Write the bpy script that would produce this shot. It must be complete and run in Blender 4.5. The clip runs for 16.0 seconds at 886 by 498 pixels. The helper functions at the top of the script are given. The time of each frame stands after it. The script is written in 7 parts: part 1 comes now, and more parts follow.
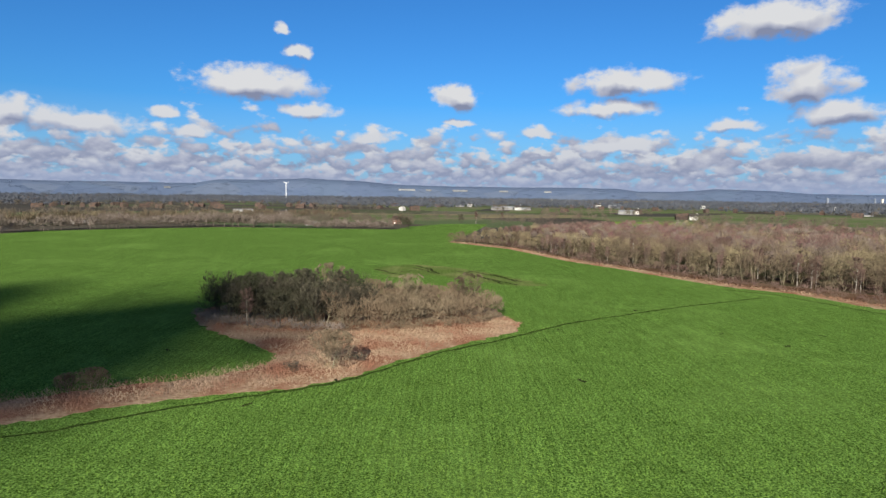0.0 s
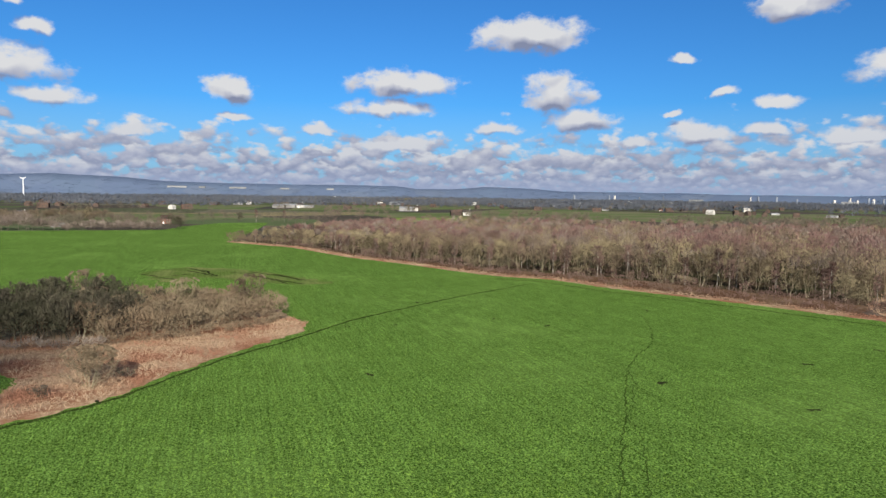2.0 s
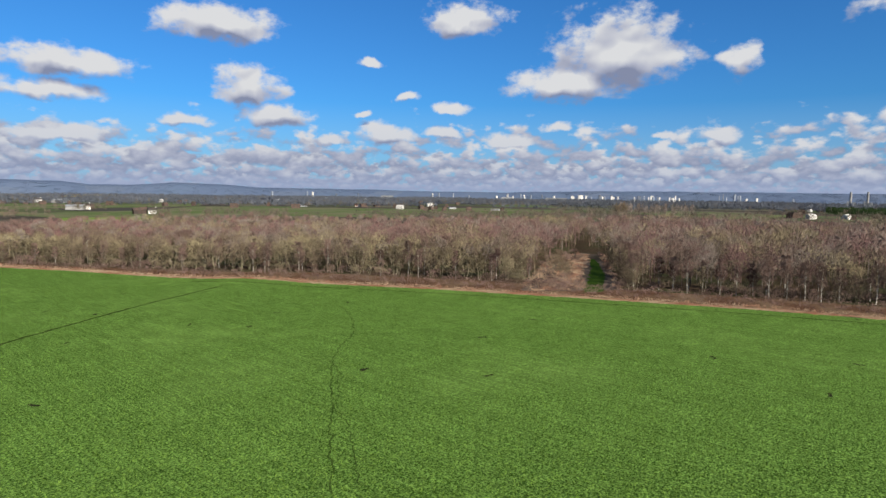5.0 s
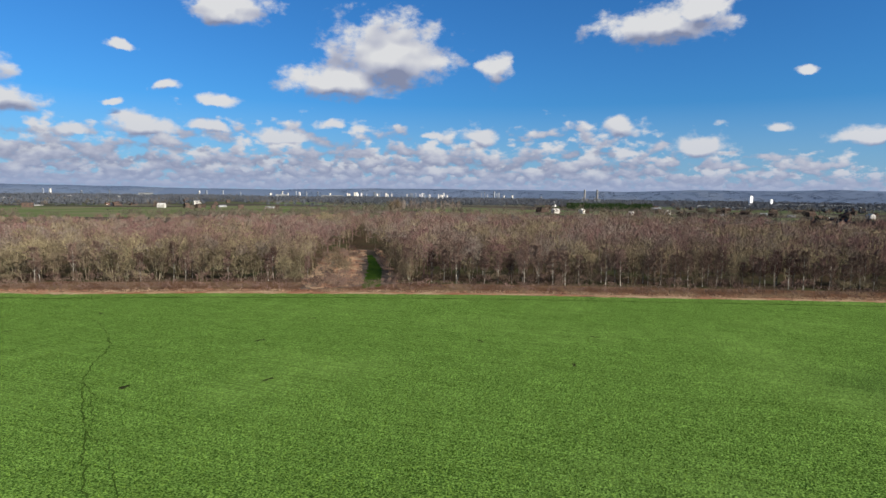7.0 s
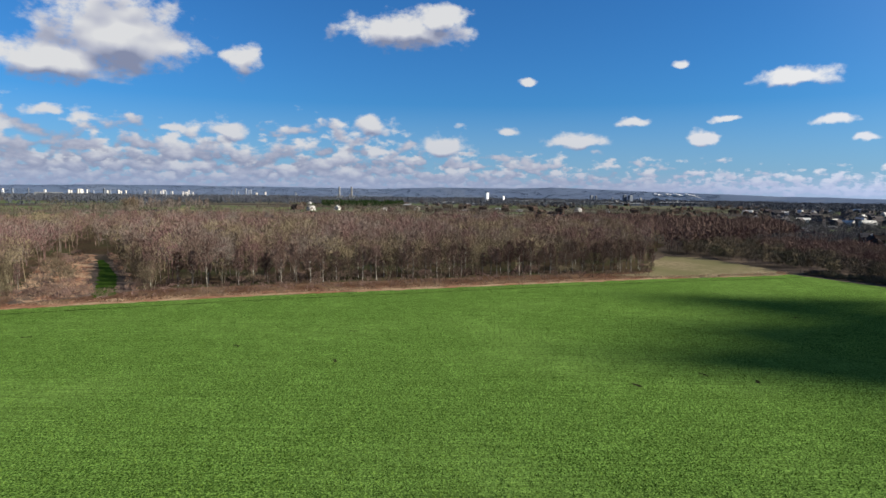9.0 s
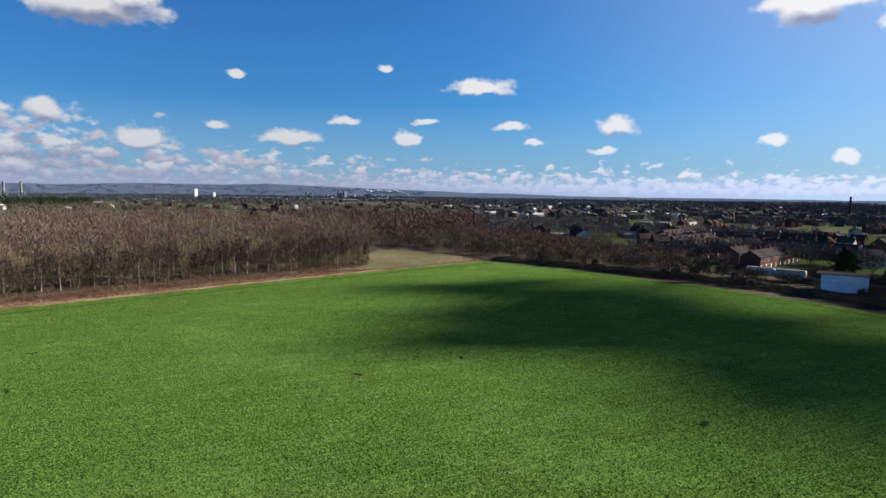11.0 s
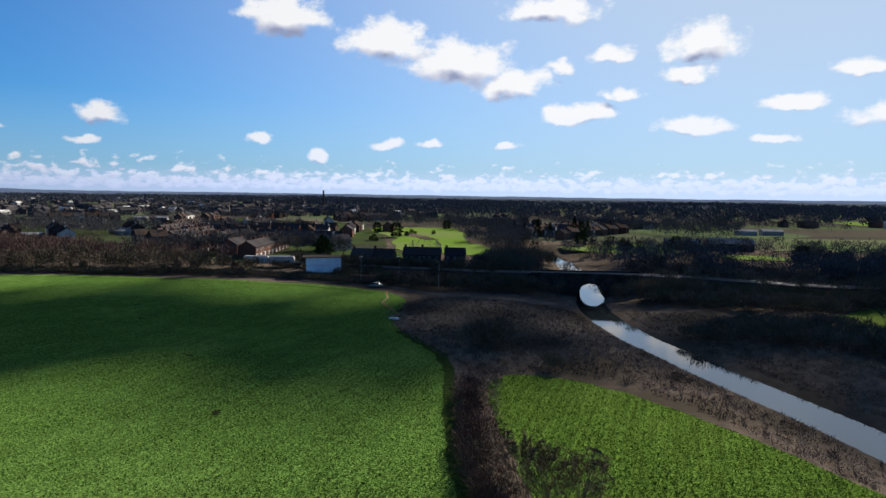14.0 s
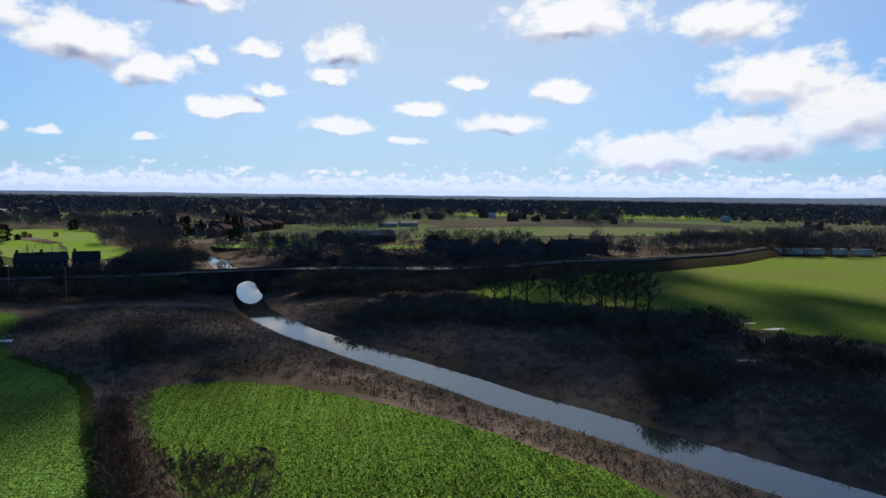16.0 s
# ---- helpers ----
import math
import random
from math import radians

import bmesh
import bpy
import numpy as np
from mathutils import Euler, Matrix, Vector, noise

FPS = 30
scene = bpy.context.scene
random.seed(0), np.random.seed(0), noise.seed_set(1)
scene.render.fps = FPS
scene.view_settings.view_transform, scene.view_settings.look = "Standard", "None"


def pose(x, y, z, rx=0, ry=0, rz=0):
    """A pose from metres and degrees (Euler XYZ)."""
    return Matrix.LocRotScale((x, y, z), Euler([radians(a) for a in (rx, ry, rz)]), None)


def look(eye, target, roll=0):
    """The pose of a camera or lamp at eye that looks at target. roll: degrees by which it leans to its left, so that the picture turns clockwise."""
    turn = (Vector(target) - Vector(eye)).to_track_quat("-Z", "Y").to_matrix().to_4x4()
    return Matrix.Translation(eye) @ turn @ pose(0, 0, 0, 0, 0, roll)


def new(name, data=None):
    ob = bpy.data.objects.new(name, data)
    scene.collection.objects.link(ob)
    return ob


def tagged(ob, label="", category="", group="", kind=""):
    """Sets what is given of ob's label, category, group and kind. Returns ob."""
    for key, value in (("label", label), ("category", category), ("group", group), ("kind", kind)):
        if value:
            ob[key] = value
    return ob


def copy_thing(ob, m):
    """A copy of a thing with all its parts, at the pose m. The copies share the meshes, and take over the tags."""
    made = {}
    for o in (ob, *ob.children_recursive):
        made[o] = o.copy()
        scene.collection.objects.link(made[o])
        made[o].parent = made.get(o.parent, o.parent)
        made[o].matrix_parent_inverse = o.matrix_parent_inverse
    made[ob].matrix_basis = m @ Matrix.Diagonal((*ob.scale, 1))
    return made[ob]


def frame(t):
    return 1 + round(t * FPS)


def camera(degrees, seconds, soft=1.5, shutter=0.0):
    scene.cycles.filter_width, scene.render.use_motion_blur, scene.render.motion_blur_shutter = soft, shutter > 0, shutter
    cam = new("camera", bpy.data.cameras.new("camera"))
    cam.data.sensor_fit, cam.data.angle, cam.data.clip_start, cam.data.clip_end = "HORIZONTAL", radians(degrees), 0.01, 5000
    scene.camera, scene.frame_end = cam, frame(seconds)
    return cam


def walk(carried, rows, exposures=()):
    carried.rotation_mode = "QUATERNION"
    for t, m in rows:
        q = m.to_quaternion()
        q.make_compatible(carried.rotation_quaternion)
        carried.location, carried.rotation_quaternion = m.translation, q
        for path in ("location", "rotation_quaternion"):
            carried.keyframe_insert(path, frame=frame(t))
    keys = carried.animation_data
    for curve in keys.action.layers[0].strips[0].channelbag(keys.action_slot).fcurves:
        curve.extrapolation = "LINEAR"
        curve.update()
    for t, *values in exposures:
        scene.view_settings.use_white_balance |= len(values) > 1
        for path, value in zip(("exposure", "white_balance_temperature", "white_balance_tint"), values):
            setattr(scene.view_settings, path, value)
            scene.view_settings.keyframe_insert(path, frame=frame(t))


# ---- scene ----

EYE = 30.5
SUN_AZ, SUN_EL = 190.0, 26.5
cam = camera(71.25, 16.0)
# seconds, bearing (clockwise)
PITCH, LEAN = -5.10, 0.73
TURNS = [
    (0.0, 0.0), (0.5, 4.73), (1.0, 9.31), (1.5, 14.48), (2.0, 19.86), (2.5, 25.16),
    (3.0, 30.03), (3.5, 33.82), (4.0, 37.84), (6.5, 62.58), (7.0, 67.66), (7.5, 72.92),
    (8.0, 78.42), (10.5, 108.98), (11.0, 115.8), (11.5, 122.74), (12.0, 129.88), (12.5, 137.04),
    (13.0, 144.55), (13.5, 152.25), (14.0, 160.02), (14.5, 167.8), (15.0, 175.56), (15.5, 183.4),
    (16.0, 191.26),
]


def bearing(az, el=0.0, d=1.0):
    a, e = radians(az), radians(el)
    return Vector((math.sin(a) * math.cos(e), math.cos(a) * math.cos(e), math.sin(e))) * d


EYE_AT = Vector((0, 0, EYE))
walk(cam, [(t, look(EYE_AT, EYE_AT + bearing(y, PITCH, 100.0), LEAN)) for t, y in TURNS], [(0.0, 1.26), (16.0, 1.26)])

# ---- light ----
SUNWARD = bearing(SUN_AZ, SUN_EL)
sun_data = bpy.data.lights.new("sun", "SUN")
sun_data.energy, sun_data.angle, sun_data.color = 5.0, radians(0.53), (1.0, 0.94, 0.84)
sun = new("sun", sun_data)
sun.matrix_world = look(SUNWARD * 900, (0, 0, 0))

# clouds: bearing, elevation, half width, half height in degrees
CLOUDS_A = [
    (-34.7, 5.9, 1.9, 1.5), (-30.3, 5.2, 4.4, 1.3), (-24.2, 6.6, 1.5, 0.7), (-22.0, 4.9, 1.9, 0.8), (-16.9, 9.2, 6.1, 1.9),
    (-14.5, 13.7, 1.0, 0.8), (-13.0, 12.0, 1.8, 0.8), (-12.3, 7.3, 3.3, 1.0), (-6.5, 5.0, 2.1, 0.9), (1.2, 8.5, 2.5, 1.5),
    (1.4, 6.5, 1.7, 0.5), (8.4, 5.4, 1.3, 0.6), (14.5, 7.5, 4.2, 1.0), (15.4, 4.4, 4.0, 1.0), (16.1, 9.6, 5.7, 1.6),
    (24.6, 5.9, 2.3, 0.8), (27.4, 13.7, 5.6, 2.0), (30.0, 8.8, 3.1, 2.4), (32.3, 6.5, 3.2, 1.5), (36.9, 4.8, 1.2, 0.6)]
CLOUDS_B = [
    (39.7, 7.1, 1.1, 0.4), (40.6, 11.5, 1.5, 0.6), (42.0, 5.4, 2.8, 1.3), (43.9, 8.6, 1.4, 0.7), (47.2, 5.6, 1.8, 0.8),
    (47.9, 7.7, 2.2, 0.7), (48.8, 15.1, 4.0, 1.8), (53.0, 4.8, 2.9, 0.8), (57.4, 6.0, 1.9, 0.6), (58.5, 9.6, 6.3, 2.1),
    (62.5, 11.9, 6.6, 4.2), (66.8, 5.1, 1.5, 0.5), (70.9, 5.1, 2.1, 1.2), (72.3, 11.0, 1.8, 1.6), (83.4, 6.0, 2.2, 1.3),
    (86.4, 14.0, 6.5, 1.9), (89.3, 15.1, 2.8, 1.6), (89.9, 4.2, 3.0, 1.3), (95.8, 5.5, 1.4, 0.6), (97.5, 9.9, 1.0, 0.5)]
CLOUDS_C = [
    (101.9, 4.7, 3.3, 0.9), (106.7, 6.3, 1.6, 0.7), (110.4, 11.0, 1.1, 0.6), (112.5, 4.9, 1.5, 0.8), (113.9, 6.4, 1.2, 0.4),
    (119.4, 9.3, 3.4, 1.0), (122.1, 6.1, 1.5, 0.6), (123.9, 4.7, 1.5, 0.4), (130.4, 4.0, 1.4, 0.5), (131.0, 6.1, 2.1, 1.0),
    (143.5, 4.5, 1.1, 0.6), (145.7, 15.0, 4.4, 2.4), (148.5, 3.2, 1.2, 0.8), (154.9, 13.2, 4.8, 2.5), (155.0, 4.3, 1.7, 0.7),
    (158.8, 4.5, 1.3, 0.5), (161.2, 11.4, 5.9, 2.4), (165.8, 4.2, 1.2, 0.5), (166.1, 9.7, 3.8, 1.8), (169.6, 15.8, 5.0, 1.5)]
CLOUDS_D = [
    (170.5, 11.2, 1.5, 0.8), (170.7, 7.0, 2.4, 1.2), (172.8, 7.2, 2.9, 1.2), (174.7, 12.0, 2.3, 1.0), (175.8, 8.9, 2.3, 0.8),
    (181.0, 10.2, 2.5, 0.9), (181.8, 5.9, 3.2, 1.0), (182.1, 12.5, 3.5, 2.0), (187.8, 4.7, 2.1, 0.5), (189.5, 7.5, 2.8, 0.9),
    (193.4, 9.9, 2.2, 0.8), (196.5, 6.2, 4.4, 1.3), (201.5, 9.1, 3.1, 1.7), (202.3, 14.9, 6.8, 2.6), (210.0, 3.6, 8.0, 2.2),
    (215.3, 13.9, 5.4, 2.3), (217.0, 4.6, 7.0, 2.6), (219.0, 9.2, 5.6, 3.2), (224.0, 6.4, 5.6, 3.8)]


class Graph:
    """Short hands for the sky's nodes."""

    def __init__(self, tree):
        self.ns, self.ln = tree.nodes, tree.links

    def feed(self, sock, v):
        if isinstance(v, (int, float)):
            sock.default_value = v
        elif isinstance(v, (tuple, Vector)):
            sock.default_value = (*v, 1) if len(sock.default_value) == 4 and len(v) == 3 else v
        else:
            self.ln.new(v, sock)

    def math(self, op, a, b=None, c=None, clamp=False):
        m = self.ns.new("ShaderNodeMath")
        m.operation, m.use_clamp = op, clamp
        for i, v in enumerate((a, b, c)):
            if v is not None:
                self.feed(m.inputs[i], v)
        return m.outputs[0]

    def vec(self, op, a, b=None, c=None, out=0):
        m = self.ns.new("ShaderNodeVectorMath")
        m.operation = op
        for i, v in enumerate((a, b, c)):
            if v is not None:
                self.feed(m.inputs[i], v)
        return m.outputs[out]

    def scale(self, a, k):
        m = self.ns.new("ShaderNodeVectorMath")
        m.operation = "SCALE"
        self.feed(m.inputs[0], a)
        self.feed(m.inputs[3], k)
        return m.outputs[0]

    def range(self, v, a, b, c=0.0, d=1.0, smooth=False):
        m = self.ns.new("ShaderNodeMapRange")
        m.interpolation_type = "SMOOTHSTEP" if smooth else "LINEAR"
        for i, q in enumerate((v, a, b, c, d)):
            self.feed(m.inputs[i], q)
        return m.outputs[0]

    def noise(self, v, scale, detail=4.0, rough=0.5):
        m = self.ns.new("ShaderNodeTexNoise")
        m.inputs["Scale"].default_value, m.inputs["Detail"].default_value, m.inputs["Roughness"].default_value = scale, detail, rough
        self.ln.new(v, m.inputs["Vector"])
        return m

    def mix(self, k, a, b):
        m = self.ns.new("ShaderNodeMix")
        m.data_type = "RGBA"
        self.feed(m.inputs[0], k)
        self.feed(m.inputs[6], a)
        self.feed(m.inputs[7], b)
        return m.outputs[2]

    def blend(self, k, a, b):
        m = self.ns.new("ShaderNodeMix")
        self.feed(m.inputs[0], k)
        self.feed(m.inputs[2], a)
        self.feed(m.inputs[3], b)
        return m.outputs[0]


def cloud_distance(w, at):
    """How far a place lies from the nearest cloud's middle, 1 at its rim."""
    best = None
    for c_az, c_el, c_w, c_h in CLOUDS_A + CLOUDS_B + CLOUDS_C + CLOUDS_D:
        rel = w.vec("MULTIPLY_ADD", at, (1 / c_w, 1 / c_h, 0.0), (-c_az / c_w, -c_el / c_h, 0.0))
        far = w.vec("LENGTH", w.vec("MAXIMUM", rel, w.vec("MULTIPLY", rel, (-1.0, -1.35, 0.0))), out=1)
        best = far if best is None else w.math("SMOOTH_MIN", best, far, 0.2)
    return best


world = bpy.data.worlds.new("sky")
scene.world = world
world.use_nodes = True
world.node_tree.nodes.clear()
W = Graph(world.node_tree)
SKY_LEVEL = 0.0475
tc = W.ns.new("ShaderNodeTexCoord")
way = tc.outputs["Generated"]
sky = W.ns.new("ShaderNodeTexSky")
sky.sky_type, sky.sun_disc = "NISHITA", False
sky.sun_elevation, sky.sun_rotation = radians(SUN_EL), radians(SUN_AZ)
sky.air_density, sky.dust_density, sky.ozone_density, sky.altitude = 1.0, 0.6, 2.6, 50
W.ln.new(way, sky.inputs[0])
sx = W.ns.new("ShaderNodeSeparateXYZ")
W.ln.new(way, sx.inputs[0])
az = W.math("MULTIPLY", W.math("ARCTAN2", sx.outputs[0], sx.outputs[1]), 180 / math.pi)
# bearings run from -90 to 270
az = W.math("ADD", az, W.math("MULTIPLY", W.math("LESS_THAN", az, -90.0), 360.0))
el = W.math("MULTIPLY", W.math("ARCSINE", sx.outputs[2]), 180 / math.pi)
spot = W.ns.new("ShaderNodeCombineXYZ")
W.ln.new(az, spot.inputs[0])
W.ln.new(el, spot.inputs[1])
place = spot.outputs[0]
toward = W.vec("DOT_PRODUCT", way, SUNWARD, out=1)

# bend the places, so that no cloud keeps a plain oval
bend = W.noise(place, 0.42, 3.0)
bent = W.vec("MULTIPLY_ADD", W.vec("SUBTRACT", bend.outputs["Color"], (0.5, 0.5, 0.5)), (2.8, 1.5, 0.0), place)
billow_at = W.vec("MULTIPLY", place, (0.55, 0.8, 1.0))
billow = W.noise(billow_at, 0.9, 5.0, 0.5).outputs[0]
heap_here = W.noise(billow_at, 0.62, 2.4, 0.28).outputs[0]
heap_up = W.noise(W.vec("ADD", billow_at, (-0.1, 0.5, 0.0)), 0.62, 2.4, 0.28).outputs[0]
wisp = W.noise(W.vec("MULTIPLY", place, (1.0, 1.5, 1.0)), 2.3, 4.0, 0.6).outputs[0]
# the large clouds: flat below, heaped above
total = cloud_distance(W, bent)
high = W.math("MULTIPLY", W.math("SUBTRACT", cloud_distance(W, W.vec("ADD", bent, (0.0, 1.0, 0.0))), total), 1.7, clamp=False)
high = W.math("MAXIMUM", W.math("MINIMUM", high, 1.0), -1.0)
rough_edge = W.math("MULTIPLY_ADD", W.math("SUBTRACT", wisp, 0.5), 0.5, W.math("MULTIPLY", W.math("SUBTRACT", billow, 0.5), 1.9))
deep = W.math("MULTIPLY_ADD", W.math("SUBTRACT", 1.0, total), 1.35, rough_edge)
mask = W.range(deep, -0.08, 0.66, smooth=True)
relief = W.math("MULTIPLY", W.math("SUBTRACT", heap_here, heap_up), 1.9)
lit = W.math("ADD", W.math("MULTIPLY_ADD", high, 0.8, 0.58), relief)
# thin edges let the light through
lit = W.math("ADD", lit, W.range(deep, 0.15, 0.75, 0.1, 0.0))
lit = W.math("ADD", lit, W.range(toward, 0.2, 0.95, 0.0, 0.42))


def shade(v):
    ramp = W.ns.new("ShaderNodeValToRGB")
    ramp.color_ramp.elements[0].position, ramp.color_ramp.elements[0].color = 0.1, (0.112, 0.128, 0.188, 1)
    ramp.color_ramp.elements[1].position, ramp.color_ramp.elements[1].color = 0.95, (0.345, 0.349, 0.358, 1)
    mid = ramp.color_ramp.elements.new(0.5)
    mid.color = (0.216, 0.228, 0.278, 1)
    W.ln.new(v, ramp.inputs[0])
    return W.scale(ramp.outputs[0], W.range(toward, 0.0, 0.9, 0.86, 1.14))


blue = W.vec("MULTIPLY", sky.outputs[0], (SKY_LEVEL * 0.22, SKY_LEVEL * 0.63, SKY_LEVEL * 1.07))
# pale haze low down, and a pale veil round the sun
colour = W.mix(W.range(el, 0.0, 8.0, 0.6, 0.0), blue, (0.149, 0.208, 0.307))
colour = W.mix(W.math("POWER", W.range(toward, 0.3, 1.0), 2.2, clamp=True), colour, (0.215, 0.262, 0.335))
air = W.scale((0.136, 0.165, 0.240), W.range(toward, 0.1, 0.75, 1.0, 2.0))
# rows of small heaped clouds, one behind the other down to the horizon: base, height, size, how full, least veil of air
DECK = [(0.35, 0.55, 3.0, 0.12, 0.66), (0.85, 0.75, 2.4, 0.11, 0.5), (1.5, 0.95, 1.8, 0.10, 0.36), (2.3, 1.2, 1.4, 0.07, 0.24), (3.2, 1.4, 1.1, 0.02, 0.14), (4.3, 1.6, 0.9, -0.04, 0.06)]
for k, (base, tall, size, full, veil) in enumerate(DECK):
    shift = (17.3 * k, 31.7 * k, 5.1 * k)
    row = W.noise(W.vec("MULTIPLY_ADD", place, (0.32, 0.0, 0.0), shift), size * 0.8, 2.0).outputs[0]
    heap = W.noise(W.vec("MULTIPLY_ADD", place, (0.42, 0.72, 0.0), shift), size, 4.5, 0.52).outputs[0]
    rise = W.math("DIVIDE", W.math("SUBTRACT", el, W.math("MULTIPLY_ADD", W.math("SUBTRACT", row, 0.5), 2.4 * tall, base)), tall)
    # fuller in the north, sparse in the south-east
    fill = W.range(az, 75.0, 128.0, full, full - 0.085 * k - 0.01, smooth=True)
    body = W.math("MULTIPLY_ADD", W.math("ADD", W.math("SUBTRACT", heap, 0.5), fill), 5.0, W.math("SUBTRACT", 0.42, W.math("MULTIPLY", W.math("ABSOLUTE", W.math("SUBTRACT", rise, 0.3)), 0.75)))
    cover = W.math("MULTIPLY", W.range(body, -0.08, 0.7, smooth=True), W.range(rise, -0.35, 0.08, smooth=True))
    light = W.math("ADD", W.math("MULTIPLY_ADD", W.math("SUBTRACT", heap, 0.5), 2.0, W.math("MULTIPLY_ADD", rise, 0.7, 0.1)), W.range(toward, 0.1, 0.8, 0.0, 0.5))
    colour = W.mix(cover, colour, W.mix(veil, shade(light), air))
# low grey bases run together near the horizon
colour = W.mix(W.range(el, 0.0, 2.4, 0.62, 0.0, smooth=True), colour, air)
colour = W.mix(W.math("MULTIPLY", mask, W.range(el, 0.6, 2.4)), colour, W.mix(W.range(el, 1.5, 8.0, 0.38, 0.0), shade(lit), air))
bg = W.ns.new("ShaderNodeBackground")
W.ln.new(colour, bg.inputs[0])
wout = W.ns.new("ShaderNodeOutputWorld")
W.ln.new(bg.outputs[0], wout.inputs[0])

# ---- materials ----
def rows_over(m, heading, strength=0.22, width=0.55):
    """Faint drill rows: a long narrow mottling along a heading in degrees."""
    ns, ln = m.node_tree.nodes, m.node_tree.links
    b = ns["Principled BSDF"]
    old = b.inputs["Base Color"].links[0].from_socket
    geo, mp, nz, rg, hs = (ns.new("ShaderNode" + k) for k in ("NewGeometry", "Mapping", "TexNoise", "MapRange", "HueSaturation"))
    mp.inputs["Rotation"].default_value = (0, 0, radians(heading))
    mp.inputs["Scale"].default_value = (1 / width, 0.05, 1)
    nz.inputs["Scale"].default_value, nz.inputs["Detail"].default_value = 1.0, 3.0
    rg.inputs[1].default_value, rg.inputs[2].default_value, rg.inputs[3].default_value, rg.inputs[4].default_value = 0.35, 0.62, 1 - strength, 1 + strength * 0.5
    ln.new(geo.outputs["Position"], mp.inputs["Vector"])
    ln.new(mp.outputs[0], nz.inputs["Vector"])
    ln.new(nz.outputs[0], rg.inputs[0])
    ln.new(rg.outputs[0], hs.inputs["Value"])
    ln.new(old, hs.inputs["Color"])
    ln.new(hs.outputs[0], b.inputs["Base Color"])
    return m


def mottle(m, size, amount, squash=(1, 1, 1)):
    """Lighter and darker clumps of about the given size in metres."""
    ns, ln = m.node_tree.nodes, m.node_tree.links
    b = ns["Principled BSDF"]
    old = b.inputs["Base Color"].links[0].from_socket
    geo, mp, nz, rg, hs = (ns.new("ShaderNode" + k) for k in ("NewGeometry", "Mapping", "TexNoise", "MapRange", "HueSaturation"))
    mp.inputs["Scale"].default_value = squash
    nz.inputs["Scale"].default_value, nz.inputs["Detail"].default_value = 1 / size, 2.0
    for i, v in enumerate((0.3, 0.7, 1 - amount, 1 + amount)):
        rg.inputs[i + 1].default_value = v
    ln.new(geo.outputs["Position"], mp.inputs["Vector"])
    ln.new(mp.outputs[0], nz.inputs["Vector"])
    ln.new(nz.outputs[0], rg.inputs[0])
    ln.new(rg.outputs[0], hs.inputs["Value"])
    ln.new(old, hs.inputs["Color"])
    ln.new(hs.outputs[0], b.inputs["Base Color"])
    return m


def patchwork(m, size, tints):
    """Fields of different tints, as cells of an uneven net, over a material's colour."""
    ns, ln = m.node_tree.nodes, m.node_tree.links
    b = ns["Principled BSDF"]
    old = b.inputs["Base Color"].links[0].from_socket
    geo, wob, add, vor, ramp, mx = (ns.new("ShaderNode" + k) for k in ("NewGeometry", "TexNoise", "VectorMath", "TexVoronoi", "ValToRGB", "Mix"))
    wob.inputs["Scale"].default_value = 0.6 / size
    add.operation = "MULTIPLY_ADD"
    add.inputs[1].default_value = (size * 0.7, size * 0.7, 0)
    vor.inputs["Scale"].default_value = 1 / size
    ln.new(geo.outputs["Position"], wob.inputs["Vector"])
    ln.new(wob.outputs["Color"], add.inputs[0])
    ln.new(geo.outputs["Position"], add.inputs[2])
    ln.new(add.outputs[0], vor.inputs["Vector"])
    sep = ns.new("ShaderNodeSeparateColor")
    ln.new(vor.outputs["Color"], sep.inputs[0])
    ramp.color_ramp.interpolation = "CONSTANT"
    e = ramp.color_ramp.elements
    e[0].position, e[0].color = 0.0, (*tints[0], 1)
    e[1].position, e[1].color = 1 / len(tints), (*tints[1], 1)
    for k, t in enumerate(tints[2:]):
        n = e.new((k + 2) / len(tints))
        n.color = (*t, 1)
    ln.new(sep.outputs[0], ramp.inputs[0])
    mx.data_type = "RGBA"
    mx.inputs[0].default_value = 0.75
    ln.new(old, mx.inputs[6])
    ln.new(ramp.outputs[0], mx.inputs[7])
    ln.new(mx.outputs[2], b.inputs["Base Color"])
    return m


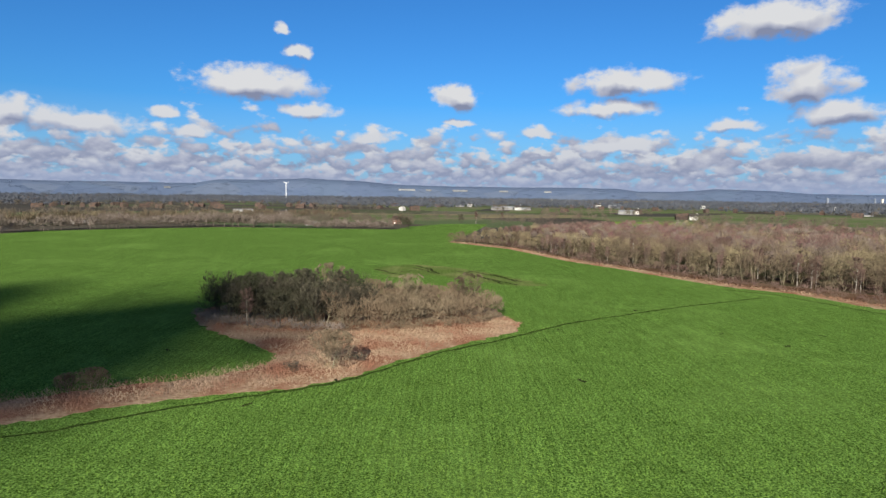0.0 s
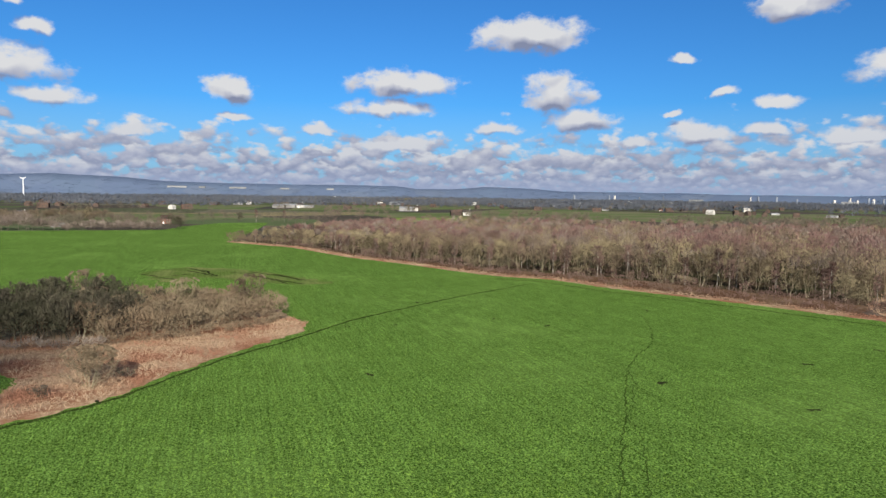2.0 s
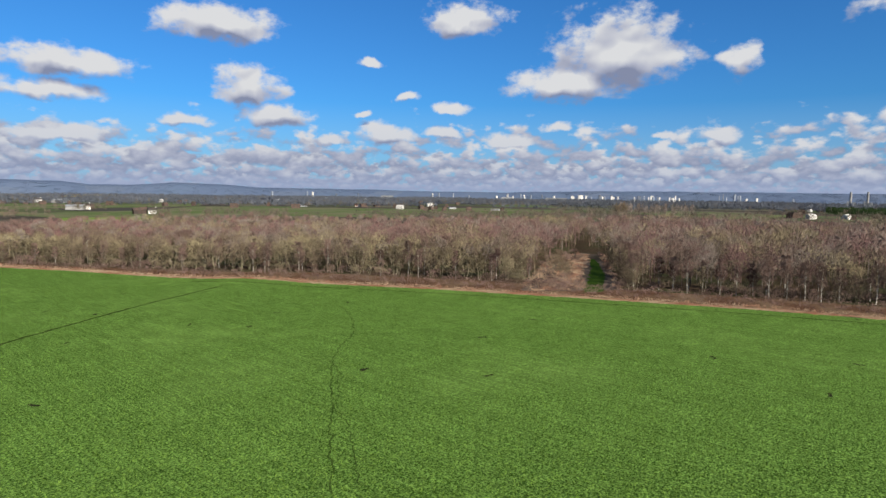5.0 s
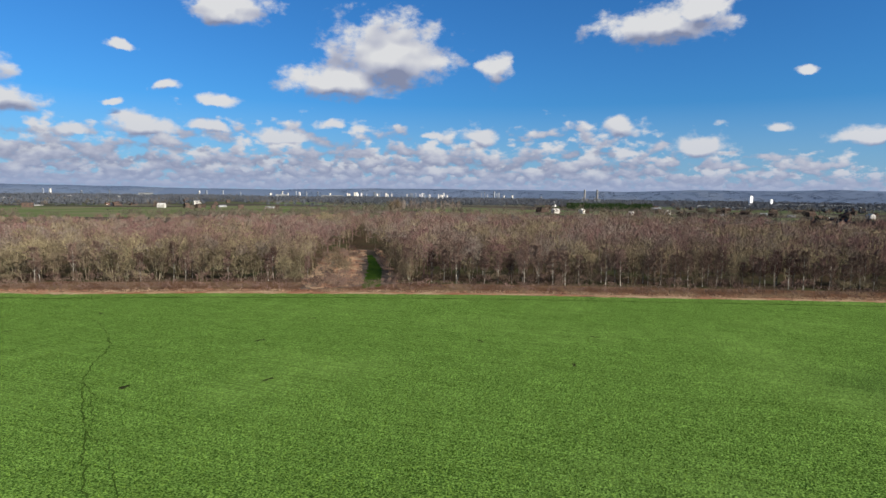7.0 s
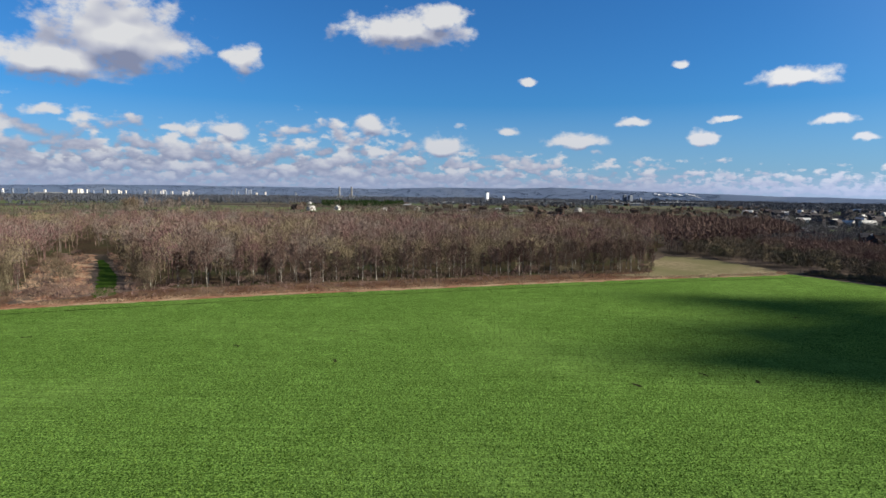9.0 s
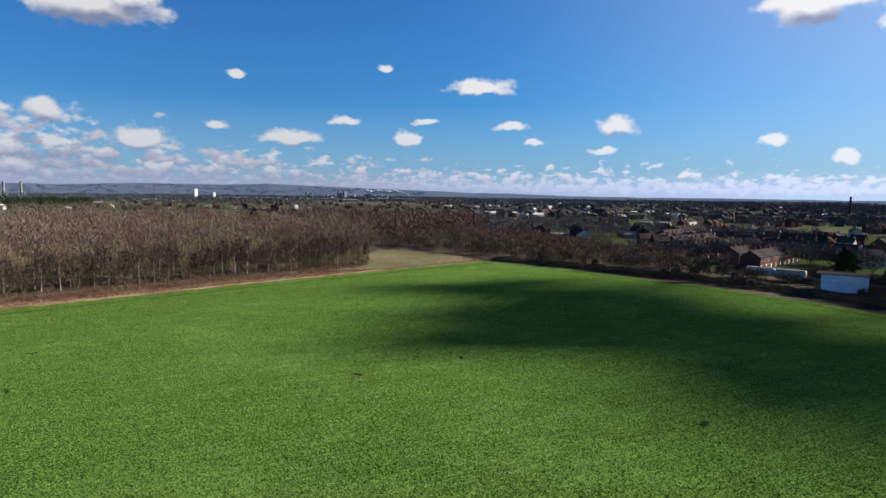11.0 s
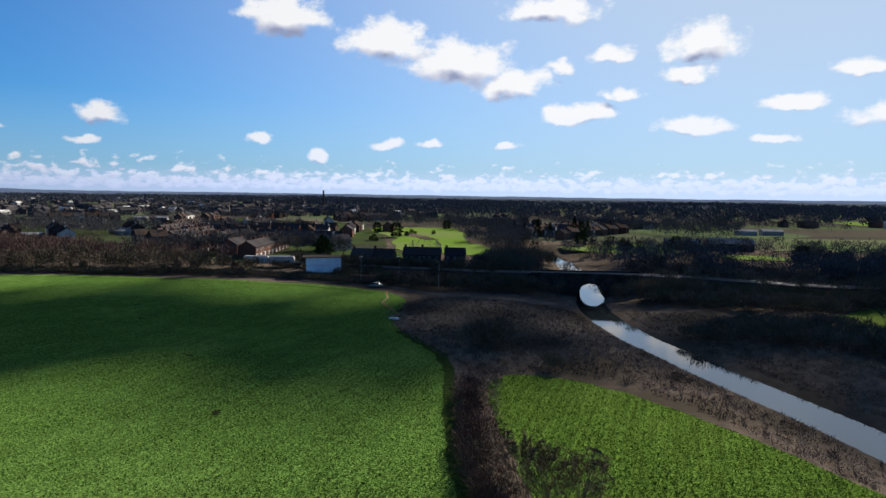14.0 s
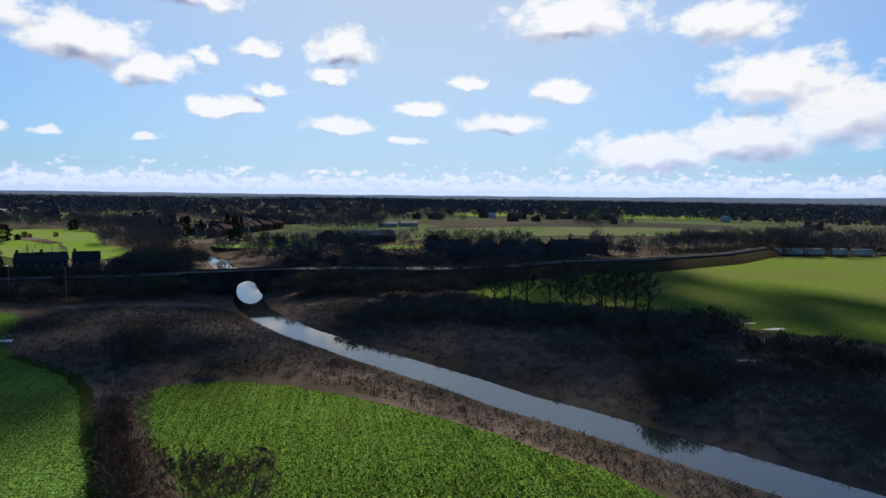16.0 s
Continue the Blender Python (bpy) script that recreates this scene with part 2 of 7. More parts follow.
def material(name, c1, c2, c3=None, fine=2.0, broad=0.08, rough=0.9, bump=0.0, metal=0.0, vary=0.0, squash=(1, 1, 1), spread=(0.35, 0.65), patch=(0.42, 0.62), deep=0.1):
    """Two colours mingled at a fine scale, a third in broad patches; positions in metres."""
    m = bpy.data.materials.new(name)
    m.use_nodes = True
    ns, ln = m.node_tree.nodes, m.node_tree.links
    b = ns["Principled BSDF"]
    b.inputs["Roughness"].default_value, b.inputs["Metallic"].default_value = rough, metal
    b.inputs["Specular IOR Level"].default_value = 0.0 if rough > 0.65 else 0.4
    geo = ns.new("ShaderNodeNewGeometry")
    sc = ns.new("ShaderNodeVectorMath")
    sc.operation = "MULTIPLY"
    sc.inputs[1].default_value = squash
    ln.new(geo.outputs["Position"], sc.inputs[0])
    n1 = ns.new("ShaderNodeTexNoise")
    n1.inputs["Scale"].default_value, n1.inputs["Detail"].default_value = fine, 4.0
    ln.new(sc.outputs[0], n1.inputs["Vector"])
    r1 = ns.new("ShaderNodeMapRange")
    r1.inputs[1].default_value, r1.inputs[2].default_value = spread
    ln.new(n1.outputs[0], r1.inputs[0])
    mx = ns.new("ShaderNodeMix")
    mx.data_type = "RGBA"
    mx.inputs[6].default_value, mx.inputs[7].default_value = (*c1, 1), (*c2, 1)
    ln.new(r1.outputs[0], mx.inputs[0])
    col = mx.outputs[2]
    if c3:
        n2 = ns.new("ShaderNodeTexNoise")
        n2.inputs["Scale"].default_value, n2.inputs["Detail"].default_value = broad, 5.0
        ln.new(geo.outputs["Position"], n2.inputs["Vector"])
        r2 = ns.new("ShaderNodeMapRange")
        r2.inputs[1].default_value, r2.inputs[2].default_value = patch
        ln.new(n2.outputs[0], r2.inputs[0])
        m2 = ns.new("ShaderNodeMix")
        m2.data_type = "RGBA"
        ln.new(r2.outputs[0], m2.inputs[0])
        ln.new(col, m2.inputs[6])
        m2.inputs[7].default_value = (*c3, 1)
        col = m2.outputs[2]
    if vary:
        info, hsv = ns.new("ShaderNodeObjectInfo"), ns.new("ShaderNodeHueSaturation")
        rv = ns.new("ShaderNodeMapRange")
        rv.inputs[3].default_value, rv.inputs[4].default_value = 1 - vary, 1 + vary
        ln.new(info.outputs["Random"], rv.inputs[0])
        ln.new(rv.outputs[0], hsv.inputs["Value"])
        ln.new(col, hsv.inputs["Color"])
        col = hsv.outputs[0]
    ln.new(col, b.inputs["Base Color"])
    if bump:
        bp = ns.new("ShaderNodeBump")
        bp.inputs["Strength"].default_value, bp.inputs["Distance"].default_value = min(bump, 1.0), deep
        ln.new(n1.outputs[0], bp.inputs["Height"])
        ln.new(bp.outputs[0], b.inputs["Normal"])
    return m


CROP = rows_over(material("crop_ground", (0.022, 0.050, 0.008), (0.120, 0.203, 0.041), (0.100, 0.167, 0.036), fine=4.2, broad=0.025, bump=1.0, deep=0.16, spread=(0.40, 0.62), patch=(0.50, 0.85)), 20, 0.22, 0.35)
mottle(mottle(CROP, 0.7, 0.22), 5.0, 0.10)
CROP_LEAF = material("crop_leaf", (0.022, 0.050, 0.006), (0.100, 0.168, 0.028), (0.076, 0.128, 0.022), fine=1.6, broad=0.03, rough=0.75, spread=(0.42, 0.58), patch=(0.5, 0.8))
CROP_SMALL = rows_over(material("small_field_crop", (0.016, 0.036, 0.005), (0.098, 0.158, 0.026), (0.080, 0.126, 0.022), fine=4.2, broad=0.04, bump=1.0, deep=0.16, spread=(0.40, 0.62), patch=(0.5, 0.85)), -38, 0.3, 0.5)
mottle(mottle(CROP_SMALL, 0.7, 0.22), 4.0, 0.12)
MEADOW = material("meadow_grass", (0.062, 0.096, 0.016), (0.098, 0.134, 0.026), (0.088, 0.100, 0.028), fine=0.7, broad=0.03, bump=0.5)
PALE_PASTURE = material("pale_pasture", (0.108, 0.090, 0.050), (0.184, 0.150, 0.092), (0.104, 0.096, 0.048), fine=0.4, broad=0.03, bump=0.6)
CROP_FAR = material("far_pasture", (0.050, 0.074, 0.026), (0.078, 0.102, 0.040), (0.098, 0.096, 0.056), fine=0.1, broad=0.010)
PASTURE = material("bright_pasture", (0.078, 0.134, 0.020), (0.106, 0.162, 0.028), (0.112, 0.140, 0.045), fine=0.6, broad=0.02, bump=0.4)
ROUGH = material("rough_grass", (0.060, 0.046, 0.036), (0.118, 0.091, 0.069), (0.044, 0.036, 0.026), fine=0.45, broad=0.035, bump=1.0)
LAND = patchwork(material("far_land", (0.040, 0.034, 0.028), (0.070, 0.058, 0.046), (0.050, 0.052, 0.034), fine=0.03, broad=0.006), 170.0, [(0.042, 0.036, 0.032), (0.060, 0.052, 0.040), (0.052, 0.072, 0.030), (0.066, 0.092, 0.040), (0.052, 0.062, 0.034), (0.038, 0.036, 0.034), (0.088, 0.084, 0.058), (0.048, 0.044, 0.038)])
# far ground with the blue-grey of haze mixed into its field tints
PLAIN = patchwork(material("hazed_plain", (0.034, 0.040, 0.052), (0.056, 0.062, 0.074), (0.044, 0.050, 0.056), fine=0.02, broad=0.004), 260.0, [(0.038, 0.044, 0.056), (0.048, 0.054, 0.066), (0.054, 0.062, 0.062), (0.036, 0.042, 0.054), (0.066, 0.072, 0.078)])
# hedge twigs lightened and blued, haze standing in their colour
FAR_BLUE = material("hazed_hedges", (0.048, 0.054, 0.068), (0.080, 0.084, 0.096), (0.056, 0.062, 0.070), fine=0.03, broad=0.008)
REED = material("dry_reed", (0.190, 0.122, 0.074), (0.320, 0.228, 0.146), (0.178, 0.084, 0.050), fine=1.2, broad=0.11, bump=0.7)
REED_STALK = material("reed_stalks", (0.190, 0.124, 0.080), (0.340, 0.254, 0.170), (0.190, 0.094, 0.060), fine=2.0, broad=0.13)
BRACKEN = material("bracken", (0.044, 0.024, 0.015), (0.098, 0.052, 0.031), (0.105, 0.070, 0.042), fine=1.5, broad=0.09)
FAINT = material("trodden_crop", (0.018, 0.036, 0.007), (0.040, 0.068, 0.014), fine=2.0)
LITTER = material("leaf_litter", (0.030, 0.021, 0.014), (0.066, 0.045, 0.027), (0.037, 0.037, 0.018), fine=0.8, broad=0.05, bump=0.8)
SOIL = material("bare_soil", (0.014, 0.026, 0.006), (0.035, 0.05, 0.014), fine=1.5, rough=1.0, bump=0.6)
MUD = material("wet_soil", (0.010, 0.014, 0.006), (0.028, 0.028, 0.014), fine=2.5, rough=1.0)
TRACK_GRASS = material("track_grass", (0.019, 0.041, 0.006), (0.034, 0.060, 0.011), fine=1.0, bump=0.5)
TUSSOCK = material("tussock", (0.108, 0.077, 0.057), (0.290, 0.212, 0.152), (0.070, 0.050, 0.040), fine=0.45, broad=0.07, spread=(0.42, 0.58))
BARK_PALE = material("birch_bark", (0.165, 0.150, 0.120), (0.300, 0.278, 0.238), (0.060, 0.051, 0.040), fine=3.0, broad=0.8, vary=0.3)
BARK = material("grey_bark", (0.13, 0.112, 0.078), (0.25, 0.215, 0.15), (0.10, 0.095, 0.05), fine=4.0, broad=0.7, vary=0.3)
BARK_DARK = material("dark_bark", (0.032, 0.029, 0.022), (0.065, 0.056, 0.042), fine=4.0, vary=0.2)
TWIG_RED = material("birch_twigs", (0.056, 0.034, 0.029), (0.146, 0.096, 0.080), (0.110, 0.078, 0.060), fine=0.14, broad=0.04, vary=0.18, spread=(0.40, 0.60))
TWIG_OLIVE = material("willow_twigs", (0.058, 0.046, 0.028), (0.160, 0.133, 0.082), (0.102, 0.076, 0.054), fine=0.14, broad=0.05, vary=0.2, spread=(0.40, 0.60))
TWIG_PLUM = material("young_birch_twigs", (0.062, 0.033, 0.033), (0.146, 0.084, 0.076), (0.104, 0.064, 0.056), fine=0.3, broad=0.05, vary=0.18, spread=(0.40, 0.60))
TWIG_GREY = material("ash_twigs", (0.090, 0.073, 0.060), (0.200, 0.166, 0.138), (0.128, 0.100, 0.084), fine=0.3, broad=0.05, vary=0.18, spread=(0.40, 0.60))
TWIG_STRAW = material("sallow_twigs", (0.096, 0.078, 0.044), (0.206, 0.172, 0.102), (0.128, 0.100, 0.064), fine=0.3, broad=0.05, vary=0.2, spread=(0.40, 0.60))
TWIG_TAN = material("thorn_twigs", (0.086, 0.066, 0.042), (0.156, 0.123, 0.083), (0.106, 0.076, 0.050), fine=0.8, broad=0.1, vary=0.15)
TWIG_DARK = material("alder_twigs", (0.054, 0.045, 0.034), (0.118, 0.096, 0.072), (0.070, 0.066, 0.042), fine=0.6, broad=0.08, vary=0.2)
TWIG_COPSE = material("dark_copse_twigs", (0.036, 0.033, 0.024), (0.078, 0.067, 0.048), (0.048, 0.050, 0.029), fine=0.6, broad=0.08, vary=0.2)
LEAF_DARK = material("evergreen_leaf", (0.011, 0.020, 0.008), (0.028, 0.043, 0.017), fine=1.5, vary=0.25)
# haze put into the southern trees' grey, sunlit tone into the northern brown
HAZED_TWIG = material("far_wood", (0.058, 0.055, 0.056), (0.104, 0.094, 0.088), (0.070, 0.068, 0.064), fine=0.06, broad=0.01)
FAR_BROWN = material("far_brown_wood", (0.066, 0.051, 0.040), (0.118, 0.094, 0.072), (0.070, 0.066, 0.046), fine=0.05, broad=0.01)
# white window frames greyed: the shade of backlit walls is in this colour
FRAME = material("backlit_frame", (0.26, 0.26, 0.25), (0.36, 0.36, 0.35), fine=2.0, vary=0.3)
WATER = material("river_water", (0.012, 0.016, 0.016), (0.02, 0.024, 0.022), fine=0.6, rough=0.04, bump=0.0)
BRICK = material("red_brick", (0.086, 0.039, 0.027), (0.133, 0.066, 0.047), (0.101, 0.062, 0.047), fine=6.0, broad=0.4, bump=0.3, vary=0.2)
BRICK_DARK = material("dark_brick", (0.036, 0.027, 0.024), (0.072, 0.051, 0.042), (0.030, 0.027, 0.024), fine=5.0, broad=0.3, bump=0.4, vary=0.1)
RENDERED = material("pale_render", (0.375, 0.360, 0.330), (0.495, 0.473, 0.435), (0.315, 0.300, 0.270), fine=2.0, broad=0.3, vary=0.15)
SLATE = material("slate_tiles", (0.026, 0.026, 0.029), (0.052, 0.049, 0.050), (0.044, 0.036, 0.032), fine=3.0, broad=0.3, rough=0.75, bump=0.4, vary=0.35)
TILE_BROWN = material("brown_tiles", (0.045, 0.030, 0.023), (0.076, 0.051, 0.039), (0.038, 0.031, 0.027), fine=3.0, broad=0.3, rough=0.8, bump=0.4, vary=0.3)
SHEET_ROOF = material("pale_sheet_roof", (0.156, 0.164, 0.171), (0.223, 0.231, 0.234), (0.126, 0.126, 0.126), fine=1.0, broad=0.2, rough=0.7, vary=0.2)
WHITE = material("white_paint", (0.70, 0.70, 0.68), (0.82, 0.82, 0.80), (0.60, 0.60, 0.57), fine=1.5, broad=0.3, rough=0.6)
CLAD = material("white_cladding", (0.620, 0.680, 0.740), (0.740, 0.790, 0.830), (0.520, 0.580, 0.640), fine=1.2, broad=0.25, rough=0.5, squash=(1, 1, 0.15))
# concrete of the skyline blocks, distance haze painted in as blue-grey
HAZY = material("hazy_concrete", (0.085, 0.100, 0.125), (0.150, 0.165, 0.190), fine=0.05, vary=0.35)
CONCRETE = material("concrete", (0.187, 0.187, 0.180), (0.288, 0.281, 0.266), (0.158, 0.151, 0.144), fine=0.8, broad=0.1, bump=0.2, vary=0.2)
STONE = material("bridge_stone", (0.026, 0.024, 0.022), (0.056, 0.050, 0.044), (0.020, 0.020, 0.017), fine=1.4, broad=0.25, bump=0.6)
BALLAST = material("ballast", (0.032, 0.029, 0.026), (0.066, 0.058, 0.050), fine=5.0, bump=0.8)
STEEL = material("rusty_steel", (0.16, 0.12, 0.10), (0.26, 0.22, 0.19), fine=3.0, rough=0.5, metal=0.6)
GALV = material("galvanised_steel", (0.150, 0.155, 0.160), (0.220, 0.225, 0.230), fine=4.0, rough=0.45, metal=0.5)
TARMAC = material("tarmac", (0.032, 0.032, 0.034), (0.058, 0.056, 0.054), (0.079, 0.072, 0.065), fine=2.0, broad=0.1, bump=0.2)
WOOD = material("weathered_wood", (0.12, 0.10, 0.08), (0.22, 0.19, 0.15), fine=4.0, bump=0.3)
CAR_PAINT = material("car_paint", (0.122, 0.126, 0.133), (0.140, 0.143, 0.147), fine=1.0, rough=0.25, vary=0.5)
RUBBER = material("tyre_rubber", (0.02, 0.02, 0.02), (0.035, 0.035, 0.035), fine=6.0)
CLOUD = material("cloud_white", (0.8, 0.8, 0.8), (0.9, 0.9, 0.9), fine=0.05)
# distance haze is painted into the hills as a blue base colour
HILL = patchwork(material("hazed_hill", (0.076, 0.100, 0.146), (0.092, 0.118, 0.168), (0.086, 0.110, 0.154), fine=0.010, broad=0.005, squash=(1, 1, 3)), 180.0, [(0.066, 0.089, 0.137), (0.073, 0.096, 0.143), (0.068, 0.093, 0.139), (0.081, 0.102, 0.143), (0.065, 0.088, 0.137)])
STEAM = material("steam", (0.440, 0.440, 0.451), (0.484, 0.484, 0.495), fine=0.02)
GLASS = bpy.data.materials.new("window_glass")
GLASS.use_nodes = True
GLASS.node_tree.nodes["Principled BSDF"].inputs["Base Color"].default_value = (0.02, 0.024, 0.028, 1)
GLASS.node_tree.nodes["Principled BSDF"].inputs["Roughness"].default_value = 0.06


# ---- mesh tools ----
def mesh_of(name, verts, faces, mat):
    """A mesh from an array of places and an array of triangles or quads."""
    me = bpy.data.meshes.new(name)
    v, f = np.asarray(verts, np.float32), np.asarray(faces, np.int32)
    k = f.shape[1]
    me.vertices.add(len(v))
    me.vertices.foreach_set("co", v.ravel())
    me.loops.add(f.size)
    me.loops.foreach_set("vertex_index", f.ravel())
    me.polygons.add(len(f))
    me.polygons.foreach_set("loop_start", np.arange(0, f.size, k, dtype=np.int32))
    me.materials.append(mat)
    me.update(calc_edges=True)
    return me


def part(name, me, parent, label=""):
    ob = new(name, me)
    ob.parent = parent
    return tagged(ob, label) if label else ob


class Geo:
    """Collects boxes, tubes and plates into one mesh of quads."""

    def __init__(self):
        self.v, self.f = [], []

    def add(self, verts, faces):
        n = len(self.v)
        self.v += [tuple(p) for p in verts]
        self.f += [tuple(i + n for i in q) for q in faces]
        return self

    def box(self, x0, y0, z0, x1, y1, z1):
        c = [(x, y, z) for z in (z0, z1) for x, y in ((x0, y0), (x1, y0), (x1, y1), (x0, y1))]
        return self.add(c, [(3, 2, 1, 0), (4, 5, 6, 7), (0, 1, 5, 4), (1, 2, 6, 5), (2, 3, 7, 6), (3, 0, 4, 7)])

    def tube(self, points, radii, sides=6):
        n, rings = len(points), []
        for i, p in enumerate(points):
            a, b = Vector(points[max(i - 1, 0)]), Vector(points[min(i + 1, n - 1)])
            d = (b - a).normalized()
            u = d.cross(Vector((0.31, 0.77, 0.55))).normalized()
            w = d.cross(u)
            rings += [Vector(p) + radii[i] * (math.cos(q) * u + math.sin(q) * w) for q in (2 * math.pi * k / sides for k in range(sides))]
        fs = [(i * sides + k, i * sides + (k + 1) % sides, (i + 1) * sides + (k + 1) % sides, (i + 1) * sides + k) for i in range(n - 1) for k in range(sides)]
        return self.add(rings, fs)

    def mesh(self, name, mat, bevel=0.0, weld=False):
        me = bpy.data.meshes.new(name)
        me.from_pydata(self.v, [], self.f)
        if bevel or weld:
            bm = bmesh.new()
            bm.from_mesh(me)
            if weld:
                bmesh.ops.remove_doubles(bm, verts=bm.verts[:], dist=0.001)
            if bevel:
                bmesh.ops.bevel(bm, geom=bm.edges[:], offset=bevel, segments=1, affect="EDGES")
            bm.to_mesh(me)
            bm.free()
        me.materials.append(mat)
        me.update()
        return me


def inside(px, py, poly):
    """Which of the points lie in the polygon."""
    hit = np.zeros(len(px), bool)
    n = len(poly)
    for i in range(n):
        (x0, y0), (x1, y1) = poly[i], poly[(i + 1) % n]
        if y0 == y1:
            continue
        cross = ((y0 > py) != (y1 > py)) & (px < (x1 - x0) * (py - y0) / (y1 - y0) + x0)
        hit ^= cross
    return hit


def scatter(poly, spacing, seed, jitter=0.5):
    """Points over a polygon, on a shaken grid."""
    r = np.random.default_rng(seed)
    a = np.array(poly)
    x, y = np.meshgrid(np.arange(a[:, 0].min(), a[:, 0].max(), spacing), np.arange(a[:, 1].min(), a[:, 1].max(), spacing))
    x, y = x.ravel() + r.uniform(-jitter, jitter, x.size) * spacing, y.ravel() + r.uniform(-jitter, jitter, x.size) * spacing
    k = inside(x, y, poly)
    return x[k], y[k]


def along(line, step):
    """Points every step metres along a line, with the direction there."""
    out, left = [], 0.0
    for a, b in zip(line, line[1:]):
        a, b = Vector(a), Vector(b)
        d, u = (b - a).length, (b - a).normalized()
        s = left
        while s < d:
            out.append((a + u * s, u))
            s += step
        left = s - d
    return out


# ---- the lie of the land ----
RIVER = [(-154.3, 61.7), (-108.9, 12.6), (-84.4, -19), (-59.2, -53.4), (-51, -65.6), (-43.3, -77), (-37.8, -85.1), (-31.4, -92.9), (-25, -103.8), (-17.4, -115), (-8.3, -128.3), (-2.2, -138.7),
         (4.7, -149.1), (13, -166.3), (18.4, -181.1), (21.4, -193.5), (22.9, -205.9), (24.8, -214.4), (28.1, -233.1), (32.9, -253.3), (39.5, -277.8), (47.9, -307.9), (61.9, -336.5), (90.5, -371.5)]
RIVER_Z, RIVER_HALF = -3.0, 4.4
# the railway's line and height
RAIL = [(388.3, -351.3, 0.6), (199.3, -249.2, 1.0), (142.4, -217.8, 1.5), (113.6, -213.0, 2.6), (92.7, -204.9, 3.6), (77.4, -202.4, 4.2), (61.1, -201.2, 4.4), (43.5, -206.4, 4.4), (8.3, -215.4, 4.4), (-8.3, -215.8, 4.4), (-41.3, -210.8, 4.4), (-66.9, -216.1, 4.4), (-95.0, -230.8, 4.4), (-129.8, -235.3, 4.3), (-189.2, -260.8, 4.0), (-295.2, -333.2, 3.6), (-420.5, -438.4, 3.0)]
BRIDGE_EAST, BRIDGE_WEST = RAIL[7][:2], RAIL[8][:2]


def bank_height(x, y):
    """Height of the embankment's slopes over the plain."""
    best = np.zeros(np.shape(x))
    for (x0, y0, z0), (x1, y1, z1) in zip(RAIL, RAIL[1:]):
        if (x0, y0) == BRIDGE_EAST:
            continue
        dx, dy = x1 - x0, y1 - y0
        s = np.clip(((x - x0) * dx + (y - y0) * dy) / (dx * dx + dy * dy), 0, 1)
        d = np.hypot(x - x0 - s * dx, y - y0 - s * dy)
        best = np.maximum(best, z0 + s * (z1 - z0) - 0.5 - np.maximum(0, d - 4.2) / 1.5)
    return np.where(best > 0.05, best, -9.0)


def river_gap(x, y):
    """Distance to the river's middle line."""
    best = np.full(np.shape(x), 1e9)
    for (x0, y0), (x1, y1) in zip(RIVER, RIVER[1:]):
        dx, dy = x1 - x0, y1 - y0
        s = np.clip(((x - x0) * dx + (y - y0) * dy) / (dx * dx + dy * dy), 0, 1)
        best = np.minimum(best, np.hypot(x - x0 - s * dx, y - y0 - s * dy))
    return best


def height(x, y):
    e = river_gap(x, y) - RIVER_HALF
    lip = np.clip((e + 1.2) / 2.4, 0, 1)
    rise = np.clip((e - 1.0) / 20.0, 0, 1)
    return RIVER_Z - 0.5 + 1.0 * lip + 2.5 * rise * rise * (3 - 2 * rise)


def steps(lo, a, b, hi, fine):
    """Grid lines: fine between a and b, ever wider outside."""
    mid, out = list(np.arange(a, b + fine, fine)), []
    x, s = a, fine
    while x > lo:
        s *= 1.22
        x -= s
        out.append(max(x, lo))
    out.reverse()
    x, s = mid[-1], fine
    while x < hi:
        s *= 1.22
        x += s
        mid.append(min(x, hi))
    return np.array(out + mid)


gx, gy = steps(-4950, -135, 110, 4950, 1.6), steps(-4950, -365, 40, 4950, 1.6)
GX, GY = np.meshgrid(gx, gy)
GZ = height(GX, GY)
ni, nj = len(gx), len(gy)
idx = np.arange(ni * nj).reshape(nj, ni)
quads = np.stack([idx[:-1, :-1].ravel(), idx[:-1, 1:].ravel(), idx[1:, 1:].ravel(), idx[1:, :-1].ravel()], 1)
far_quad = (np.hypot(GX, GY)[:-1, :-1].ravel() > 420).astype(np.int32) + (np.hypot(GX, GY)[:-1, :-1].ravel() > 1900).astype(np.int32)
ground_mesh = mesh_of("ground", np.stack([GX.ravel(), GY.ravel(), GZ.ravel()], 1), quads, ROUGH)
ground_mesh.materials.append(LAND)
# beyond 1900 m the ground takes the haze-tinted plain
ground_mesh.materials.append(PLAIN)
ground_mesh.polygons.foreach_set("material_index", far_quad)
ground = tagged(new("ground", ground_mesh), "wide flat farmland of rough winter grass and scrub", "ground", kind="structure")


